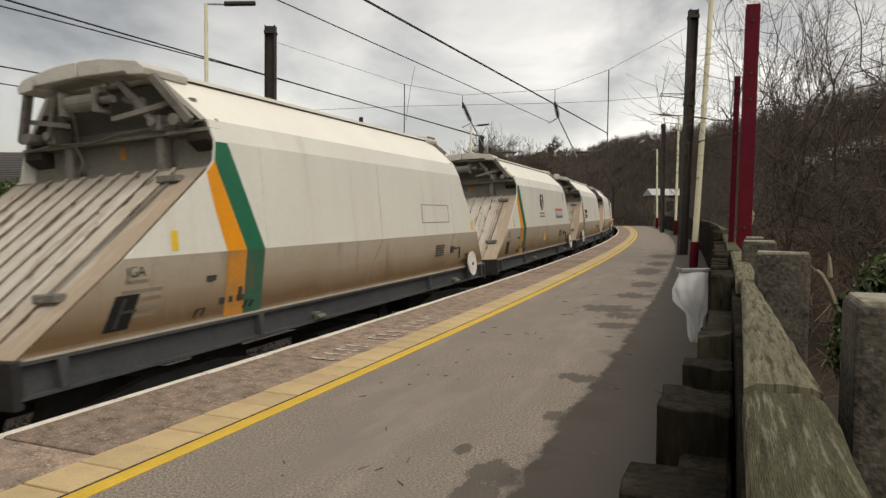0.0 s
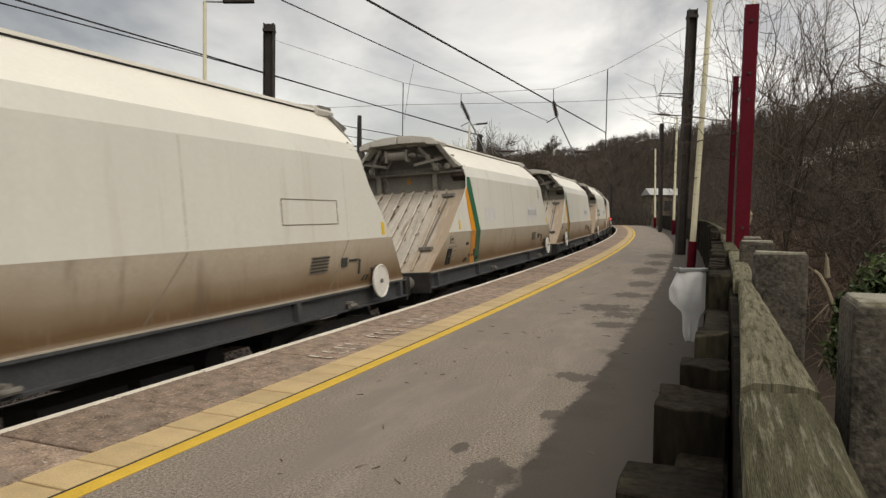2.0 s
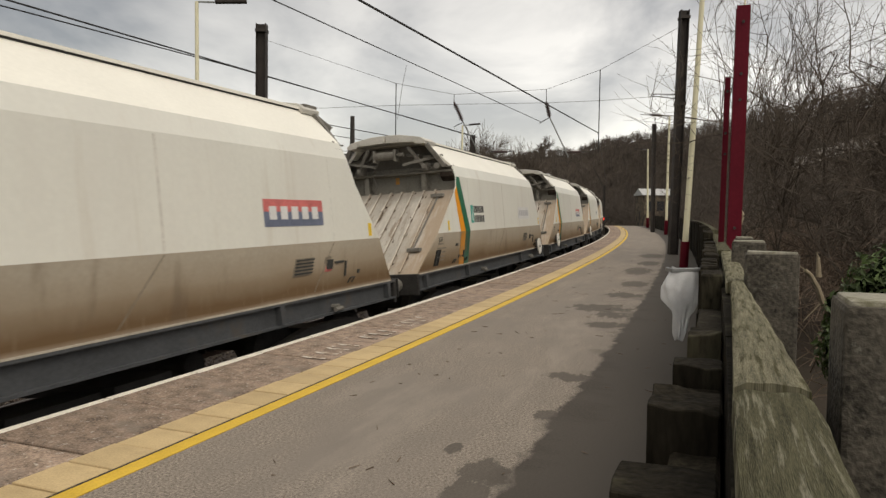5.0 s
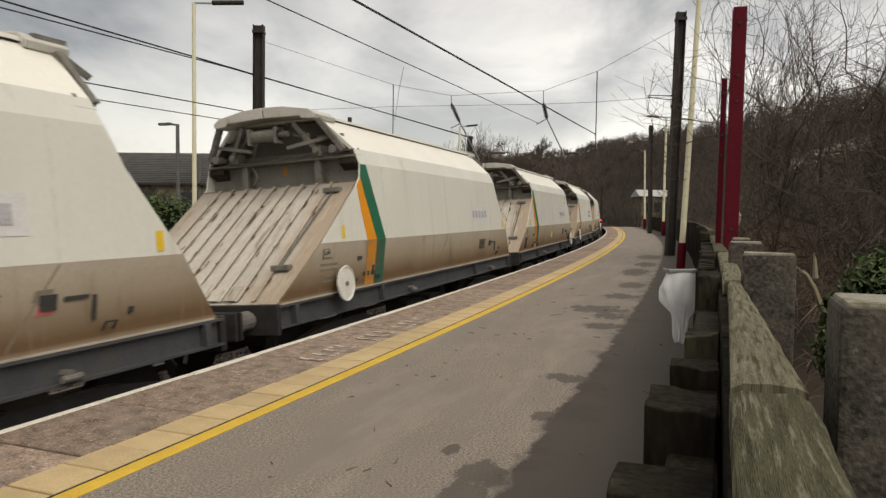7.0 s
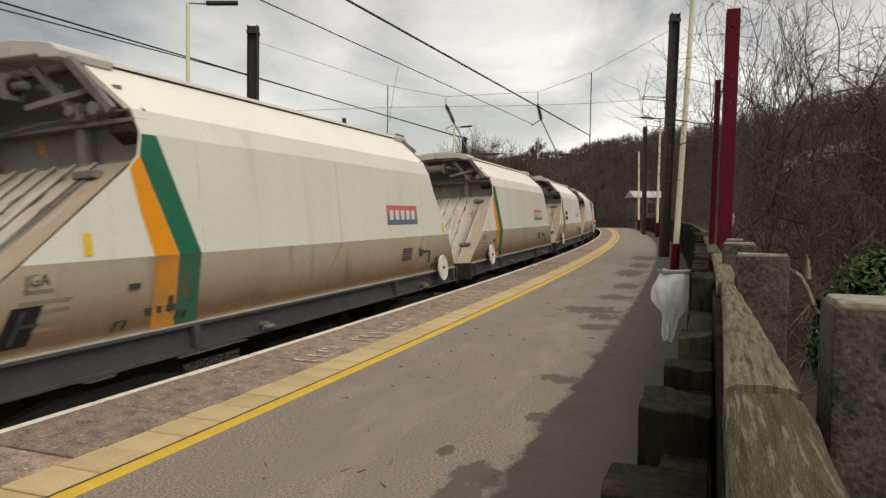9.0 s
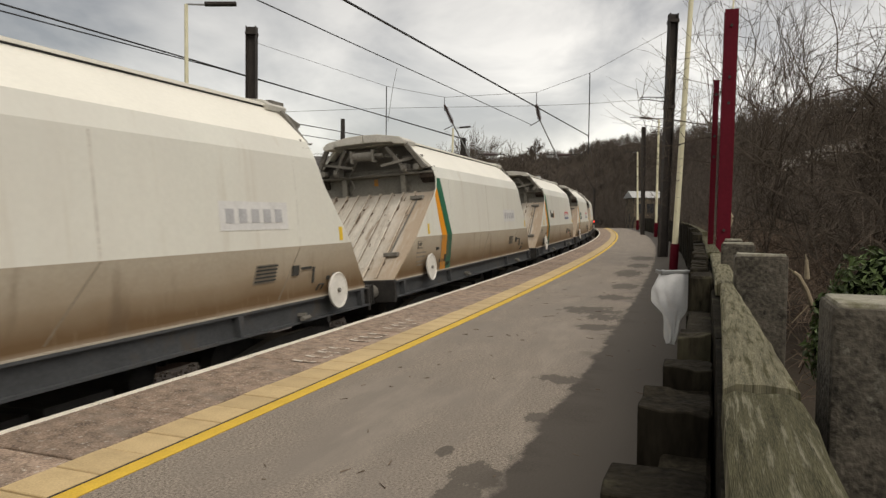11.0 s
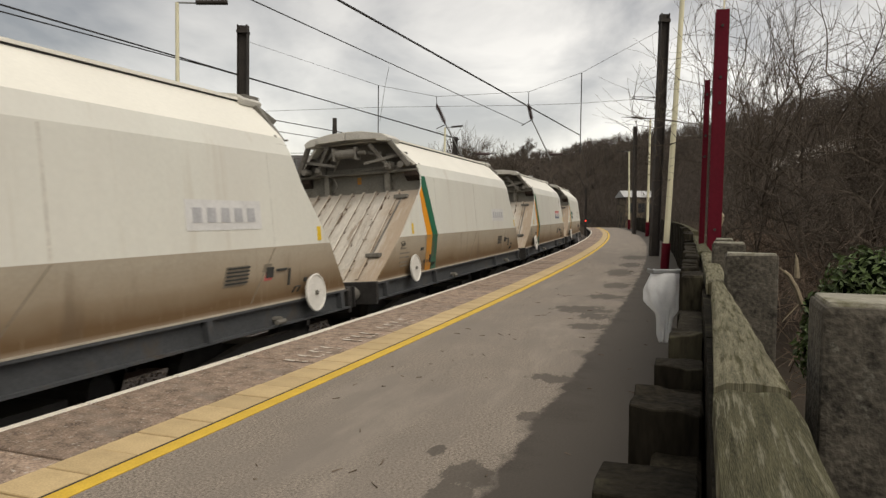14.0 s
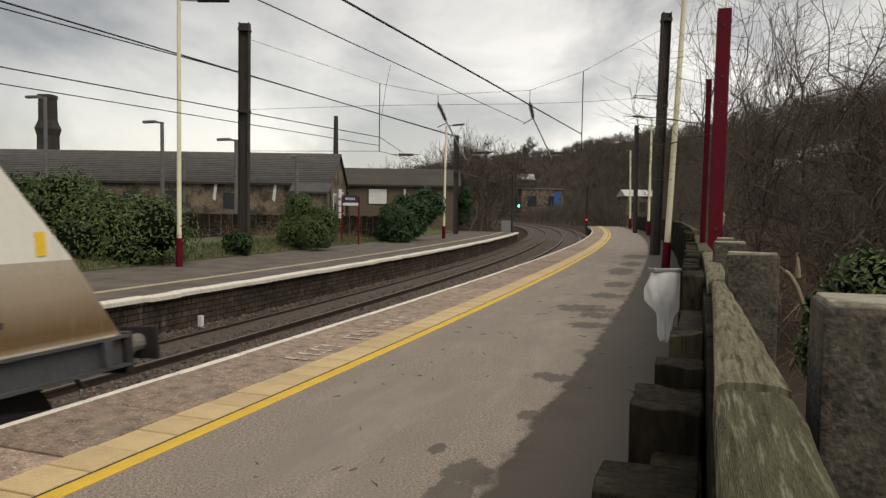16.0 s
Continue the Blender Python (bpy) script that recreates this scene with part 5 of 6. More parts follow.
sign = thing("platform_sign", pose(-4.7, 36.3, -0.42), "dark station sign with white band on two maroon posts", "sign")
for x in (-0.42, 0.42):
    bm = bmesh.new()
    box(bm, x - 0.04, x + 0.04, -0.04, 0.04, 0, 2.45)
    part("post", bevelled(bm, 0.008), M["maroon"], sign)
bm = bmesh.new()
box(bm, -0.38, 0.38, -0.03, 0.03, 2.0, 2.5)
part("panel", bm, M["sign_navy"], sign)
bm = bmesh.new()
box(bm, -0.38, 0.40, -0.045, -0.032, 1.98, 2.12)
part("band", bm, M["window_pale"], sign)
bm = bmesh.new()
for i in range(6):
    box(bm, -0.25 + i * 0.085, -0.2 + i * 0.085, -0.045, -0.032, 2.26, 2.38)
part("lettering_bar", bm, M["window_pale"], sign, "unreadable white lettering")
for i in range(4):
    bm = bmesh.new()
    z = 2.55 - 0.32 * i if i else 2.35
    box(bm, -0.60, -0.44, -0.03, 0.0, z - (0.26 if i else 0), z + (0.0 if i else 0.45))
    part("notice", bm, M["window_pale"], sign)

# two maroon H-section posts behind the fence
def red_post(base, top, w, label):
    base, v = Vector(base), Vector(top) - Vector(base)
    t = thing("sign_post", Matrix.Translation(base) @ Matrix.Rotation(-0.3, 4, "Z"), label, "post", "maroon posts")
    for s in (-1, 1):
        bm = bmesh.new()
        bar(bm, (0, s * w * 0.5, 0), (v.x, s * w * 0.5, v.z), 0.02, w, (1, 0, 0))
        part("flange", bm, M["maroon"], t)
    bm = bmesh.new()
    bar(bm, (0, 0, 0), (v.x, 0, v.z - 0.001), w * 0.98, 0.02, (1, 0, 0))
    part("web", bm, M["maroon"], t)
    for f in (0.98, 0.86, 0.8, 0.5):
        bm = bmesh.new()
        rod(bm, (v.x * f, -w * 0.5 - 0.04, v.z * f - 0.1), (v.x * f, -w * 0.5, v.z * f - 0.1), 0.018, n=8)
        part("bolt", bm, M["mast"], t)
    return t


red_post((3.52, 9.35, -1.4), (3.56, 9.3, 4.0), 0.165, "maroon steel section post behind the fence")
red_post((3.50, 9.75, -1.4), (3.54, 9.75, 3.19), 0.07, "thinner maroon steel post behind the fence")
wire("thin_rod", [(3.56, 9.3, 4.0), (3.58, 9.3, 5.2)], 0.012, M["cream_pole"], "thin pale rod above a post", group="rods")

# ---- fence of old timbers along the platform ----
frng = random.Random(11)


def board_top(s):
    if s < 2.6:
        return 0.90
    if s < 3.25:
        return 0.945
    if s < 4.0:
        return 0.90
    if s < 6.2:
        return 0.82 + 0.06 * math.sin(s * 7)
    return 0.975 + 0.012 * math.sin(s * 5)


fence = thing("timber_fence", Matrix(), "dark tarred timber fence with mossy capping along the platform", "fence")


def solid_along(bm, s0, s1, o0, o1, z0, z1, jag=0.0):
    p = [at(s0, o0, z0), at(s0, o1, z0), at(s1, o1, z0), at(s1, o0, z0), at(s0, o0, z1), at(s0, o1, z1), at(s1, o1, z1), at(s1, o0, z1)]
    for q in p[4:]:
        q.z += frng.uniform(-jag, jag)
    hexa(bm, p)


s = -1.5
while s < 70:
    wd = {0: 1.18, 1: 1.18, 2: 1.18, 3: 1.18, 4: 0.75, 5: 1.1, 6: 1.1}.get(len(fence.children), 0.24 if s < 30 else 0.5)
    bm = bmesh.new()
    o = frng.uniform(-0.012, 0.012)
    z = (0.72 if s < 4.3 else board_top(s)) + frng.uniform(-0.02, 0.02)
    if s > 13:
        z += 0.1
    solid_along(bm, s, s + wd - 0.008, 3.97 + o, 4.105 + o, -0.1, z, 0.012)
    part("board", bevelled(bm, 0.012, 1) if s < 12 else bm, M["wood_dark"], fence)
    s += wd


# old sleepers set on end in front of the boards
for s0, o0, o1, top in ((2.35, 3.88, 4.085, 0.82), (2.98, 3.872, 4.09, 0.805), (3.58, 3.90, 4.095, 0.838), (4.30, 3.925, 4.10, 0.805), (4.75, 3.965, 4.10, 0.86)):
    bm = bmesh.new()
    solid_along(bm, s0, s0 + 0.2, o0, o1, -0.1, top, 0.012)
    bmesh.ops.subdivide_edges(bm, edges=list(bm.edges), cuts=2, use_grid_fill=True)
    for q in bm.verts:
        q.co += Vector((frng.uniform(-0.006, 0.006), frng.uniform(-0.006, 0.006), frng.uniform(-0.008, 0.008)))
    part("upright", bevelled(bm, 0.004, 1), M["wood_dark"], fence)

# added dark backing, no real rail: keeps the gap under the capping dark
s = -1.5
while s < 66:
    bm = bmesh.new()
    solid_along(bm, s, s + 2.98, 4.112, 4.19, 0.1, 0.90, 0.004)
    part("back_rail", bm, M["wood_dark"], fence)
    s += 3.0


def cap(s0, s1, a0, b0, a1, b1, z0, z1, material, n=10):
    """A weathered capping plank, with uneven edges and top; a, b: its inner and outer edges at both ends."""
    m = 7
    verts, faces, uvs = [], [], []
    for i in range(n + 1):
        f = i / n
        s_ = s0 + (s1 - s0) * f
        a, b = a0 + (a1 - a0) * f, b0 + (b1 - b0) * f
        for j in range(m):
            g_ = j / (m - 1)
            e = 0.014 if j in (0, m - 1) else 0.0
            o = a + (b - a) * g_ + (frng.uniform(-0.004, 0.004) if j in (0, m - 1) else 0)
            zz = z0 + (z1 - z0) * f - e + frng.uniform(-0.003, 0.003)
            verts.append(at(s_, o, zz))
            uvs.append((s_, o * 1.0))
        for o in (b, a):
            verts.append(at(s_, o, z0 + (z1 - z0) * f - 0.075))
            uvs.append((s_, o))
    k = m + 2
    for i in range(n):
        for j in range(k):
            q = (j + 1) % k
            faces.append((i * k + j, i * k + q, (i + 1) * k + q, (i + 1) * k + j))
    faces += [tuple(range(k)), tuple(n * k + j for j in range(k))[::-1]]
    ob = new("capping", mesh_of("capping", verts, faces, material, uvs))
    ob.parent = fence
    tagged(ob, "mossy grey weathered capping timber")


# dark timber copy nearest and farthest, light copy between
cap(-1.5, 3.235, 4.115, 4.285, 4.115, 4.285, 0.992, 0.984, M["wood_moss_dark"], 24)
cap(3.25, 6.0, 4.118, 4.282, 4.155, 4.225, 1.0, 0.99, M["wood_pale_copy"], 16)
cap(6.02, 9.5, 4.13, 4.26, 4.14, 4.27, 0.985, 0.99, M["wood_pale_copy"])
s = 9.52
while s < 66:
    cap(s, s + 2.98, 4.11, 4.25, 4.11, 4.25, 1.0 if s < 13 else 1.08, 1.0 if s < 13 else 1.08, M["wood_moss_dark"], 6)
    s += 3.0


def timber_post(s0, s1, o0, o1, top, label):
    t = thing("timber_post", Matrix(), label, "post", "old timber posts")
    bm = bmesh.new()
    solid_along(bm, s0, s1, o0, o1, -1.5, top - 0.012, 0.006)
    part("shaft", bevelled(bm, 0.018, 2), M["slab_stone"], t)
    bm = bmesh.new()
    solid_along(bm, s0 + 0.012, s1 - 0.012, o0 + 0.012, o1 - 0.012, top - 0.03, top, 0.004)
    part("worn_top", bevelled(bm, 0.01, 2), M["slab_top"], t, "pale worn top")


timber_post(3.52, 3.78, 4.378, 4.82, 1.172, "thick lichened old timber post beside the fence")
timber_post(6.0, 6.14, 4.23, 4.52, 1.165, "lichened old timber post standing above the capping")
timber_post(7.8, 7.94, 4.20, 4.46, 1.165, "lichened old timber post standing above the capping")
timber_post(10.2, 10.34, 4.3, 4.5, 1.12, "lichened old timber post standing above the capping")

# ---- clear refuse bag on a hoop ----
BAG = at(7.75, 3.86, 0.905)
bag = thing("refuse_bag", Matrix.Translation(BAG), "clear polythene refuse bag hanging from a grey hoop on the fence", "refuse bag")
bm = bmesh.new()
bar(bm, (-0.14, 0, 0.0), (0.13, 0, 0.005), 0.05, 0.035)
box(bm, -0.14, -0.12, -0.02, 0.16, -0.02, 0.015)
box(bm, 0.11, 0.13, -0.02, 0.16, -0.02, 0.015)
part("hoop", bevelled(bm, 0.006), M["galv"], bag)


def bag_skin():
    v, f = [], []
    rings = ((0.0, 0.125, 0.06, 0.0), (-0.06, 0.135, 0.08, -0.01), (-0.16, 0.155, 0.10, -0.025), (-0.26, 0.14, 0.10, -0.02), (-0.32, 0.11, 0.08, 0.0), (-0.37, 0.075, 0.06, 0.012), (-0.46, 0.06, 0.05, 0.018), (-0.55, 0.05, 0.045, 0.022), (-0.60, 0.035, 0.03, 0.024))
    n, m = 72, 34
    rg = random.Random(3)
    waves = [(rg.choice((2, 3, 5, 7, 9, 13)), rg.uniform(0, 6.3), rg.uniform(-5, 5), rg.uniform(0.012, 0.05)) for _ in range(14)]
    zs = [c[0] for c in rings]
    for k in range(m):
        z = zs[-1] * k / (m - 1)
        a, b, cx = (float(np.interp(-z, [-q for q in zs], [c[i] for c in rings])) for i in (1, 2, 3))
        for i in range(n):
            t = 2 * math.pi * i / n
            q = 1 + sum(w_ * math.sin(fr * t + ph + tw * z * 4) for fr, ph, tw, w_ in waves) * min(1.0, 0.25 - z * 3.5)
            q += rg.uniform(-0.012, 0.012)
            v.append((cx + a * q * math.cos(t), 0.04 + b * q * math.sin(t), z + 0.012 * math.sin(3 * t + 20 * z)))
    for k in range(m - 1):
        for i in range(n):
            j = (i + 1) % n
            f.append((k * n + i, k * n + j, (k + 1) * n + j, (k + 1) * n + i))
    f.append(tuple((m - 1) * n + i for i in range(n)))
    ob = new("bag_skin", mesh_of("bag_skin", v, f, M["bag"], smooth=True))
    ob.parent = bag
    tagged(ob, "crumpled clear polythene")
    return ob


skin = bag_skin()


# ---- plants ----
def segs_mesh(name, segs, material, sides=3):
    """Tapered twigs from rows of p0, p1, r0, r1."""
    a = np.array([[*s[0], *s[1], s[2], s[3]] for s in segs], float)
    p0, p1, r0, r1 = a[:, :3], a[:, 3:6], a[:, 6:7], a[:, 7:8]
    d = p1 - p0
    d /= np.linalg.norm(d, axis=1, keepdims=True) + 1e-9
    ref = np.where(np.abs(d[:, 2:3]) > 0.9, np.array([[1.0, 0, 0]]), np.array([[0, 0, 1.0]]))
    u = np.cross(d, ref)
    u /= np.linalg.norm(u, axis=1, keepdims=True) + 1e-9
    w = np.cross(d, u)
    rings = []
    for p, r in ((p0, r0), (p1, r1)):
        for i in range(sides):
            t = 2 * math.pi * i / sides
            rings.append(p + (u * math.cos(t) + w * math.sin(t)) * r)
    v = np.stack(rings, 1).reshape(-1, 3)
    k = np.arange(len(a))[:, None] * (2 * sides)
    f = []
    for i in range(sides):
        j = (i + 1) % sides
        f.append(np.concatenate([k + i, k + j, k + sides + j, k + sides + i], 1))
    f = np.concatenate(f, 0)
    return mesh_of(name, v.tolist(), f.tolist(), material)


def grow(rg, p, d, length, r, level, out, spread=0.5, up=0.18, kids=(3, 4), wob=0.18):
    """A bare tree: each limb bends as it goes and bears side limbs."""
    n = max(2, min(5, int(length / 0.35)))
    pts = [np.array(p, float)]
    d = np.array(d, float)
    for i in range(n):
        d = d + rg.normal(0, wob, 3) + np.array([0, 0, up * 0.3])
        d /= np.linalg.norm(d)
        q = pts[-1] + d * length / n
        ra, rb = r * (1 - 0.6 * i / n), r * (1 - 0.6 * (i + 1) / n)
        out.append((pts[-1], q, ra, rb))
        pts.append(q)
    if level <= 0:
        return
    for c in range(int(rg.integers(kids[0], kids[1] + 1))):
        f = rg.uniform(0.3, 1.0)
        i = min(n - 1, int(f * n))
        side = rg.normal(0, 1, 3)
        side -= side.dot(d) * d
        side /= np.linalg.norm(side) + 1e-9
        nd = d * (1 - spread) + side * spread + np.array([0, 0, up])
        nd /= np.linalg.norm(nd)
        grow(rg, pts[i] + (pts[i + 1] - pts[i]) * (f * n - i), nd, length * rg.uniform(0.5, 0.75), max(r * 0.5, 0.0058), level - 1, out, spread, up, kids, wob)


def bare_tree(x, y, height, seed, label, levels=4, r=None, lean=(0, 0), spread=0.5, up=0.2, kids=(4, 5), z=None):
    rg = np.random.default_rng(seed)
    z = float(ground_z(x, y)[0]) if z is None else z
    r = r or height * 0.011
    out = []
    grow(rg, (0, 0, -0.3), (lean[0], lean[1], 1), height * 0.55, r, levels, out, spread, up, kids)
    t = thing("bare_tree", Matrix.Translation((x, y, z)), label, "tree", "bare trees")
    fine = 0.0002 * math.hypot(x, y)
    out = [(p, q, max(a, fine), max(b, fine * 0.6)) for p, q, a, b in out]
    thick = [q for q in out if q[2] > r * 0.5]
    thin = [q for q in out if q[2] <= r * 0.5]
    a = new("trunk", segs_mesh("trunk", thick, M["bark_tree"], 6))
    b = new("crown", segs_mesh("crown", thin, M["bark_tree"], 3))
    a.parent = b.parent = t
    return t


# saplings and trees close behind the fence
for i, (x, y, hgt, sp) in enumerate(((8.6, 22.5, 10.5, 0.24), (9.1, 20.5, 9.0, 0.26), (10.8, 23.0, 9.5, 0.27), (10.4, 25.0, 10.5, 0.25), (14.3, 29.0, 9.5, 0.3), (9.0, 23.5, 9.8, 0.26))):
    bare_tree(x, y, hgt, 40 + i, "slender bare tree with fine upright twigs", 3, r=0.045, lean=(0.05 + 0.05 * math.sin(i * 2.0), 0.04), spread=sp, up=0.14, kids=(4, 5))
for i, (x, y, hgt) in enumerate(((9.4, 16.4, 8.4), (10.4, 18.0, 8.6), (8.9, 14.0, 5.5), (11.2, 18.6, 9.0), (9.0, 15.4, 6.8), (10.0, 17.2, 9.2), (10.9, 17.6, 9.6), (11.9, 19.4, 10.2), (9.7, 15.6, 7.6))):
    bare_tree(x, y, hgt, 90 + i, "bare tree with dense crooked fine twigs", 4, r=0.075, spread=0.62, up=0.12, kids=(5, 6), lean=(0.05, 0))
for i, (x, y, hgt) in enumerate(((-2.5, 76.0, 7.5), (-0.5, 80.0, 8.0), (2.0, 78.0, 7.0), (-4.5, 82.0, 8.0))):
    bare_tree(x, y, hgt, 70 + i, "bare tree behind the low warehouse", 4, r=0.09, spread=0.5, up=0.2, kids=(5, 6))


for i, (x, y, hgt) in enumerate(((2.4, 67.0, 8.2), (3.5, 70.0, 8.8), (1.8, 73.5, 9.2), (4.4, 74.0, 8.6), (3.0, 79.0, 9.6), (5.4, 80.0, 9.0), (6.2, 87.0, 9.4), (4.4, 90.0, 10.0), (8.0, 97.0, 9.2), (1.6, 84.0, 9.6), (7.0, 104.0, 10.0))):
    bare_tree(x, y, hgt + 1.2, 170 + i, "dense bare tree past the far platform end", 4, r=0.1, spread=0.5, up=0.2, kids=(5, 6), z=-1.5)
bare_tree(50.0, 425.0, 17.0, 77, "round-headed bare tree on the skyline", 4, r=0.3, spread=0.55, up=0.15, kids=(5, 6), z=float(ground_z(50.0, 425.0)[0]) - 8.0)


def scrub():
    """Bramble stems and brushwood on the bank behind the fence."""
    rg = np.random.default_rng(8)
    out = []
    for i in range(2400):
        s_ = 2.5 + 50 * rg.random() ** 1.5
        o = rg.uniform(5.2, 14)
        p = at(s_, o)
        z = float(-1.5)
        length = rg.uniform(1.0, 3.6) * (0.7 if o < 6.5 else 1)
        d = rg.normal(0, 0.5, 3) + np.array([0, 0, 1.0])
        if o < 8.5:
            length = min(length, 0.55 * (o - 4.3))
            d += 0.5 * np.array((math.cos(heading(s_)), -math.sin(heading(s_)), 0.0))
            z = -0.5
        grow(rg, (p.x, p.y, z), d / np.linalg.norm(d), length, 0.006 + 0.00025 * s_, 1, out, 0.7, 0.0, (3, 5), 0.3)
    tagged(new("brushwood", segs_mesh("brushwood", out, M["bark"], 3)), "tangled bare brambles and brushwood", "brushwood", kind="stuff")


scrub()


def far_scrub():
    """Brown brambles behind the far platform."""
    rg = np.random.default_rng(18)
    out = []
    for i in range(1500):
        p = at(rg.uniform(30, 78), rg.uniform(-18, -11.9))
        if p.y > 58 and p.x < 1.3:
            continue
        d = rg.normal(0, 0.5, 3) + np.array([0, 0, 1.0])
        grow(rg, (p.x, p.y, -0.5), d / np.linalg.norm(d), rg.uniform(0.5, 1.4), 0.014, 1, out, 0.7, 0.0, (3, 5), 0.3)
    tagged(new("brushwood", segs_mesh("brushwood", out, M["bark"], 3)), "brown brambles behind the far platform", "brushwood", kind="stuff")


far_scrub()


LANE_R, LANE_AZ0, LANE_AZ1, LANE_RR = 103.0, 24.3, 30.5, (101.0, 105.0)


def far_woods():
    """Bare woodland on the hillside."""
    rg = np.random.default_rng(21)
    out = []
    n = 0
    xs, ys = [], []
    while n < 7500:
        a = radians(rg.uniform(-9, 42))
        r = 26 + 440 * rg.random() ** 1.25
        xs.append(r * math.sin(a))
        ys.append(r * math.cos(a))
        n += 1
    zs, off = ground_z(xs, ys), track_off(xs, ys)
    for x, y, z, o in zip(xs, ys, zs, off):
        if (-11 < o < 8.5) or (o < 0 and (y < 64 or x < -4)):
            continue
        r, az_ = math.hypot(x, y), math.degrees(math.atan2(x, y))
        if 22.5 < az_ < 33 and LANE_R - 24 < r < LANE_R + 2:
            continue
        hgt = rg.uniform(4, 7.5) * (0.75 if r < 60 or o < 0 else 1) * (1.0 if r < 180 else 0.8)
        fat = max(0.012, r * 0.00013)
        if r < 90:
            loc = []
            grow(rg, (x, y, z - 0.5), (rg.normal(0, 0.08), rg.normal(0, 0.08), 1), hgt * 0.62, fat * 2.2, 2, loc, 0.5, 0.25, (5, 6))
            out += [(p, q, max(a, fat * 0.7), max(b, fat * 0.4)) for p, q, a, b in loc]
            continue
        # farther off: a stem and a rounded spray of twigs
        foot_, top_ = np.array((x, y, z - 0.5)), np.array((x + rg.normal(0, 0.3), y + rg.normal(0, 0.3), z + hgt * 0.8))
        out.append((foot_, top_, fat * 2.0, fat))
        wide = hgt * rg.uniform(0.3, 0.55)
        m = 30
        f0 = rg.uniform(0.1, 0.95, m)
        d = rg.normal(0, 1, (m, 3))
        d /= np.linalg.norm(d, axis=1, keepdims=True)
        tip = foot_ + np.array((0, 0, hgt * 0.52)) + d * np.array((wide, wide, hgt * 0.5)) * rg.uniform(0.75, 1.08, (m, 1))
        root = foot_ + (top_ - foot_) * np.minimum(f0, 0.9)[:, None] * 0.8
        out += [(root[i], tip[i], fat * 1.1, fat * 0.5) for i in range(m)]
    tagged(new("far_woodland", segs_mesh("far_woodland", out, M["bark_far"], 3)), "bare brown-grey winter woodland on the hillside", "woodland", kind="stuff")


far_woods()


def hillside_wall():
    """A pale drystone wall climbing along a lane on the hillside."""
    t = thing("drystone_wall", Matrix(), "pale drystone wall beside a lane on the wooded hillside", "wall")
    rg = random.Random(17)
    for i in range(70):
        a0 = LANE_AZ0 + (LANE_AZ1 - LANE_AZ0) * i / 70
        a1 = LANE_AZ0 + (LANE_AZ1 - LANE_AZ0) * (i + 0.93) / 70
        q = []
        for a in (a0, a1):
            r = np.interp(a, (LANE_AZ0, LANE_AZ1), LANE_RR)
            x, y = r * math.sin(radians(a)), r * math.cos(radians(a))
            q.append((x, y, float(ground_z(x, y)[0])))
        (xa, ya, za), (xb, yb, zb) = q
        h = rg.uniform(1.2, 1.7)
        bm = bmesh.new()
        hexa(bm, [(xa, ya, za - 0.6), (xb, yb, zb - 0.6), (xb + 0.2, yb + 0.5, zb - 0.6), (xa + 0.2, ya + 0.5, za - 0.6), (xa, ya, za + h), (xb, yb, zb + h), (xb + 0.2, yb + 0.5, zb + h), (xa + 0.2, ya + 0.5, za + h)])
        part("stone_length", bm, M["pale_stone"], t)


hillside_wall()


def leaf_mass(name, centre, radii, count, size, material, label, seed, core=True, lumps=9, flat=0.0, category="bush", face=None):
    """An evergreen bush: twigs, a near-black heart for the shade inside, and many small leaves with an uneven outline.
    """
    rg = np.random.default_rng(seed)
    t = thing(name, Matrix.Translation(centre), label, category, "evergreen bushes")
    R = np.array(radii)
    cl = rg.normal(0, 1, (lumps, 3))
    cl /= np.linalg.norm(cl, axis=1, keepdims=True)
    cl[:, 2] = np.abs(cl[:, 2]) * 0.9
    lump_c = cl * R * rg.uniform(0.25, 0.74, (lumps, 1))
    lump_c[:, 2] -= R[2] * 0.45 * (rg.random(lumps) < 0.5)
    lump_r = rg.uniform(0.34, 0.55, lumps)
    lump_s = np.minimum(R, R.min() * 1.15)
    v, f = [], []
    for i in range(count):
        k = rg.integers(lumps)
        d = rg.normal(0, 1, 3)
        d /= np.linalg.norm(d)
        p = lump_c[k] + d * lump_s * lump_r[k] * rg.uniform(0.72, 1.1)
        if p[2] < -R[2] * 0.9:
            continue
        up = d + rg.normal(0, 0.5, 3) + np.array([0, 0, 0.3])
        up /= np.linalg.norm(up)
        ax = rg.normal(0, 1, 3)
        ax -= ax.dot(up) * up
        ax /= np.linalg.norm(ax)
        bx = np.cross(up, ax)
        q = size * rg.uniform(0.7, 1.35)
        b0 = len(v)
        v += [p - ax * q, p + bx * q * 0.4 + up * q * 0.12, p + ax * q - up * q * 0.2, p - bx * q * 0.4 + up * q * 0.12]
        f += [(b0, b0 + 1, b0 + 2), (b0, b0 + 2, b0 + 3)]
    ob = new("foliage", mesh_of("foliage", v, f, material))
    ob.parent = t
    # near-black lumps stand for the shade between the leaves
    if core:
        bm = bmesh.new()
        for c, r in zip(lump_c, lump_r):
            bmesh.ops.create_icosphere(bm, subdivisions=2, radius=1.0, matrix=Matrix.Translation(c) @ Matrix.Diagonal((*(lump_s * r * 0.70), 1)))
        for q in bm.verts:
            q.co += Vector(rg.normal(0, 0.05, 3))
        part("heart", bm, M["bush_shade"], t)
    return t


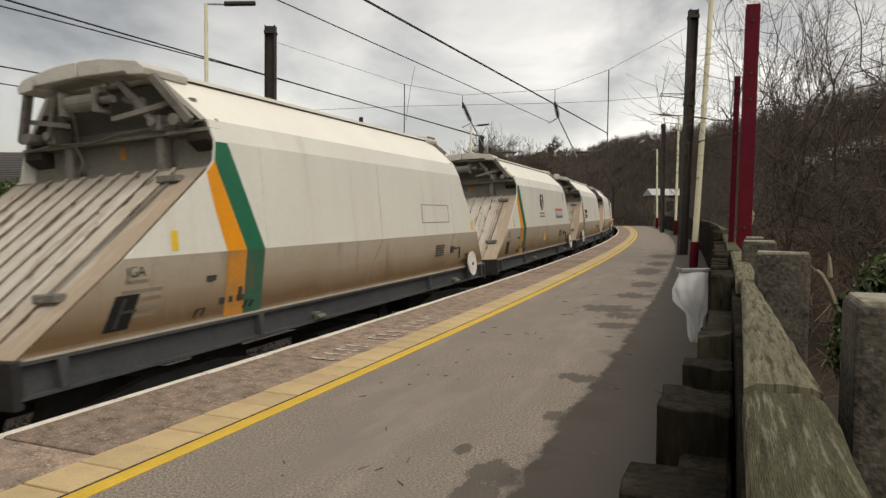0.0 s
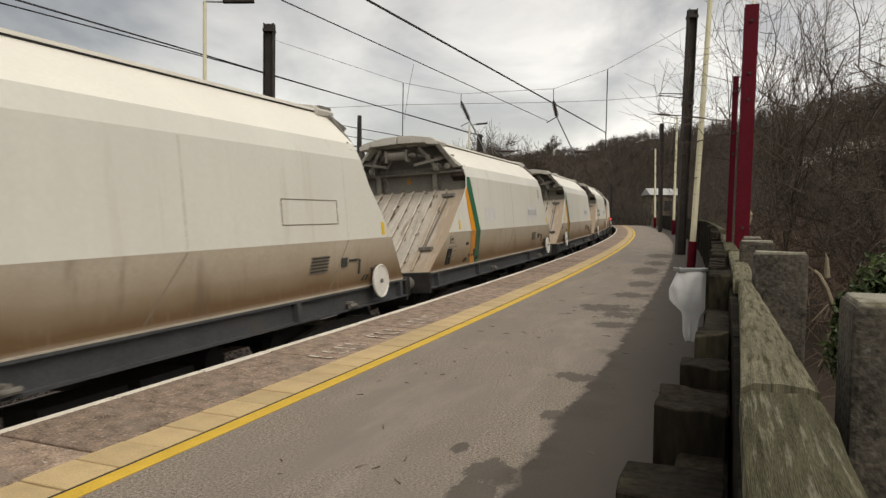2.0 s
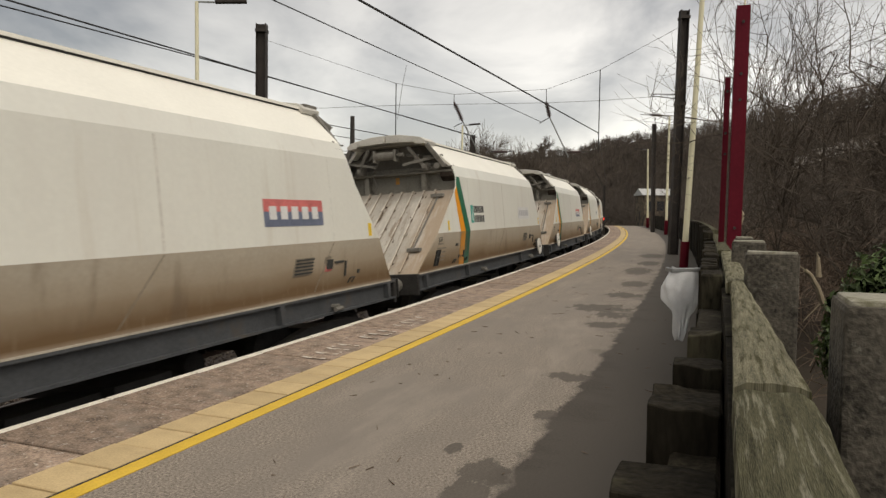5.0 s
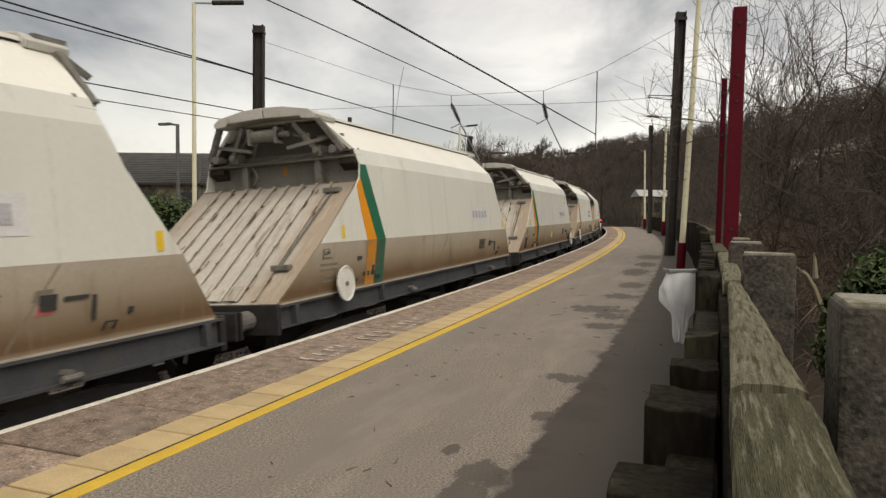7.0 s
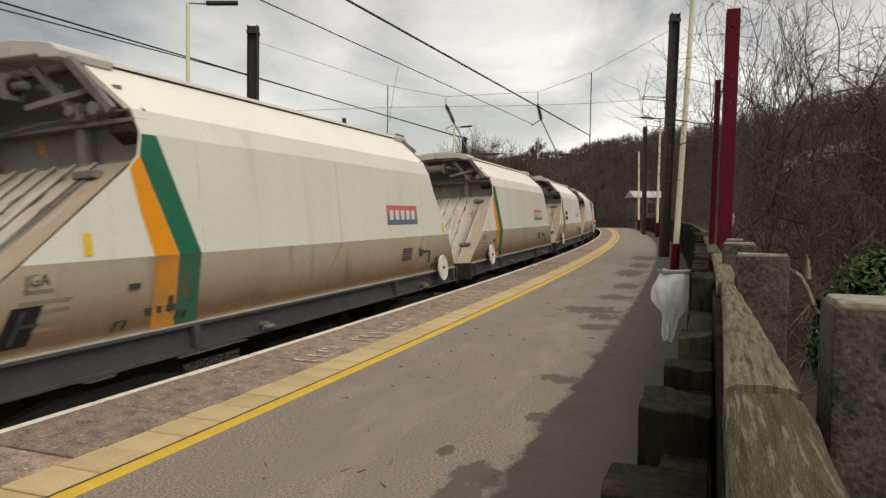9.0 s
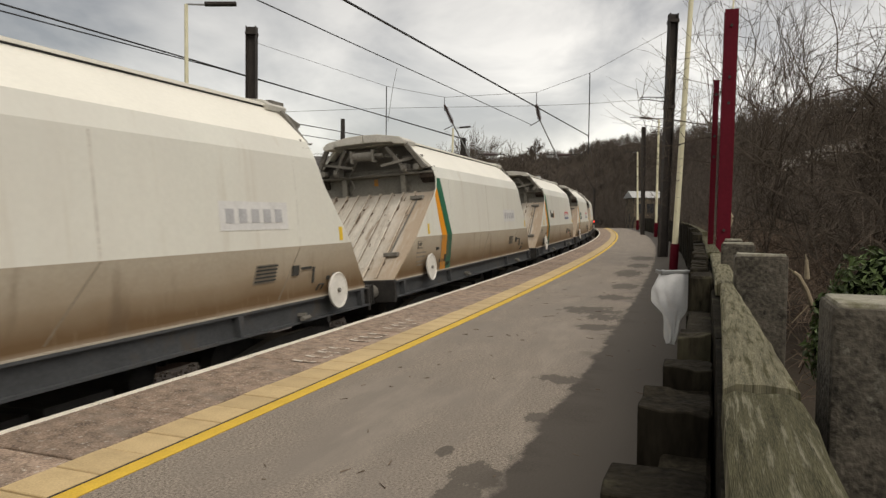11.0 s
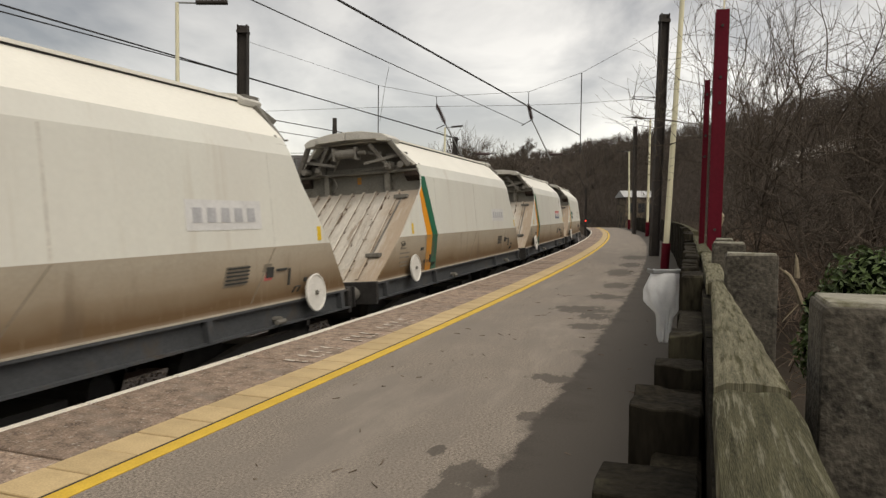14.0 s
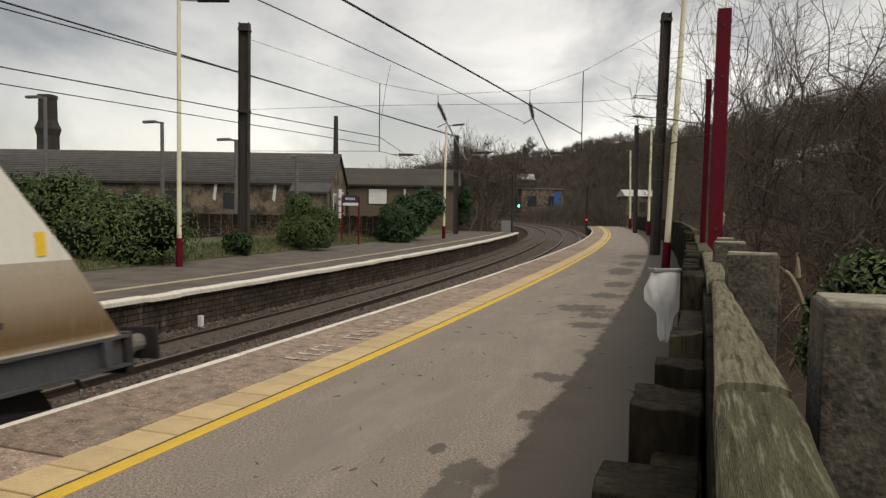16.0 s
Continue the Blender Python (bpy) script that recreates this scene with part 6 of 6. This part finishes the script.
leaf_mass("laurel_bush", (-11.75, 22.1, 0.57), (4.3, 2.1, 2.0), 95000, 0.066, M["leaf"], "large dense green laurel hedge behind the far platform", 1, lumps=70)
leaf_mass("laurel_bush", (-15.6, 22.1, 0.8), (4.3, 2.0, 1.85), 50000, 0.066, M["leaf"], "dense green laurel hedge behind the far platform", 2, lumps=45)
leaf_mass("round_bush", (-5.95, 31.0, 0.75), (1.25, 1.1, 1.25), 16000, 0.062, M["leaf"], "rounded green bush on the grass bank", 3, lumps=12)
leaf_mass("round_bush", (-2.7, 40.0, 0.6), (1.3, 1.2, 1.2), 6000, 0.10, M["leaf_dark"], "dark green bush by the far fence", 4, lumps=12)
leaf_mass("round_bush", (-1.4, 43.0, 1.1), (1.7, 1.4, 1.7), 8000, 0.11, M["leaf_dark"], "taller dark green bush by the far fence", 5, lumps=12)
leaf_mass("ivy_clump", (3.25, 5.2, 0.45), (0.5, 0.6, 0.78), 10000, 0.034, M["leaf"], "dark green ivy clump behind the fence", 6, lumps=10)
leaf_mass("ivy_clump", (2.1, 3.5, 0.1), (0.3, 0.45, 0.6), 4000, 0.03, M["leaf"], "dark ivy at the foot of a post", 7, lumps=8)
leaf_mass("ivy_tree", (1.75, 64.5, 1.6), (0.9, 0.9, 3.1), 9000, 0.11, M["leaf_dark"], "dark ivy-covered stump past the far platform", 14, lumps=16)
leaf_mass("weed_clump", (-7.6, 26.2, 0.1), (0.9, 0.5, 0.6), 1200, 0.07, M["leaf_dark"], "dark weeds round the foot of a mast", 9, lumps=8)


def broken_branch():
    t = thing("broken_branch", Matrix.Translation((3.03, 6.3, 0.0)), "pale barkless broken branch leaning behind the fence", "branch")
    segs = []
    pts = [(0.26, 0, -0.3), (0.24, 0, 0.2), (0.21, 0, 0.52), (0.14, 0, 0.63), (0.10, 0, 0.74), (0.03, 0, 0.86), (-0.02, 0, 0.90)]
    for i in range(6):
        segs.append((np.array(pts[i]), np.array(pts[i + 1]), 0.034 - 0.003 * i, 0.031 - 0.003 * i))
    segs += [(np.array((0.11, 0.02, 0.84)), np.array((0.10, 0.02, 1.0)), 0.026, 0.014), (np.array((0.10, 0.02, 1.0)), np.array((0.085, 0.02, 1.06)), 0.014, 0.002), (np.array((0.03, 0, 0.86)), np.array((-0.08, 0.05, 0.96)), 0.009, 0.003), (np.array((0.14, 0, 0.63)), np.array((-0.02, 0, 0.45)), 0.006, 0.003)]
    for name, piece in (("limb", segs[:6]), ("splinter", segs[6:8]), ("twig", segs[8:9]), ("twig", segs[9:])):
        ob = new(name, segs_mesh(name, piece, M["bark_pale"], 7))
        ob.parent = t
    t2 = thing("broken_branch", Matrix.Translation((3.72, 9.9, 0.2)), "pale curved stub behind the maroon posts", "branch")
    s2 = [(np.array(a), np.array(b), 0.05, 0.045) for a, b in (((0, 0, 0.5), (0.05, 0, 0.95)), ((0.05, 0, 0.95), (0.12, 0, 1.15)), ((0.12, 0, 1.15), (0.05, 0, 1.28)))]
    o2 = new("wood", segs_mesh("wood", s2, M["bark_pale"], 7))
    o2.parent = t2


broken_branch()

# grass tufts on the far bank
def tufts():
    rg = np.random.default_rng(4)
    out = []
    for i in range(5000):
        s_, o = rg.uniform(14, 44), -11.3 - 2.2 * rg.random() ** 1.3
        p = at(s_, o, -0.36 + min(0.25, (-o - 11.3) * 0.2))
        d = np.array([rg.normal(0, 0.3), rg.normal(0, 0.3), 1])
        out.append((np.array(p), np.array(p) + d * rg.uniform(0.08, 0.25), 0.012, 0.002))
    tagged(new("grass_tufts", segs_mesh("grass_tufts", out, M["grass"], 3)), "rough winter grass tufts on the bank", "grass", kind="stuff")


tufts()

# ---- buildings beyond the far platform ----
def stone_shed():
    t = thing("stone_shed", pose(0, 0, 0), "long sooty sandstone shed with grey slate roof", "building")
    x0, x1, yf, yr, yb = -46.0, -7.3, 46.0, 50.0, 54.0
    bm = bmesh.new()
    box(bm, x0, x1, yf, yf + 0.5, -1.5, 2.95)
    part("front_wall", bm, M["sandstone"], t)
    bm = bmesh.new()
    hexa(bm, [(x1 - 0.5, yf, -1.5), (x1, yf, -1.5), (x1, yb, -1.5), (x1 - 0.5, yb, -1.5), (x1 - 0.5, yf, 2.9), (x1, yf, 2.9), (x1, yb, 2.9), (x1 - 0.5, yb, 2.9)])
    v = [bm.verts.new(p) for p in ((x1 - 0.5, yf, 2.9), (x1, yf, 2.9), (x1, yb, 2.9), (x1 - 0.5, yb, 2.9), (x1 - 0.5, yr, 5.0), (x1, yr, 5.0))]
    for q in ((0, 1, 5, 4), (2, 3, 4, 5), (1, 2, 5), (3, 0, 4)):
        bm.faces.new([v[i] for i in q])
    part("gable_wall", bm, M["sandstone"], t)
    bm = bmesh.new()
    box(bm, x0, x1, yb - 0.5, yb, -1.5, 2.95)
    part("back_wall", bm, M["sandstone"], t)
    roof = part("roof", _slab((x0, yr), (x1 + 0.15, yr), yf - 0.3, 2.85, yr, 5.1, 0.1), M["slate"], t, "grey slate roof")
    n = 17
    for i in range(n):
        f0, f1 = i / n, (i + 1) / n
        bm = bmesh.new()
        ya, yb_ = yf - 0.3 + f0 * (yr - yf + 0.3), yf - 0.3 + f1 * (yr - yf + 0.3)
        za, zb = 2.9 + f0 * 2.2, 2.9 + f1 * 2.2
        hexa(bm, [(x0, ya - 0.03, za + 0.03), (x1 + 0.2, ya - 0.03, za + 0.03), (x1 + 0.2, yb_, zb + 0.02), (x0, yb_, zb + 0.02), (x0, ya - 0.03, za + 0.10), (x1 + 0.2, ya - 0.03, za + 0.10), (x1 + 0.2, yb_, zb + 0.05), (x0, yb_, zb + 0.05)])
        part("slate_course", bm, M["slate"], roof)
    part("roof", _slab((x0, yr), (x1 + 0.15, yr), yb + 0.3, 2.85, yr, 5.1, 0.1), M["slate"], t)
    # lower lean-to roof by the gable
    bm = bmesh.new()
    hexa(bm, [(-9.6, 44.6, 2.32), (x1 + 0.2, 44.6, 2.32), (x1 + 0.2, 45.75, 2.95), (-9.6, 45.75, 2.95), (-9.6, 44.6, 2.44), (x1 + 0.2, 44.6, 2.44), (x1 + 0.2, 45.75, 3.03), (-9.6, 45.75, 3.03)])
    part("lean_to_roof", bm, M["slate"], t)
    bm = bmesh.new()
    box(bm, -9.5, x1, 44.8, 46.0, -1.5, 2.35)
    part("lean_to_wall", bm, M["sandstone"], t)
    bm = bmesh.new()
    box(bm, -9.3, -8.6, 44.74, 44.8, -0.5, 2.1)
    part("door", bm, M["glass_dark"], t)
    for x, z0, z1 in ((-17.8, 1.2, 2.4), (-14.1, 1.3, 2.3), (-20.5, 1.2, 2.3)):
        bm = bmesh.new()
        box(bm, x, x + 0.8, yf - 0.03, yf, z0, z1)
        part("window", bm, M["glass_dark"], t)
    for y, z0, z1 in ((47.5, 0.3, 2.4), (51.0, 1.0, 2.6)):
        w_ = bmesh.new()
        box(w_, x1, x1 + 0.05, y, y + 1.1, z0, z1)
        wn_ = part("window", w_, M["window_pale"], t)
        g_ = bmesh.new()
        box(g_, x1 + 0.051, x1 + 0.07, y + 0.12, y + 0.98, z0 + 0.12, z1 - 0.12)
        part("pane", g_, M["glass_dark"], wn_)
    for x in (-14.75, -10.95):
        bm = bmesh.new()
        hexa(bm, [(x, yf - 0.1, 1.9), (x + 0.18, yf - 0.1, 1.8), (x + 0.18, yf - 0.06, 1.8), (x, yf - 0.06, 1.9), (x + 0.12, yf - 0.1, 2.85), (x + 0.3, yf - 0.1, 2.9), (x + 0.3, yf - 0.06, 2.9), (x + 0.12, yf - 0.06, 2.85)])
        part("torn_sheet", bm, M["window_pale"], t, "torn white sheeting")


def _slab(a, b, y0, z0, y1, z1, thick):
    bm = bmesh.new()
    x0, x1 = a[0], b[0]
    hexa(bm, [(x0, y0, z0), (x1, y0, z0), (x1, y1, z1), (x0, y1, z1), (x0, y0, z0 + thick), (x1, y0, z0 + thick), (x1, y1, z1 + thick), (x0, y1, z1 + thick)])
    bmesh.ops.recalc_face_normals(bm, faces=list(bm.faces))
    return bm


stone_shed()

shed2 = thing("low_warehouse", pose(0, 0, 0), "long tan warehouse with dark felt roof", "building")
bm = bmesh.new()
box(bm, -9.5, 1.0, 60, 72, -1.5, 3.35)
part("wall", bm, M["render_tan"], shed2)
bm = bmesh.new()
hexa(bm, [(-9.9, 59.6, 3.3), (1.4, 59.6, 3.3), (1.4, 66, 5.0), (-9.9, 66, 5.0), (-9.9, 59.6, 3.45), (1.4, 59.6, 3.45), (1.4, 66, 5.15), (-9.9, 66, 5.15)])
part("roof", bm, M["roof_dark"], shed2)
for x0, x1, z0, z1, m_ in ((-6.3, -4.7, 1.8, 3.15, "window_pale"), (-8.6, -7.9, 0.5, 2.8, "glass_dark"), (-3.4, -3.1, 0.5, 3.2, "window_pale"), (-2.2, -0.6, 1.6, 3.0, "glass_dark")):
    bm = bmesh.new()
    box(bm, x0, x1, 59.93, 60.0, z0, z1)
    f_ = part("window", bm, M["roof_dark"], shed2)
    bm = bmesh.new()
    box(bm, x0 + 0.06, x1 - 0.06, 59.9, 59.928, z0 + 0.06, z1 - 0.06)
    part("pane", bm, M[m_], f_)

fence2 = thing("board_fence", pose(0, 0, 0), "dark close-boarded fence behind the grass bank", "fence")
for i in range(46):
    x = -17.5 + 0.33 * i
    bm = bmesh.new()
    y = 40.5 + (0.06 if i % 2 else 0)
    box(bm, x, x + 0.315, y, y + 0.04, -0.6, 1.0 + 0.02 * math.sin(i * 3.1))
    part("board", bm, M["wood_dark"], fence2)

stack = thing("stone_chimney", pose(-38.4, 70, 0), "blackened square stone chimney beyond the slate roof", "chimney")
bm = bmesh.new()
for z0, z1, a, b in ((-1.5, 8.0, 0.80, 0.72), (8.0, 8.7, 0.72, 0.86), (8.7, 9.5, 0.86, 0.62), (9.5, 11.6, 0.62, 0.60), (11.6, 11.95, 0.66, 0.64)):
    hexa(bm, [(-a, -a, z0), (a, -a, z0), (a, a, z0), (-a, a, z0), (-b, -b, z1), (b, -b, z1), (b, b, z1), (-b, b, z1)])
part("shaft", bm, M["chimney"], stack)
flue = thing("iron_flue", pose(-7.9, 52.5, 4.2), "slim dark flue above the gable", "chimney")
bm = bmesh.new()
rod(bm, (0, 0, 0), (0, 0, 3.9), 0.2, 0.15, n=10)
part("pipe", bm, M["chimney"], flue)

# ---- past the platform ends ----
sig = thing("colour_light_signal", pose(6.5, 68, -1.3), "railway signal showing green beside the far platform end", "signal")
bm = bmesh.new()
rod(bm, (0, 0, 0), (0, 0, 6.2), 0.09, n=10)
part("post", bm, M["mast"], sig)
bm = bmesh.new()
box(bm, 0.35, 0.85, -0.12, 0.12, 2.6, 4.1)
part("head", bevelled(bm, 0.03), M["black_steel"], sig)
bm = bmesh.new()
box(bm, 0.0, 0.6, -0.03, 0.03, 2.55, 2.62)
part("bracket", bm, M["mast"], sig)
bm = bmesh.new()
rod(bm, (0.6, -0.125, 3.2), (0.6, -0.16, 3.2), 0.10, n=14)
part("green_lens", bm, M["green_lamp"], sig, "lit green lens")
bx = thing("relay_cabinet", pose(5.6, 64.5, -0.7), "pale grey steel relay cabinet at the platform end", "cabinet")
bm = bmesh.new()
box(bm, -0.42, 0.42, -0.25, 0.25, 0, 1.25)
part("case", bevelled(bm, 0.02), M["galv"], bx)
bm = bmesh.new()
box(bm, -0.38, -0.01, -0.265, -0.252, 0.08, 1.15)
part("door", bm, M["galv"], bx)
tail = thing("stop_lamp", pose(*at(79, 0.15, 0.0)), "small red light on a short post past the platform end", "signal lamp")
bm = bmesh.new()
rod(bm, (0, 0, -1.2), (0, 0, 0.5), 0.05, n=8)
part("post", bm, M["mast"], tail)
bm = bmesh.new()
rod(bm, (-0.1, -0.06, 0.62), (-0.1, -0.1, 0.62), 0.08, n=12)
part("red_lens", bm, M["red_lamp"], tail, "lit red lens")
bm = bmesh.new()
box(bm, -0.26, 0.5, -0.055, 0.04, 0.44, 0.8)
part("case", bm, M["black_steel"], tail)


def far_house(x, y, w, d, h, roof_h, wall, roof, label, z=None, windows=3, name="far_house"):
    z = float(ground_z(x, y)[0]) if z is None else z
    t = thing(name, pose(x, y, z), label, "building", "far buildings")
    bm = bmesh.new()
    box(bm, -w / 2, w / 2, -d / 2, d / 2, -3, h)
    part("wall", bm, M[wall], t)
    bm = bmesh.new()
    v = [bm.verts.new(p) for p in ((-w / 2 - 0.3, -d / 2 - 0.3, h), (w / 2 + 0.3, -d / 2 - 0.3, h), (w / 2 + 0.3, d / 2 + 0.3, h), (-w / 2 - 0.3, d / 2 + 0.3, h), (-w / 2 - 0.3, 0, h + roof_h), (w / 2 + 0.3, 0, h + roof_h))]
    for q in ((3, 2, 1, 0), (0, 1, 5, 4), (2, 3, 4, 5), (1, 2, 5), (3, 0, 4)):
        bm.faces.new([v[i] for i in q])
    part("roof", bm, M[roof], t)
    for i in range(windows):
        cx = -w / 2 + w * (i + 0.5) / windows
        bm = bmesh.new()
        box(bm, cx - w * 0.11, cx + w * 0.11, -d / 2 - 0.06, -d / 2, h * 0.35, h * 0.75)
        part("window", bm, M["glass_dark"], t)
    return t


far_house(24.0, 234, 9.5, 8, 11.6, 1.9, "roof_dark", "pale_roof", "low building with pale sheet roof in the valley", z=0.0, windows=0)
fh = far_house(31.0, 230, 13.0, 8, 8.4, 0.5, "sandstone", "roof_dark", "dim stone works building with a blue door", z=0.0, windows=2)
bm = bmesh.new()
box(bm, 3.6, 5.6, -4.12, -4.0, 3.2, 7.6)
part("door", bm, M["blue_door"], fh, "large blue steel door")
far_house(28.4, 105, 4.6, 5, 3.4, 1.0, "sandstone", "pale_roof", "pale-roofed house behind the platform fence", z=0.4)
# ---- platform paving, piece by piece ----
def slab_mesh(name, s0, length, o0, o1, z0, z1, material, bev=0.006):
    """One slab at the line's origin, reused along the line; local y along, x across."""
    bm = bmesh.new()
    box(bm, o0, o1, 0.0, length, z0, z1)
    top = [e for e in bm.edges if all(v.co.z > (z0 + z1) / 2 for v in e.verts)]
    bmesh.ops.bevel(bm, geom=top, offset=bev, segments=1, affect="EDGES")
    me = bpy.data.meshes.new(name)
    bm.to_mesh(me)
    bm.free()
    me.materials.append(material)
    return me


prng = random.Random(2)
cop = [slab_mesh("coping_slab", 0, 0.905, 0.055, 0.815, -0.14, z, M["coping"]) for z in (0.0, 0.003, -0.004)]
nos = slab_mesh("nosing", 0, 0.912, -0.02, 0.05, -0.13, 0.004, M["nosing"], 0.012)
tac = [slab_mesh("tactile_slab", 0, 0.319, 0.822, 1.13, -0.05, z, M["tactile"], 0.005) for z in (0.002, 0.004, 0.0)]
for s in np.arange(-2, P1 - 1, 0.92):
    for me in (prng.choice(cop), nos):
        ob = new(me.name.split(".")[0], me)
        ob.parent = plat
        ob.matrix_basis = along(s)
for s in np.arange(-2, P1 - 1, 0.332):
    ob = new("tactile_slab", prng.choice(tac))
    ob.parent = plat
    ob.matrix_basis = along(s)
ocop = slab_mesh("coping_slab", 0, 0.90, -0.30, 0.02, -0.10, 0.0, M["nosing"], 0.02)
for s in np.arange(4, 63, 0.91):
    ob = new("coping_slab", ocop)
    ob.parent = opp
    ob.matrix_basis = along(s, -6.14 + prng.uniform(-0.02, 0.02), -0.425 + prng.uniform(-0.012, 0.008))


# worn white wording on the coping, no longer readable
M["worn_white"] = mat("worn white lettering paint", (0.58, 0.52, 0.45), 0.85, 0.2, 12, 60, 0.1, spot=(0.25, 0.18, 0.13), spot_at=0.49, spot_scale=18)
for i in range(11):
    s_ = 7.15 + 0.225 * i + (0.25 if i > 3 else 0) + (0.2 if i > 6 else 0)
    bm = bmesh.new()
    box(bm, 0.50, 0.74, 0.0, 0.05, 0.003, 0.006)
    if i % 3:
        box(bm, 0.70 if i % 2 else 0.5, 0.74 if i % 2 else 0.54, 0.05, 0.15, 0.003, 0.006)
    ob = part("worn_letter_bar", bm, M["worn_white"], plat)
    ob.matrix_basis = along(s_)
peg = thing("marker_peg", along(14.6, -6.05, -1.3), "small white marker peg in the ballast", "marker")
bm = bmesh.new()
box(bm, -0.05, 0.05, -0.05, 0.05, 0, 0.3)
part("peg", bevelled(bm, 0.01), M["window_pale"], peg)


# litter on the asphalt: twigs
def litter():
    rg = np.random.default_rng(12)
    out = []
    for i in range(150):
        s_, o = 3 + 22 * rg.random() ** 1.4, rg.uniform(1.5, 3.9)
        p = np.array(at(s_, o, 0.006))
        a = rg.uniform(0, 6.28)
        q = p + np.array([math.cos(a), math.sin(a), 0]) * rg.uniform(0.02, 0.09)
        out.append((p, q, 0.004, 0.002))
    tagged(new("fallen_twigs", segs_mesh("fallen_twigs", out, M["bark"], 3)), "small fallen twigs and leaf bits on asphalt", "twigs", kind="stuff")


litter()


# ---- what moves ----
def motions():
    times = [i * 0.5 for i in range(33)]
    for k, w_ in enumerate(wagons):
        walk(w_, [(t, wagon_pose(k, t)) for t in times])
    sway = ((0, 2, 0), (1.5, 5, 3), (3, 1, -2), (4, 3, 2), (6.3, 10, 4), (7, 6, -3), (8, 3, 2), (9, 9, 4), (11.3, 7, -2), (12.5, 6, 3), (14, 5, 0), (15, 10, 3), (16, 5, 0))
    walk(skin, [(t, pose(0, 0, 0, b, a * 0.8, 0)) for t, a, b in sway])


motions()
